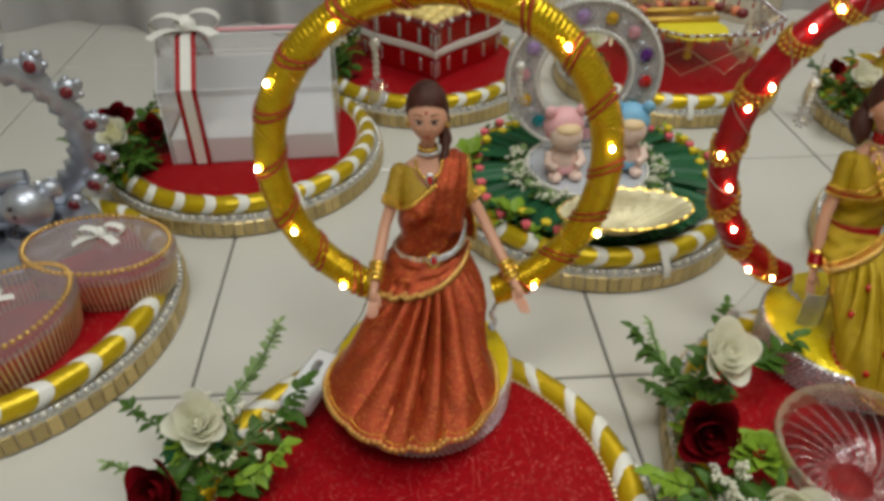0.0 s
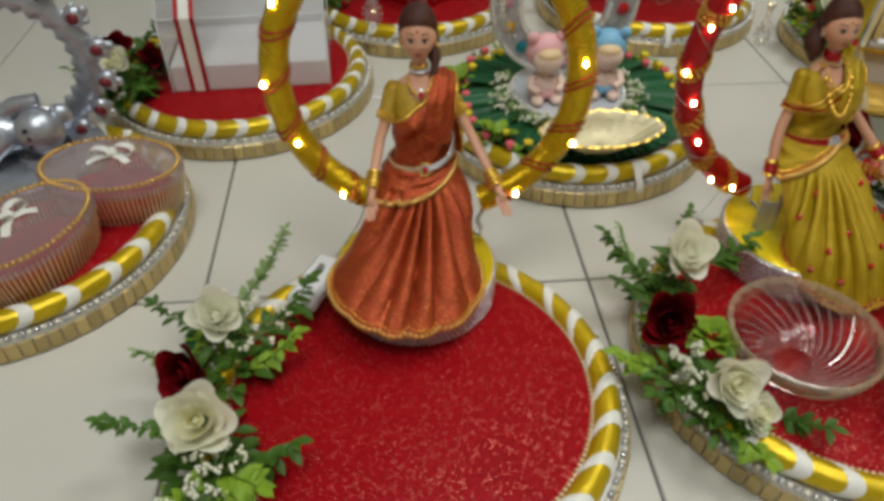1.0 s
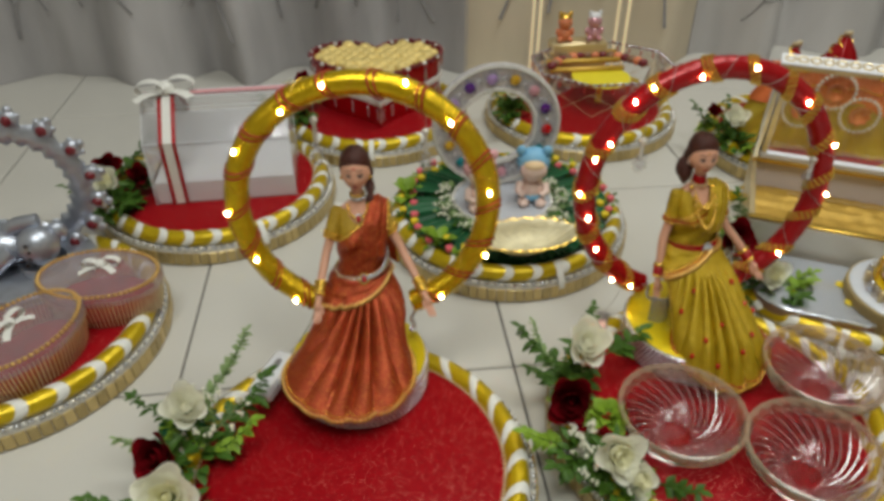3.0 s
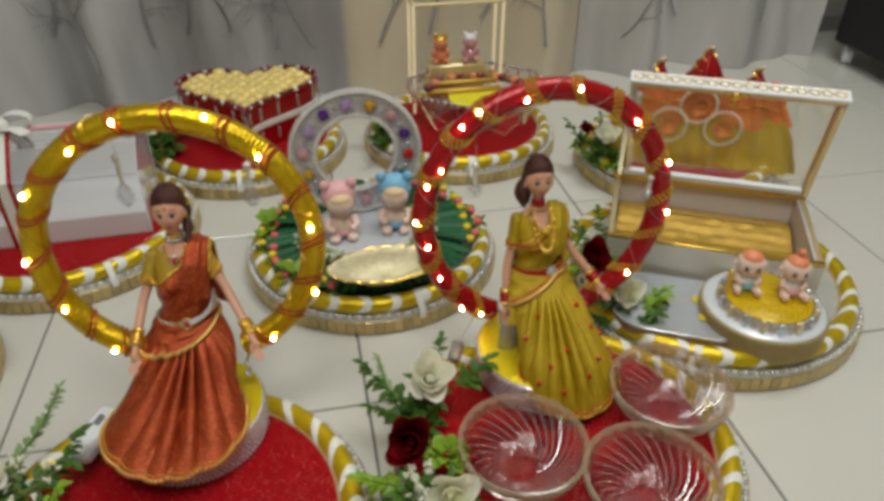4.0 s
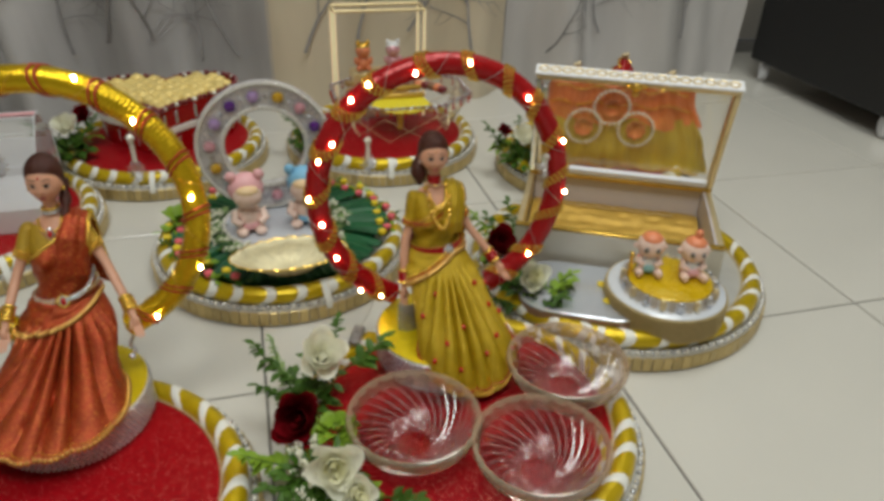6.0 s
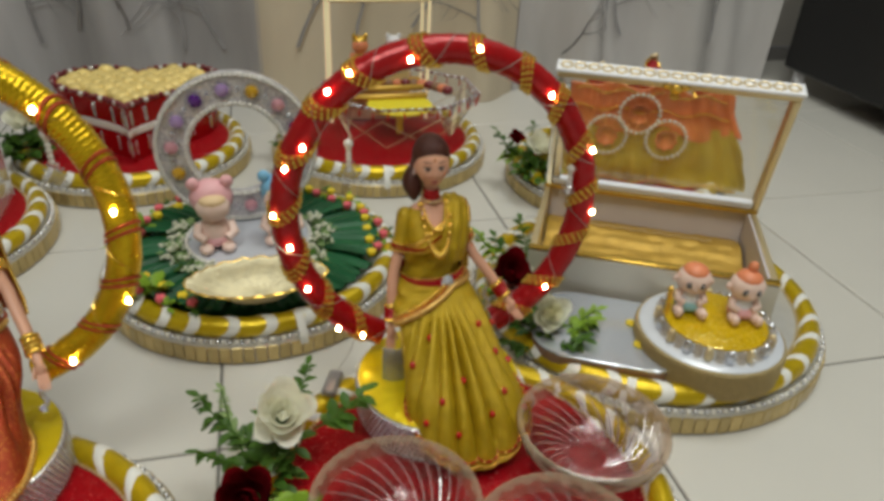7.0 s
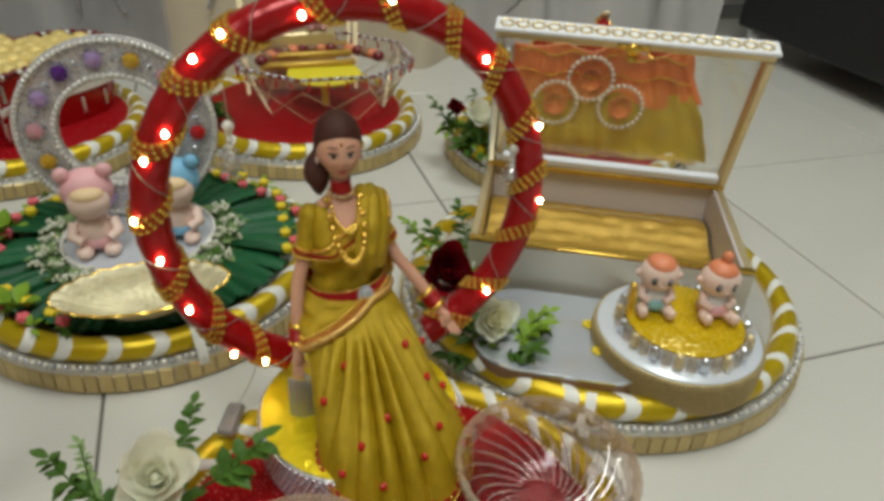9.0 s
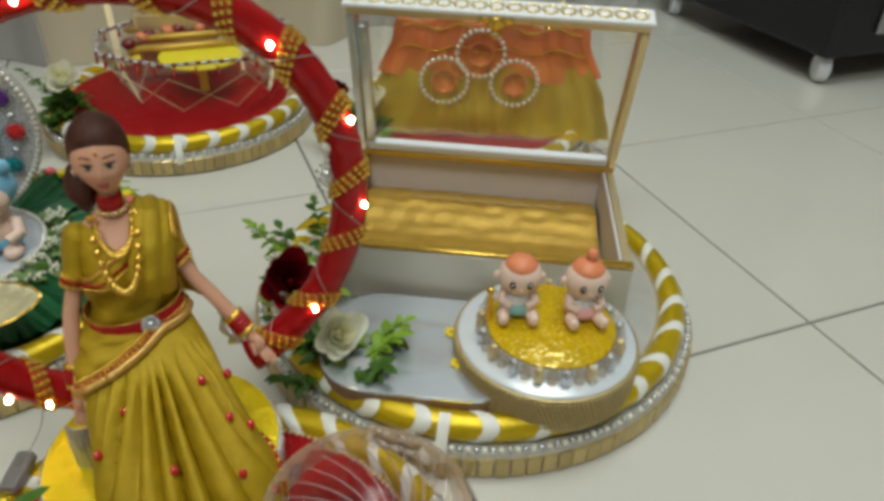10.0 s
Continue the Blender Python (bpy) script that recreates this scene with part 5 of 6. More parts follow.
# ---- silver ornament and oval boxes ----
def oval_box(x, y, yaw, label):
    b = thing("oval_box", pose(x, y, TOP, 0, 0, yaw), label, "gift box", "oval gift boxes")
    sx, sy, h = 0.076, 0.052, 0.042
    s = Shape(CRYSTAL_RIM)
    rows = [[((1 - 0.10 * (1 - z / h)) * sx * math.cos(a) * (1 + 0.010 * math.sin(90 * a)), (1 - 0.10 * (1 - z / h)) * sy * math.sin(a) * (1 + 0.010 * math.sin(90 * a)), z) for a in [2 * math.pi * i / 270 for i in range(270)]] for z in (0.0, h * 0.5, h)]
    s.sheet(rows, 0, round_u=True)
    part("wall", s, b, "ribbed gold and clear plastic wall")
    s = Shape(PALE_GOLD)
    for i in range(90):
        a = 2 * math.pi * i / 90
        p = [(sx * k * math.cos(a), sy * k * math.sin(a), z) for k, z in ((0.905, 0.002), (0.955, h * 0.5), (1.0, h))]
        s.tube(p, 0.0008, 5)
    part("gold_ribs", s, b)
    s = Shape(RED_SATIN)
    s.lathe([(0, 0.001), (0.87, 0.001), (0.88, 0.010), (0, 0.012)], 48, 0, (0, 0, 0), sx, sy)
    part("red_lining", s, b, "red satin inside")
    lid = Shape(CLEAR_HAZY)
    lid.lathe([(1.015, h - 0.006), (1.02, h + 0.003), (1.0, h + 0.006), (0.85, h + 0.0075), (0.4, h + 0.0085), (0.0, h + 0.0088)], 72, 0, (0, 0, 0), sx, sy)
    lid = part("lid", lid, b, "clear plastic lid")
    s = Shape(BORDER_GOLD)
    for i in range(68):
        a = 2 * math.pi * i / 68
        s.ball((sx * 0.95 * math.cos(a), sy * 0.95 * math.sin(a), h + 0.0078), (0.0029, 0.0029, 0.0024), 7, 5)
    part("bead_edge", s, lid, "gold bead edging")
    bow(lid, (0, 0.012, h + 0.009), 0.025, 0.0085, WHITE_RIBBON)


def bow(parent, at, size, width, mat):
    """Two loops and two tails of ribbon."""
    s = Shape(mat)
    for sg in (-1, 1):
        rows = []
        for k in range(13):
            a = 2 * math.pi * k / 12
            x = sg * size * 0.5 * (1 - math.cos(a)) * 0.9
            z = size * 0.26 * math.sin(a) + size * 0.22
            rows.append([(x, 0.15 * size * sg + o * width, z) for o in (-0.5, 0, 0.5)])
        s.sheet(rows)
        rows = []
        for k in range(6):
            v = k / 5
            c = Vector((sg * size * 0.85 * v, -size * (0.55 if sg > 0 else 0.75) * v, size * (0.12 * math.sin(3 * v) + 0.02)))
            side = Vector((0.6, sg * 0.8, 0))
            rows.append([c + side * width * o for o in (-0.5, 0, 0.5)])
        s.sheet(rows)
    s.ball((0, 0, size * 0.16), (width * 0.8, width * 0.8, width * 0.7), 10, 6)
    return part("bow", s, parent, "white ribbon bow", Matrix.Translation(at))


oval_box(-0.140, 0.788, -8, "oval gold-ribbed clear box with white bow, closed")
oval_box(-0.198, 0.690, 62, "oval gold-ribbed box with hazy lid and bow")

orn = thing("silver_ornament", pose(-0.262, 0.872, TOP), "silver plated ornament with crowned ring and reclining figure", "ornament")
s = Shape(SILVER_SATIN)
s.lathe([(0, 0), (0.084, 0), (0.086, 0.003), (0.083, 0.012), (0.076, 0.016), (0, 0.016)], 64)
part("base", s, orn, "polished silver base")
s = Shape(SILVER_SATIN)
rows = []
for i in range(96):
    a = 2 * math.pi * i / 96
    rr = 0.078 + 0.003 * math.sin(24 * a)
    rows.append([((rr + 0.016 * math.cos(f)) * math.cos(a), 0.048 + 0.006 * math.sin(f), 0.104 + (rr + 0.016 * math.cos(f)) * math.sin(a)) for f in [2 * math.pi * k / 10 for k in range(10)]])
s.sheet(rows, 0, round_u=True, round_v=True)
ring_part = part("ring", s, orn, "thick silver ring")
lobe = Shape(SILVER_SATIN)
lobe.ball((0, 0, 0), (0.0125, 0.008, 0.012), 14, 9)
lobe.ball((0.0, 0.0, 0.012), (0.006, 0.005, 0.006), 10, 7)
lobe.ball((-0.010, 0.0, 0.006), (0.004, 0.004, 0.004), 8, 6)
lobe.ball((0.010, 0.0, 0.006), (0.004, 0.004, 0.004), 8, 6)
lobe_me = lobe.mesh("crown_lobe")
gem = Shape(DARK_RED)
gem.ball((0, -0.008, 0.0), (0.0066, 0.0042, 0.0072), 10, 7)
gem_me = gem.mesh("red_stone")
for i in range(14):
    a = radians(-60 + 300 * i / 13)
    m = Matrix.Translation((0.099 * math.cos(a), 0.044, 0.104 + 0.099 * math.sin(a))) @ Matrix.Rotation(math.pi / 2 - a, 4, "Y")
    part("crown_lobe", lobe_me, ring_part, "", m)
    part("red_stone", gem_me, ring_part, "dark red stone", m)
fig = Shape(SILVER_SATIN, EYE)
fig.ball((0.030, -0.018, 0.052), (0.026, 0.024, 0.027), 24, 16)
fig.ball((-0.028, -0.005, 0.044), (0.048, 0.026, 0.027), 24, 14)
fig.ball((-0.060, -0.015, 0.050), (0.022, 0.017, 0.026), 16, 10)
fig.tube([(0.0, -0.028, 0.05), (-0.02, -0.040, 0.034), (-0.045, -0.036, 0.026)], [0.010, 0.009, 0.007], 12)
fig.tube([(-0.01, 0.0, 0.066), (0.01, -0.008, 0.080), (0.034, -0.004, 0.083)], [0.010, 0.010, 0.008], 12)
fig.ball((0.050, 0.0, 0.062), (0.013, 0.01, 0.013), 12, 8)
for k in range(4):
    fig.ball((0.026 + 0.004 * k - 0.002 * k * k, -0.041, 0.066 - 0.010 * k), 0.0028, 8, 6, 1)
fig.lathe([(0.028, 0.0), (0.030, 0.006), (0.029, 0.014)], 24, 0, (0.028, -0.016, 0.016))
part("reclining_figure", fig, orn, "rounded silver figure with dark dots")

# ---- ribboned clear box ----
gift = thing("gable_gift_box", pose(-0.027, 1.098, TOP, 0, 0, 2), "clear gable-roofed gift box with striped ribbon and bow", "gift box")
W2, D2, h1, h2 = 0.106, 0.066, 0.102, 0.152
s = Shape(WHITE_CARD)
s.box((0, 0, 0.018), (2 * W2 - 0.004, 2 * D2 - 0.004, 0.036), bevel=0.001)
part("card_tray", s, gift, "white card tray")
s = Shape(WHITE_CARD)
s.box((0, D2 - 0.003, 0.066), (2 * W2 - 0.006, 0.002, 0.060), bevel=0.0004)
part("card_back", s, gift)
front_edge = [(-D2, 0.0), (-D2, h1), (-0.012, h2), (0.012, h2), (D2, h1), (D2, 0)]
s = Shape(GIFT_CLEAR)
s.sheet([[(x, y, z) for y, z in front_edge] for x in (-W2, W2)])
for x in (-W2, W2):
    s.add([(x, y, z) for y, z in front_edge], [(0, 1, 2, 3, 4, 5)])
part("clear_cover", s, gift, "clear folded plastic cover", smooth=False)
s = Shape(PLASTIC_WHITE)
for x in (-W2, W2):
    s.tube([(x, y, z) for y, z in front_edge], 0.0008, 5)
for y, z in front_edge[1:5]:
    s.tube([(-W2, y, z), (W2, y, z)], 0.0008, 5)
part("fold_edges", s, gift)
for name, off, w, mat, lab in (("ribbon_middle", 0.0, 0.013, WHITE_RIBBON, "white ribbon"), ("ribbon_edge", -0.0095, 0.006, RED_SATIN, "red ribbon edge"), ("ribbon_edge", 0.0095, 0.006, RED_SATIN, "red ribbon edge")):
    s = Shape(mat)
    pts = [(-D2 - 0.0015, 0.001), (-D2 - 0.0015, h1 + 0.001), (-0.013, h2 + 0.0015), (0.013, h2 + 0.0015), (D2 + 0.0015, h1 + 0.001), (D2 + 0.0015, 0.001)]
    s.sheet([[(-0.070 + off + o * w, y, z) for o in (-0.5, 0.5)] for y, z in pts])
    part(name, s, gift, lab, smooth=False)
s = Shape(ROSE_RIBBON)
s.sheet([[(x, y, h2 + 0.002) for y in (-0.006, 0.006)] for x in (-W2, 0, W2)])
part("ridge_ribbon", s, gift, "thin pink-red ribbon along the ridge")
bow(gift, (-0.070, -0.002, h2 + 0.003), 0.046, 0.017, WHITE_RIBBON)
s = Shape(GOLD)
s.ball((-0.070, -0.006, h2 + 0.012), 0.006, 10, 7)
part("gold_button", s, gift)

# ---- leaf tray ----
mat_leaf = thing("leaf_mat", pose(0.402, 0.963, 0.0245), "fan of dark green pleated leaves covering the tray", "leaf mat")
s = Shape(LEAF_DARK)
rows = []
for v in (0, 0.25, 0.5, 0.75, 0.92, 1.0):
    w = 0.0125 * math.sin(math.pi * (0.16 + 0.70 * v)) ** 0.6 * (0.45 + 0.75 * v)
    z = 0.018 + 0.008 * math.sin(v * 2.6)
    rows.append([(0.028 + 0.126 * v, o * w, z + (0.0035 if o == 0 else 0)) for o in (-1, -0.5, 0, 0.5, 1)])
s.sheet(rows)
s.sheet([[(x, y, z - 0.0008) for x, y, z in r] for r in rows])
me = s.mesh("leaf", True, 25)
for i in range(44):
    part("leaf", me, mat_leaf, m=turn(2 * math.pi * i / 44) @ pose(0, 0, 0.0006 * (i % 3), random.uniform(-14, 14), random.uniform(-1.2, 1.2), 0))
s = Shape(LEAF_DARK)
s.lathe([(0, 0.012), (0.10, 0.013), (0.132, 0.012), (0.135, 0.001)], 60)
part("leaf_bed", s, mat_leaf)
for k, (a0, a1, n) in enumerate(((-0.42, 1.25, 17), (1.9, 4.25, 22))):
    g = thing("bud_garland", pose(0.402, 0.963, 0.046), "garland of pink and yellow buds with lime leaves", "garland", "bud garlands")
    for i in range(n):
        a = a0 + (a1 - a0) * i / (n - 1)
        q = 0.150 + 0.010 * math.sin(i * 2.7)
        s = Shape(PINK if i % 2 else YELLOW_BUD)
        s.ball((0, 0, 0), (0.0058, 0.0058, 0.0052), 9, 6)
        for j in range(5):
            s.ball((0.0035 * math.cos(j * 1.257), 0.0035 * math.sin(j * 1.257), 0.0025), 0.003, 7, 5)
        part("bud", s, g, "", pose(q * math.cos(a), q * math.sin(a), 0.006))
        part("leaf_tuft", clump_shape(5, 0.005, 0.014, LEAF_LIME if i % 3 else LEAF, i + 40 * k, 0.45), g, "", pose((q + 0.004) * math.cos(a + 0.06), (q + 0.004) * math.sin(a + 0.06), 0.001))
for k, (a, q) in enumerate(((-2.4, 0.15), (2.9, 0.15))):
    g = thing("lime_leaves", pose(0.402 + q * math.cos(a), 0.963 + q * math.sin(a), 0.047), "light green leaves at the tray's rim", "leaves", "loose lime leaves")
    part("leaf_clump", clump_shape(9, 0.012, 0.036, LEAF_LIME, k + 90, 0.55), g)
for sg in (-1, 1):
    g = thing("foliage_garland", pose(0.396, 0.955, 0.044), "pale green and white foliage round the figurine base", "foliage", "pale foliage")
    for i in range(10):
        a = -math.pi / 2 + sg * (0.55 + 0.17 * i)
        part("foliage_tuft", clump_shape(20, 0.015, 0.017, LEAF_SAGE if i % 2 else LEAF, i + 7 * sg, 0.6), g, "", pose(0.088 * math.cos(a), 0.088 * math.sin(a), 0.003))
        if i % 2 == 0:
            part("blossom_spray", spray_shape(9, 0.018, i + 60), g, "tiny white blossoms", pose(0.088 * math.cos(a), 0.088 * math.sin(a), 0.008))

base = thing("figurine_base", pose(0.395, 0.956, 0.0375), "round pale grey figurine base with silver pearl edge", "display base")
s = Shape(BASE_GREY)
s.lathe([(0, 0), (0.072, 0), (0.0725, 0.020), (0.071, 0.0215), (0, 0.0215)], 64)
part("drum", s, base)
for z in (0.004, 0.0105, 0.017, 0.0215):
    s = Shape(PEARL if z > 0.02 else SILVER)
    for i in range(84):
        a = 2 * math.pi * i / 84
        s.ball((0.0738 * math.cos(a), 0.0738 * math.sin(a), z), 0.0028, 7, 5)
    part("pearl_trim", s, base)

arch = thing("jewelled_ring_frame", pose(0.390, 1.002, 0.0585), "upright silver ring frame set with coloured stones", "ring frame")
C = 0.0975
s = Shape(SILVER_GLITTER)
rows = []
for i in range(96):
    a = 2 * math.pi * i / 96
    rows.append([(r * math.cos(a), y, C + r * math.sin(a)) for r, y in ((0.096, -0.004), (0.096, 0.004), (0.055, 0.004), (0.055, -0.004))])
s.sheet(rows, 0, round_u=True, round_v=True)
part("ring_plate", s, arch, "silver glitter ring plate", angle=30)
for rr, n, b in ((0.0925, 104, 0.0029), (0.0585, 62, 0.0033)):
    s = Shape(PEARL)
    for i in range(n):
        a = 2 * math.pi * i / n
        s.ball((rr * math.cos(a), -0.0055, C + rr * math.sin(a)), b, 7, 5)
    part("pearl_trim", s, arch, "row of silver pearls")
GEMS = (AMBER_GEM, LILAC_GEM, VIOLET_GEM, LILAC_GEM, ROSE_GEM, AMBER_GEM, TEAL_GEM, LILAC_GEM, ROSE_GEM, AMBER_GEM, TEAL_GEM, RED_GEM, VIOLET_GEM, ROSE_GEM)
for i in range(14):
    a = radians(72 + i * 360 / 14)
    s = Shape(GEMS[i], SILVER)
    s.ball((0, -0.0065, 0), (0.0082, 0.0045, 0.0082), 10, 6)
    for k in range(14):
        f = 2 * math.pi * k / 14
        s.ball((0.0108 * math.cos(f), -0.005, 0.0108 * math.sin(f)), 0.0014, 6, 4, 1)
    part("stone", s, arch, "", Matrix.Translation((0.0755 * math.cos(a), 0, C + 0.0755 * math.sin(a))), smooth=True, angle=20)
for i in range(28):
    a = radians(72 + i * 360 / 28)
    s = Shape(SILVER)
    s.ball((0, -0.005, 0), (0.0022, 0.002, 0.0042), 7, 5)
    if i % 2:
        part("silver_bead", s, arch, "", Matrix.Translation((0.0755 * math.cos(a), 0, C + 0.0755 * math.sin(a))) @ Matrix.Rotation(math.pi / 2 - a, 4, "Y"))


def hood_baby(x, y, z, yaw, hood, label):
    """A seated clay baby in an eared hood, one mesh."""
    s = Shape(hood, FLESH_CLAY, STRAW_CLAY)
    s.ball((0, 0, 0.020), (0.0185, 0.0165, 0.021), 18, 12, 1)
    s.ball((0, -0.0075, 0.0545), (0.0195, 0.0158, 0.0172), 22, 16, 1)
    s.ball((0, -0.0105, 0.0635), (0.0155, 0.0118, 0.0085), 20, 12, 2)
    s.ball((0, 0.0055, 0.0615), (0.0245, 0.0198, 0.0225), 24, 16, 0)
    for sg in (-1, 1):
        s.ball((sg * 0.0185, 0.001, 0.0815), (0.0078, 0.0055, 0.0078), 12, 8, 0)
        s.ball((sg * 0.0125, -0.017, 0.006), (0.0085, 0.011, 0.0065), 12, 8, 1)
        s.tube([(sg * 0.017, -0.003, 0.031), (sg * 0.021, -0.012, 0.022), (sg * 0.012, -0.019, 0.018)], [0.006, 0.0058, 0.005], 10, 1)
    s.ball((0, 0.0, 0.012), (0.0195, 0.0185, 0.011), 16, 10, 0)
    return tagged(part("baby_figurine", s, m=pose(x, y, z, 0, 0, yaw)), label, "figurine", "hooded baby figurines")


hood_baby(0.358, 0.938, 0.0595, 6, PINK_CLAY, "small clay baby figurine in pink eared hood")
hood_baby(0.437, 0.945, 0.0595, -8, BLUE_CLAY, "small clay baby figurine in blue eared hood")

EMBOSSED_GOLD = material("embossed_gold", (0.66, 0.59, 0.38), 0.46, 0.3, 0.25, 90, 0.6, 240)
dish = thing("gold_dish", pose(0.404, 0.824, 0.0570, 6, 0, 2) @ Matrix.Diagonal((1, 1.05, 0.72, 1)), "gold shell-shaped dish with fluted rim", "dish")
s = Shape(EMBOSSED_GOLD)
def dish_rows(inset):
    rows = []
    for v, z in ((0.0, 0.004), (0.35, 0.004), (0.62, 0.011), (0.85, 0.024), (0.97, 0.033), (1.06, 0.035)):
        rows.append([((0.066 * v - inset) * math.cos(a) * (1 + 0.06 * (abs(math.cos(a)) ** 8)), ((0.031 * v - inset) * math.sin(a) * (1 + 0.02 * math.sin(22 * a) * v)), z + inset * 0.8 + 0.0012 * math.sin(22 * a) * v) for a in [2 * math.pi * i / 88 for i in range(88)]])
    return rows
outer = dish_rows(0.0)
s.sheet(outer, 0, round_u=True)
s.sheet(dish_rows(0.0009), 0, round_u=True)
s.lathe([(0.02, 0), (0.019, 0.004)], 30, 0, (0, 0, 0), 1.6, 0.7)
part("bowl", s, dish, "embossed pale gold bowl")
s = Shape(GOLD)
s.tube(outer[-1], 0.0013, 6, 0, closed=True)
part("rolled_rim", s, dish)

# ---- heart box ----
heart = thing("heart_box", pose(0.224, 1.362, TOP) @ Matrix.Diagonal((1, 1, 0.9, 1)), "red heart-shaped box with silver ribs and white band", "heart box")


def heart_at(a, k):
    x = 16 * math.sin(a) ** 3
    y = 13 * math.cos(a) - 5 * math.cos(2 * a) - 2 * math.cos(3 * a) - math.cos(4 * a)
    return (x / 16 * 0.130 * k, (y + 2.5) / 14.5 * 0.112 * k)


HN = 120
edge = [2 * math.pi * i / HN for i in range(HN)]
s = Shape(RED_SATIN)
s.sheet([[(*heart_at(a, k), z) for a in edge] for k, z in ((0.90, 0.0), (0.93, 0.03), (0.96, 0.06), (1.0, 0.092), (1.0, 0.098), (0.95, 0.098), (0.94, 0.082))], 0, round_u=True)
s.add([(*heart_at(a, 0.94), 0.082) for a in edge], [tuple(range(HN))])
part("box_wall", s, heart, "red satin wall")
s = Shape(WHITE_RIBBON)
s.sheet([[(*heart_at(a, k), z) for a in edge] for k, z in ((0.965, 0.046), (0.980, 0.047), (0.985, 0.058), (0.965, 0.059))], 0, round_u=True)
part("white_band", s, heart, "white ribbon band")
rib = Shape(SILVER)
rib.box((0, 0, 0), (0.0052, 0.0025, 0.026), bevel=0.001)
rib_me = rib.mesh("silver_rib", False)
for i in range(26):
    a = 2 * math.pi * (i + 0.5) / 26
    p, q = Vector((*heart_at(a - 0.02, 1), 0)), Vector((*heart_at(a + 0.02, 1), 0))
    yaw = math.atan2(q.y - p.y, q.x - p.x)
    for k, z, tip in ((0.998, 0.078, 6), (0.938, 0.024, 6)):
        part("silver_rib", rib_me, heart, m=Matrix.Translation((*heart_at(a, k), z)) @ turn(yaw))
s = Shape(DARK_RED, PEARL)
for i in range(110):
    a = 2 * math.pi * i / 110
    s.ball((*heart_at(a, 0.985), 0.101 + 0.002 * (i % 2)), 0.0048, 8, 5, 1 if i % 4 == 0 else 0)
part("bead_rim", s, heart, "dark red and silver bead rim")
sweets = thing("foil_sweets", pose(0.224, 1.362, TOP + 0.0755), "heap of round sweets in pale gold foil filling the box", "sweets")
b = Shape(MUSTARD_BALL)
b.ball((0, 0, 0), (0.0135, 0.0135, 0.0105), 14, 9)
b.bend(lambda x, y, z: (x * (1 + 0.05 * math.sin(7 * math.atan2(y, x + 1e-6))), y * (1 + 0.05 * math.sin(7 * math.atan2(y, x + 1e-6))), z))
ball_me = b.mesh("foil_sweet")
poly = [heart_at(a, 0.86) for a in edge]
for j in range(-6, 7):
    for i in range(-7, 8):
        px, py = 0.0215 * (i + 0.5 * (j % 2)), 0.0186 * j
        inside = False
        for k in range(HN):
            (x1, y1), (x2, y2) = poly[k], poly[k - 1]
            if (y1 > py) != (y2 > py) and px < (x2 - x1) * (py - y1) / (y2 - y1) + x1:
                inside = not inside
        if inside:
            part("foil_sweet", ball_me, sweets, m=pose(px, py, 0.011 + random.uniform(0, 0.005), random.uniform(-15, 15), random.uniform(-15, 15), random.uniform(0, 360)))

# ---- clear octagonal bowl with its filling, gold frame and toy bears ----
oct_bowl = thing("octagonal_bowl", pose(0.655, 1.330, TOP), "clear octagonal bowl with silver beaded rim and red drops", "bowl")
oc = [2 * math.pi * (i + 0.5) / 8 for i in range(8)]
s = Shape(CLEAR)
s.sheet([[(r * math.cos(a), r * 0.86 * math.sin(a), z) for a in oc] for r, z in ((0.092, 0.002), (0.112, 0.035), (0.138, 0.082))], 0, round_u=True)
part("clear_wall", s, oct_bowl, "clear faceted plastic wall", smooth=False)
s = Shape(SILVER, DARK_RED)
for i in range(8):
    p = Vector((0.139 * math.cos(oc[i]), 0.139 * 0.86 * math.sin(oc[i]), 0.083))
    q = Vector((0.139 * math.cos(oc[(i + 1) % 8]), 0.139 * 0.86 * math.sin(oc[(i + 1) % 8]), 0.083))
    for k in range(22):
        s.ball(p.lerp(q, k / 22), 0.0032 if k % 2 else 0.0026, 7, 5, 0 if k % 3 else 1)
part("bead_rim", s, oct_bowl, "silver and dark bead rim")
for i in range(8):
    p = Vector((0.141 * math.cos(oc[i]), 0.141 * 0.86 * math.sin(oc[i]), 0.080))
    q = Vector((0.141 * math.cos(oc[(i + 1) % 8]), 0.141 * 0.86 * math.sin(oc[(i + 1) % 8]), 0.080))
    for k in range(4):
        c = p.lerp(q, (k + 0.5) / 4)
        s = Shape(RED_GEM)
        s.lathe([(0, -0.014), (0.0022, -0.011), (0.0018, -0.006), (0.0004, 0.0)], 7)
        part("red_drop", s, oct_bowl, "", Matrix.Translation(c))
for i in range(8):
    s = Shape(PALE_GOLD)
    a, b2 = oc[i], oc[(i + 1) % 8]
    s.tube([(0.0935 * math.cos(a), 0.0935 * 0.86 * math.sin(a), 0.006), (0.128 * math.cos(b2), 0.128 * 0.86 * math.sin(b2), 0.062)], 0.0007, 5)
    s.tube([(0.0935 * math.cos(b2), 0.0935 * 0.86 * math.sin(b2), 0.006), (0.128 * math.cos(a), 0.128 * 0.86 * math.sin(a), 0.062)], 0.0007, 5)
    part("cross_wire", s, oct_bowl, "thin gold crossed wires")
fill = thing("sweet_filling", pose(0.655, 1.330, TOP + 0.004), "yellow card, gold bars and dark sweets in the bowl", "sweets")
s = Shape(YELLOW_CARD)
s.lathe([(0, 0.052), (0.056, 0.052), (0.057, 0.050), (0.056, 0.048), (0, 0.048)], 40)
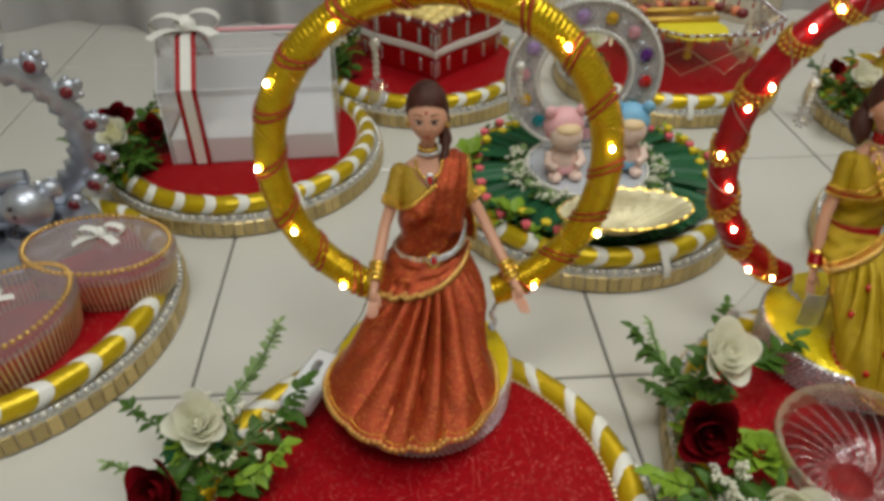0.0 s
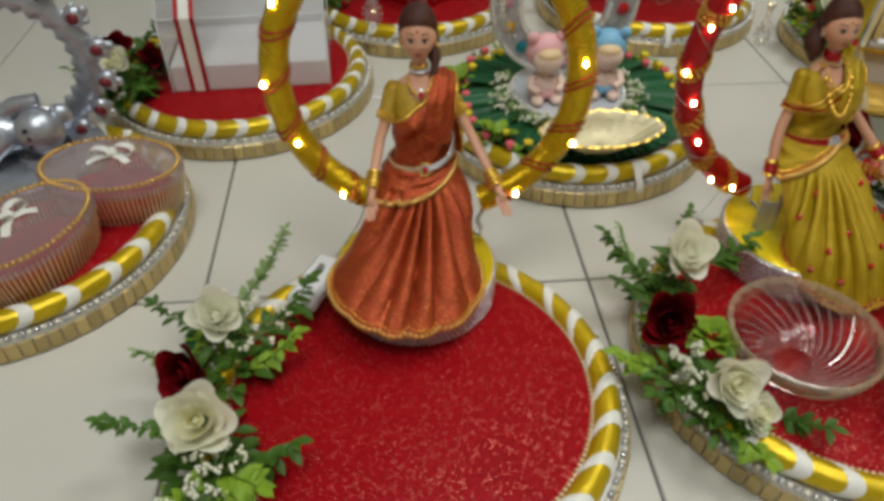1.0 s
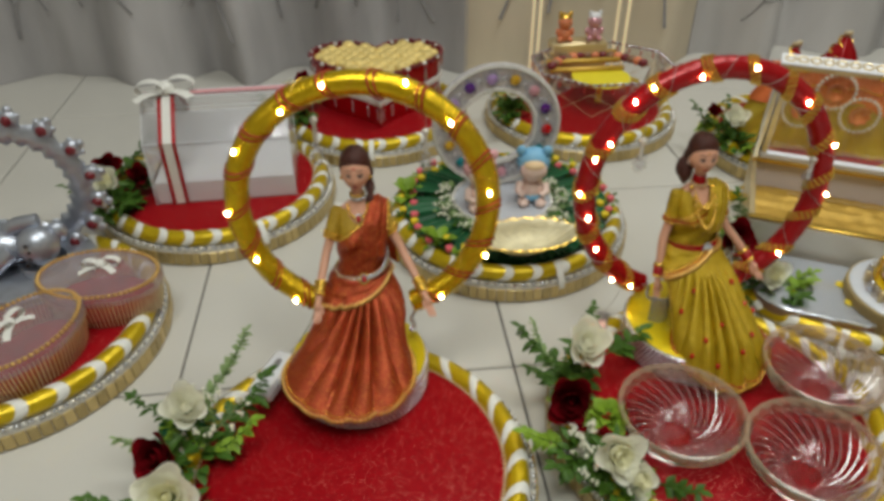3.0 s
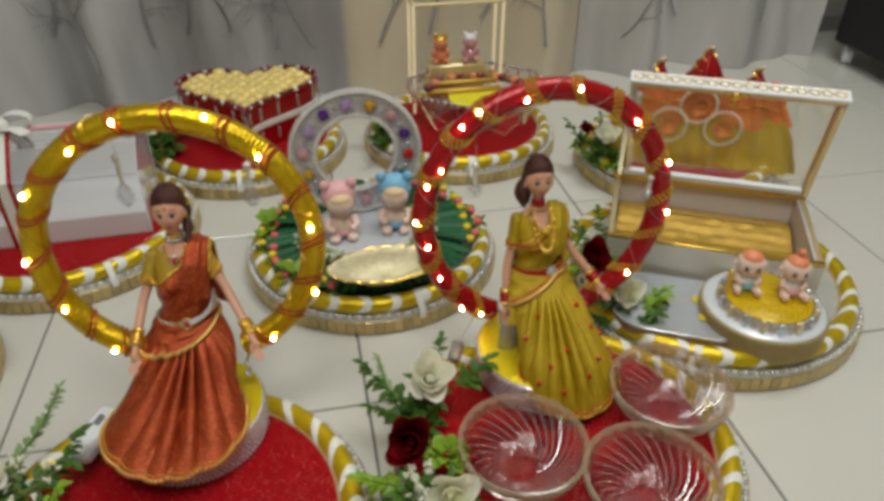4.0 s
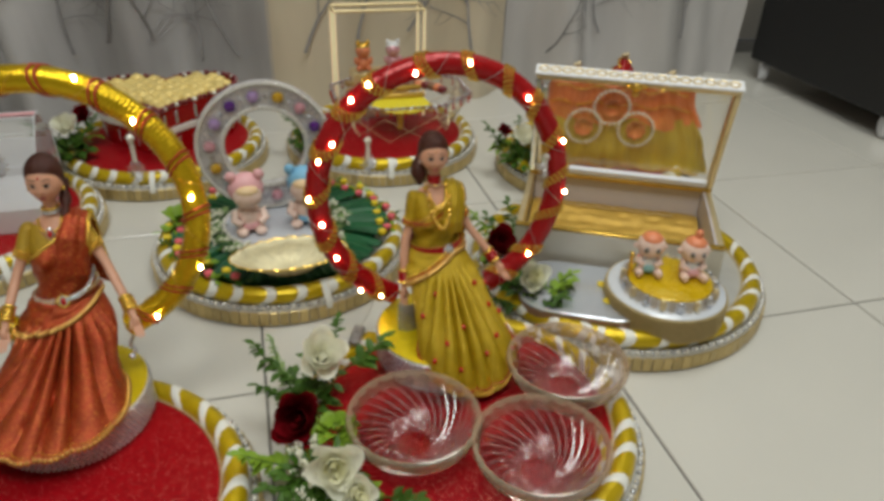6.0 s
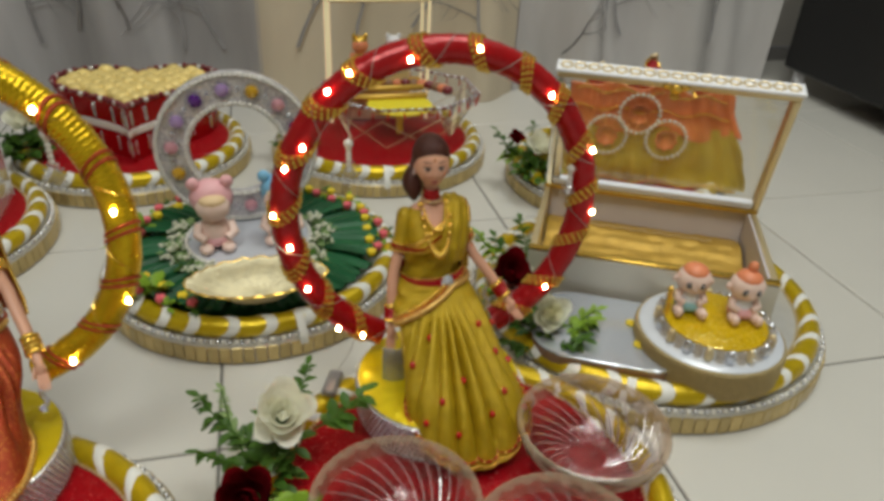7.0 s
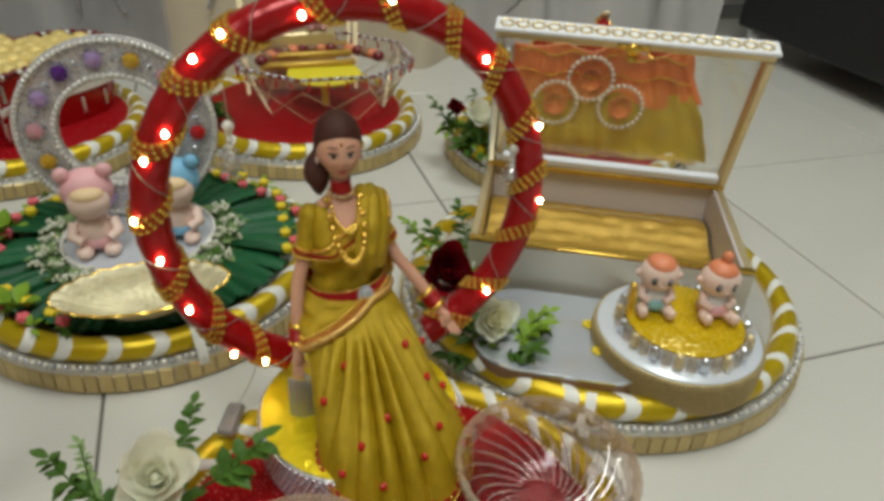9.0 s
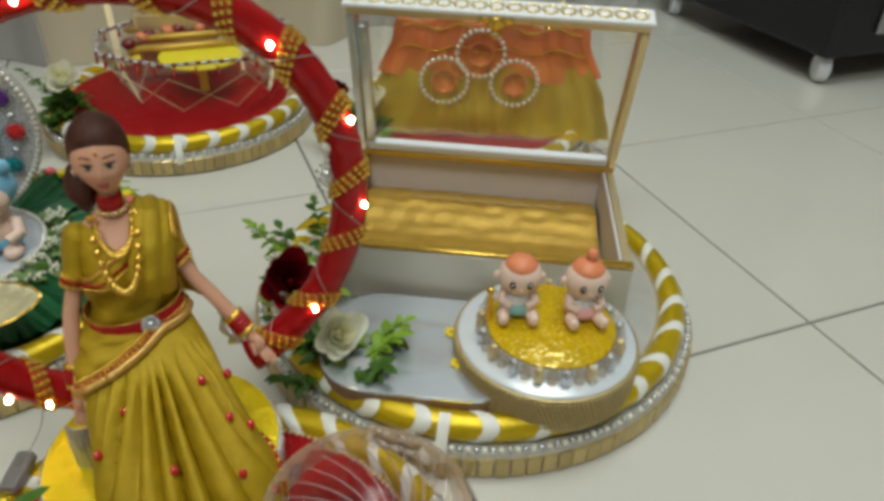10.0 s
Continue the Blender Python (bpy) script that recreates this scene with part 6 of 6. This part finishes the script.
s.lathe([(0.006, 0.0), (0.006, 0.048)], 12)
part("yellow_disc", s, fill, "bright yellow round card on a stem")
for k in range(3):
    s = Shape(GOLD_SATIN)
    s.box((-0.02, 0.030 + 0.028 * k, 0.056 + 0.006 * k), (0.15, 0.012, 0.010), bevel=0.003)
    part("gold_bar", s, fill, "gold foil bar")
for k in range(16):
    a = 0.35 + 2.4 * k / 15
    s = Shape((DARK_RED, ORANGE_CLAY, BROWN_EDGE)[k % 3])
    s.ball((0, 0, 0), (0.0105, 0.0095, 0.0085), 10, 7)
    part("sweet", s, fill, "", pose(0.098 * math.cos(a), 0.098 * 0.86 * math.sin(a), 0.064))

cage = thing("gold_frame_stand", pose(0.632, 1.435, TOP), "thin warm-lit gold cuboid frame standing behind the bowl", "display frame")
for sx in (-0.088, 0.088):
    for sy in (-0.028, 0.028):
        s = Shape(FRAME_GLOW)
        s.tube([(sx, sy, 0.0), (sx, sy, 0.214)], 0.0032, 8)
        part("post", s, cage, "gold tube post")
for a, b2 in (((-0.088, -0.028), (0.088, -0.028)), ((-0.088, 0.028), (0.088, 0.028)), ((-0.088, -0.028), (-0.088, 0.028)), ((0.088, -0.028), (0.088, 0.028))):
    s = Shape(PALE_GOLD)
    s.tube([(*a, 0.214), (*b2, 0.214)], 0.0036, 8)
    part("rail", s, cage, "gold tube rail")
s = Shape(PALE_GOLD)
s.box((0, -0.004, 0.0475), (0.115, 0.042, 0.095), bevel=0.004)
part("plinth", s, cage, "gold plinth")


def toy_bear(x, y, z, body, cap, label):
    s = Shape(body, cap, EYE)
    s.ball((0, 0, 0.014), (0.014, 0.013, 0.015), 14, 10, 0)
    s.ball((0, -0.002, 0.038), (0.0145, 0.0135, 0.0135), 14, 10, 0)
    s.ball((0, 0.001, 0.046), (0.0135, 0.013, 0.009), 14, 8, 1)
    for sg in (-1, 1):
        s.ball((sg * 0.010, 0, 0.054), (0.0045, 0.004, 0.0055), 10, 7, 1)
        s.ball((sg * 0.010, -0.010, 0.006), (0.0058, 0.007, 0.005), 10, 7, 0)
        s.ball((sg * 0.005, -0.0145, 0.040), 0.0013, 6, 4, 2)
        s.ball((sg * 0.014, -0.005, 0.020), (0.005, 0.006, 0.008), 10, 7, 0)
    return tagged(part("toy_bear", s, m=pose(x, y, z)), label, "figurine", "toy bears in the frame")


toy_bear(0.600, 1.425, TOP + 0.0955, ORANGE_CLAY, GOLD, "small brown and gold toy bear on the plinth")
toy_bear(0.660, 1.425, TOP + 0.0955, ROSE_GEM, WHITE_CARD, "small pink and white toy bear on the plinth")

# ---- folded fabric on the far tray ----
cloth = thing("folded_fabric", pose(0.990, 1.082, TOP, 0, 0, -22), "orange and olive tissue fabric folded into a fan", "fabric")
for slot, (mat, z0, z1, lab) in enumerate(((OLIVE_SILK, 0.0, 0.088, "olive gold pleated tissue"), (ORANGE_SILK, 0.080, 0.146, "orange pleated tissue"))):
    s = Shape(mat)
    rows = []
    for j in range(9):
        z = z0 + (z1 - z0) * j / 8
        half = 0.166 - 0.050 * (z / 0.16) + 0.008 * noise.noise((z * 30, slot * 3.0, 5.0))
        rows.append([(half * u, -0.004 + 0.0028 * math.sin(u * 31 + 2 * math.sin(u * 5 + z * 20)) * (0.5 + 0.5 * (1 - z / 0.2)) + 0.009 * noise.noise((u * 3.2, z * 22, 2.0 + slot)) + 0.16 * z + (-0.0025 if slot else 0) , z + (0.006 * math.sin(u * 9) + 0.012 * noise.noise((u * 2.5, 7.0, slot))) * (j / 8 if slot == 0 else 0.8)) for u in [i / 60 - 1 for i in range(121)]])
    front = rows
    s.sheet(front)
    s.sheet([[(x, y + 0.010, z) for x, y, z in reversed(r)] for r in rows])
    s.sheet([rows[-1], [(x, y + 0.010, z) for x, y, z in rows[-1]]])
    part("pleats", s, cloth, lab)
s = Shape(GOLD)
for z, w in ((0.138, 0.112), (0.112, 0.120), (0.004, 0.150)):
    s.tube([(w * (i / 20 - 1), -0.010 + 0.16 * z, z + 0.004 * math.sin(i * 0.6)) for i in range(41)], 0.0016, 5)
part("gold_piping", s, cloth, "thin gold piping")
for k, (px, pz) in enumerate(((-0.058, 0.073), (0.032, 0.073), (-0.013, 0.108))):
    s = Shape(PEARL)
    for i in range(24):
        a = 2 * math.pi * i / 24
        s.ball((0.030 * math.cos(a), 0, 0.030 * math.sin(a)), 0.0034, 7, 5)
    ringp = part("pearl_ring", s, cloth, "ring of white pearls", Matrix.Translation((px, -0.013 + 0.16 * pz, pz)))
    s = Shape(ORANGE_SILK)
    for j in range(9):
        petal(s, 0, 0.008, 0.019, 0.5, (0, 0, 0), j * 0.7, 1.1, 0.2)
    part("tissue_flower", s, ringp, "orange tissue flower", pose(0, 0.004, 0, 90))
for k, (px, py, h, r) in enumerate(((1.072, 1.235, 0.155, 0.036), (0.957, 1.200, 0.153, 0.028), (1.122, 1.150, 0.143, 0.028))):
    c = thing("fabric_cone", pose(px, py, TOP, 0, 0, 20 * k), "red velvet cone with gold bands and bead tip", "cone", "red fabric cones")
    s = Shape(RED_SATIN)
    rows = [[(r * q * math.cos(a) * (1 + 0.05 * math.sin(8 * a)), r * q * math.sin(a) * (1 + 0.05 * math.sin(8 * a)), z * h) for a in [2 * math.pi * i / 48 for i in range(48)]] for q, z in ((1.1, 0), (1.05, 0.3), (1.0, 0.6), (0.55, 0.82), (0.12, 0.97))]
    s.sheet(rows, 0, round_u=True)
    part("cone", s, c)
    for j, q in enumerate((0.62, 0.78, 0.90)):
        w = r * (1.02 - (q - 0.6) * 2.3)
        s = Shape(GOLD)
        s.tube([(w * math.cos(a), w * math.sin(a), h * q + 0.008 * math.sin(a)) for a in [2 * math.pi * i / 24 for i in range(24)]], 0.0022, 6, closed=True)
        part("gold_band", s, c)
    s = Shape(PALE_GOLD)
    for j in range(6):
        s.ball((0.004 * math.cos(j), 0.004 * math.sin(j), h * 0.97 + 0.0015 * j), 0.0042, 8, 6)
    part("tip_beads", s, c, "gold bead tip")

# ---- gold jewellery box with glass lid ----
YAW = math.degrees(math.atan2(-0.126, 0.248))
box = thing("jewellery_box", pose(0.916, 0.925, 0.0375, 0, 0, YAW), "open gold jewellery box with glass lid and gold lining", "jewellery box")
BW, BD, BH, BT = 0.272, 0.198, 0.058, 0.008
for name, c, dim, mat, lab in (("back_panel", (0, -BT / 2, BH / 2), (BW, BT, BH), PALE_GOLD, ""), ("front_panel", (0, -BD + BT / 2, BH / 2 - 0.001), (BW, BT, BH - 0.002), BRUSHED, "brushed champagne front panel"),
                          ("side_panel", (-BW / 2 + BT / 2, -BD / 2, BH / 2), (BT, BD - 2 * BT - 0.001, BH), PALE_GOLD, ""), ("side_panel", (BW / 2 - BT / 2, -BD / 2, BH / 2), (BT, BD - 2 * BT - 0.001, BH), PALE_GOLD, ""),
                          ("bottom", (0, -BD / 2, 0.003), (BW - 2 * BT - 0.001, BD - 2 * BT - 0.001, 0.005), PALE_GOLD, "")):
    s = Shape(mat)
    s.box(c, dim, bevel=0.0012)
    part(name, s, box, lab)
s = Shape(GOLD)
for y in (-BD + BT / 2,):
    s.box((0, y, BH + 0.001), (BW, BT + 0.001, 0.003), bevel=0.001)
part("gold_edge", s, box, "bright gold edge")
s = Shape(LILAC_CARD)
s.box((0, -BT - 0.002, BH / 2 + 0.004), (BW - 2 * BT - 0.002, 0.003, BH - 0.008), bevel=0.0005)
part("back_lining", s, box, "pale lilac lining")
s = Shape(LILAC_CARD)
s.box((BW / 2 - BT - 0.002, -BD / 2, BH / 2 + 0.004), (0.003, BD - 2 * BT - 0.008, BH - 0.008), bevel=0.0005)
part("side_lining", s, box, "pale lilac lining")
s = Shape(GOLD_SATIN)
rows = []
for j in range(41):
    v = j / 40
    y = -BT - 0.004 - (BD - 2 * BT - 0.008) * v
    z = 0.010 + 0.013 * (0.5 + 0.5 * math.cos((v - 0.22) * 6.283 * 1.6)) * (1 - 0.3 * v) + 0.0006 * math.sin(v * 60)
    rows.append([(-BW / 2 + BT + 0.003 + (BW - 2 * BT - 0.010) * i / 40, y, z + 0.0015 * math.sin(i * 0.9 + j * 0.3) * noise.noise((i * 0.21, j * 0.3, 1.0)) * 2) for i in range(41)])
s.sheet(rows)
part("satin_lining", s, box, "folded gold satin lining")
s = Shape(PALE_GOLD)
for i in range(46):
    s.ball((-0.075 + 0.0035 * i, -0.050, 0.025 + 0.001 * math.sin(i)), 0.0018, 6, 4)
part("bead_string", s, box, "row of gold beads on the satin")
# the lid, hinged at the back and leaning a little forward
LW, LH, LT, LD = BW, 0.179, 0.008, 0.020
LID = pose(0, -0.003, BH + 0.003, 16)
for name, c, dim, mat, lab in (("lid_rail", (0, -LD / 2, LH - LT / 2), (LW, LD, LT), PALE_GOLD, ""), ("lid_rail", (0, -LD / 2, LT / 2), (LW, LD, LT), GOLD_SATIN, ""),
                          ("lid_stile", (-LW / 2 + LT / 2, -LD / 2, LH / 2), (LT, LD, LH - 2 * LT), SILVER, "silver-faced stile"), ("lid_stile", (LW / 2 - LT / 2, -LD / 2, LH / 2), (LT, LD, LH - 2 * LT), PALE_GOLD, ""),
                          ("silver_bead", (0, -0.014, LT + 0.0055), (LW - 2 * LT - 0.002, 0.010, 0.010), PLASTIC_WHITE, "pale silvery glazing bead"), ("silver_bead", (-LW / 2 + LT + 0.0055, -0.014, LH / 2), (0.010, 0.010, LH - 2 * LT - 0.024), SILVER, "pale silvery glazing bead")):
    s = Shape(mat)
    s.box(c, dim, bevel=0.0015)
    part(name, s, box, lab, LID)
s = Shape(PANE)
s.box((0, -0.004, LH / 2), (LW - 2 * LT, 0.0022, LH - 2 * LT), bevel=0)
pane = part("lid_pane", s, box, "clear glass pane", LID, smooth=False)
pane.visible_shadow = False
s = Shape(WHITE_CARD)
s.box((0, -LD / 2 - 0.001, LH + 0.002), (LW + 0.004, LD + 0.004, 0.004), bevel=0.001)
part("lid_edge", s, box, "carved cream edge strip", LID)
for i in range(17):
    s = Shape(PALE_GOLD)
    rows = []
    for r, z in ((0.0046, 0.0), (0.0050, 0.0012), (0.0062, 0.0016), (0.0072, 0.0010), (0.0074, 0.0)):
        rows.append([(r * (1 + 0.10 * math.sin(8 * a)) * math.cos(a), r * (1 + 0.10 * math.sin(8 * a)) * math.sin(a), z) for a in [2 * math.pi * k / 32 for k in range(32)]])
    s.sheet(rows, 0, round_u=True)
    part("carved_rosette", s, box, "", LID @ Matrix.Translation((-0.126 + 0.0157 * i, -LD / 2 - 0.001, LH + 0.0042)))
s = Shape(GOLD)
s.ball((0, -LD - 0.002, LH - 0.006), (0.008, 0.005, 0.007), 12, 8)
for sg in (-1, 1):
    s.ball((sg * 0.010, -LD - 0.001, LH - 0.004), (0.006, 0.003, 0.004), 10, 6)
s.lathe([(0.0045, 0), (0.006, 0.002), (0.0045, 0.004)], 16, 0, (0, -LD - 0.003, LH - 0.018))
part("latch", s, box, "gold ornamental latch", LID)
for x in (-0.09, 0.09, 0.0):
    s = Shape(GOLD)
    s.tube([(x - 0.012, -0.001, BH + 0.003), (x + 0.012, -0.001, BH + 0.003)], 0.003, 8)
    part("hinge", s, box)

plate = thing("mirror_sheet", pose(0.762, 0.702, 0.0375, 0, 0, YAW), "rounded mirror sheet on a brown board", "mirror")
s = Shape(BROWN_EDGE)
def rounded(hx, hy, r, n=8):
    pts = []
    for cx, cy, a0 in ((hx - r, hy - r, 0), (-hx + r, hy - r, 90), (-hx + r, -hy + r, 180), (hx - r, -hy + r, 270)):
        pts += [(cx + r * math.cos(radians(a0 + 90 * k / n)), cy + r * math.sin(radians(a0 + 90 * k / n))) for k in range(n + 1)]
    return pts
ol = rounded(0.082, 0.060, 0.045)
s.sheet([[(x * q, y * q, z) for x, y in ol] for q, z in ((0.985, 0), (1.0, 0.001), (1.0, 0.0135))], 0, round_u=True)
part("board", s, plate, "brown board edge")
s = Shape(MIRROR)
s.sheet([[(x * q, y * q, z) for x, y in ol] for q, z in ((1.006, 0.0130), (1.006, 0.0155), (0.99, 0.0160))], 0, round_u=True)
s.add([(x * 0.99, y * 0.99, 0.0160) for x, y in ol], [tuple(range(len(ol)))])
part("mirror", s, plate, "silver mirror surface")
for k, (px, py) in enumerate(((0.022, 0.014), (0.030, -0.022))):
    f = thing("gold_flower_stud", pose(0.762 + px * math.cos(radians(YAW)) - py * math.sin(radians(YAW)), 0.702 + px * math.sin(radians(YAW)) + py * math.cos(radians(YAW)), 0.0536), "tiny gold flower stud lying on the mirror", "stud", "gold flower studs")
    s = Shape(YELLOW_BUD)
    for j in range(6):
        s.ball((0.004 * math.cos(j * 1.047), 0.004 * math.sin(j * 1.047), 0.0016), (0.0026, 0.0026, 0.0016), 8, 5)
    s.ball((0, 0, 0.0028), 0.002, 8, 5)
    part("petals", s, f)

drum = thing("round_pedestal", pose(0.853, 0.663, 0.0375), "low round pedestal with corded gold side and pale top", "pedestal")
s = Shape(CORDED_GOLD)
s.lathe([(0, 0), (0.0745, 0)] + [(0.0725, 0.001), (0.0725, 0.0295)] + [(0.074, 0.0305), (0.071, 0.031), (0, 0.031)], 80)
for row in range(7):
    for i in range(130):
        a = 2 * math.pi * (i + 0.5 * (row % 2)) / 130
        s.ball((0.0735 * math.cos(a), 0.0735 * math.sin(a), 0.0027 + 0.0041 * row), (0.0019, 0.0019, 0.0018), 6, 4)
part("corded_side", s, drum, "gold corded side")
s = Shape(PEARL_CARD)
s.lathe([(0, 0.0335), (0.069, 0.0335), (0.0715, 0.032), (0.0715, 0.0302)], 80)
part("white_top", s, drum, "glossy pale top")
cry = thing("crystal_drum", pose(0.853, 0.659, 0.0712), "crystal-sided drum with yellow glitter top", "display drum")
s = Shape(WHITE_CARD)
s.lathe([(0.0, 0), (0.051, 0), (0.051, 0.0105), (0.0, 0.0105)], 40)
part("core", s, cry)
for i in range(34):
    a = 2 * math.pi * i / 34
    s = Shape((SILVER, CRYSTAL_RIM, PALE_GOLD, CRYSTAL_RIM)[i % 4])
    s.lathe([(0, 0), (0.0042, 0.002), (0.0046, 0.010), (0.003, 0.0140), (0, 0.0152)], 6)
    part("crystal", s, cry, "", pose(0.0555 * math.cos(a), 0.0555 * math.sin(a), 0), smooth=False)
s = Shape(glitter("yellow_glitter", (0.42, 0.26, 0.003), (0.72, 0.48, 0.01), (0.95, 0.8, 0.3), 800))
s.lathe([(0, 0.0135), (0.0495, 0.0135), (0.0510, 0.0125), (0.0510, 0.0108)], 60)
part("glitter_top", s, cry, "yellow glitter top")
s = Shape(PEARL)
for k in range(9):
    s.ball((0.006 + 0.0012 * k * (1 if k % 2 else -1) * 0.3, -0.0565 - 0.0006 * k, 0.014 - 0.0034 * k), 0.0023, 7, 5)
s.ball((0.006, -0.0635, -0.018), (0.005, 0.003, 0.006), 10, 7)
part("bead_tassel", s, cry, "hanging pearl tassel")

for a in (2.75, 0.35):
    s = Shape(GOLD)
    s.tube([(0.050 * math.cos(a), 0.050 * math.sin(a), 0.0135), (0.050 * math.cos(a), 0.050 * math.sin(a), 0.040)], [0.0028, 0.0022], 8)
    s.ball((0.050 * math.cos(a), 0.050 * math.sin(a), 0.042), 0.0036, 8, 6)
    part("gold_post", s, cry, "small gold post")


def sitting_baby(x, y, z, yaw, hair, pants, tuft, label):
    """A seated clay baby with a tuft of hair, one mesh."""
    s = Shape(FLESH_CLAY, hair, pants, EYE, WHITE_CARD)
    s.ball((0, 0, 0.0115), (0.0108, 0.0098, 0.0125), 16, 10, 4)
    s.ball((0, -0.0015, 0.0068), (0.0128, 0.0118, 0.0075), 16, 10, 2)
    s.ball((0, -0.001, 0.0330), (0.0158, 0.0140, 0.0145), 24, 16, 0)
    s.ball((0, -0.0008, 0.0405), (0.0122, 0.0120, 0.0083), 20, 12, 1)
    if tuft:
        s.ball((0.002, 0.001, 0.0515), (0.0046, 0.0046, 0.0056), 10, 7, 1)
    for sg in (-1, 1):
        s.ball((sg * 0.0156, 0, 0.0315), (0.003, 0.0026, 0.0036), 9, 6, 0)
        s.tube([(sg * 0.006, -0.004, 0.0048), (sg * 0.0105, -0.0115, 0.0046), (sg * 0.0105, -0.0185, 0.0050)], [0.0052, 0.0048, 0.0040], 10, 0)
        s.ball((sg * 0.0108, -0.0195, 0.0065), (0.0040, 0.0034, 0.0052), 10, 7, 0)
        s.tube([(sg * 0.0095, 0.0, 0.0195), (sg * 0.0120, -0.007, 0.0140), (sg * 0.0055, -0.0110, 0.0120)], [0.0038, 0.0036, 0.0032], 10, 0)
        s.ball((sg * 0.0058, -0.0136, 0.0325), (0.0027, 0.0014, 0.0033), 9, 7, 3)
        s.ball((sg * 0.0062, -0.0150, 0.0338), 0.0008, 6, 4, 4)
    s.ball((0, -0.0148, 0.0290), (0.0014, 0.0012, 0.0010), 8, 5, 0)
    return tagged(part("sitting_baby", s, m=pose(x, y, z, 0, 0, yaw) @ Matrix.Scale(1.10, 4)), label, "figurine", "seated baby figurines")


sitting_baby(0.833, 0.682, 0.0848, -22, ORANGE_CLAY, TEAL_CLAY, False, "seated clay baby in teal pants with orange hair")
sitting_baby(0.880, 0.661, 0.0848, -14, ORANGE_CLAY, PINK_CLAY, True, "seated clay baby in pink pants with hair tuft")
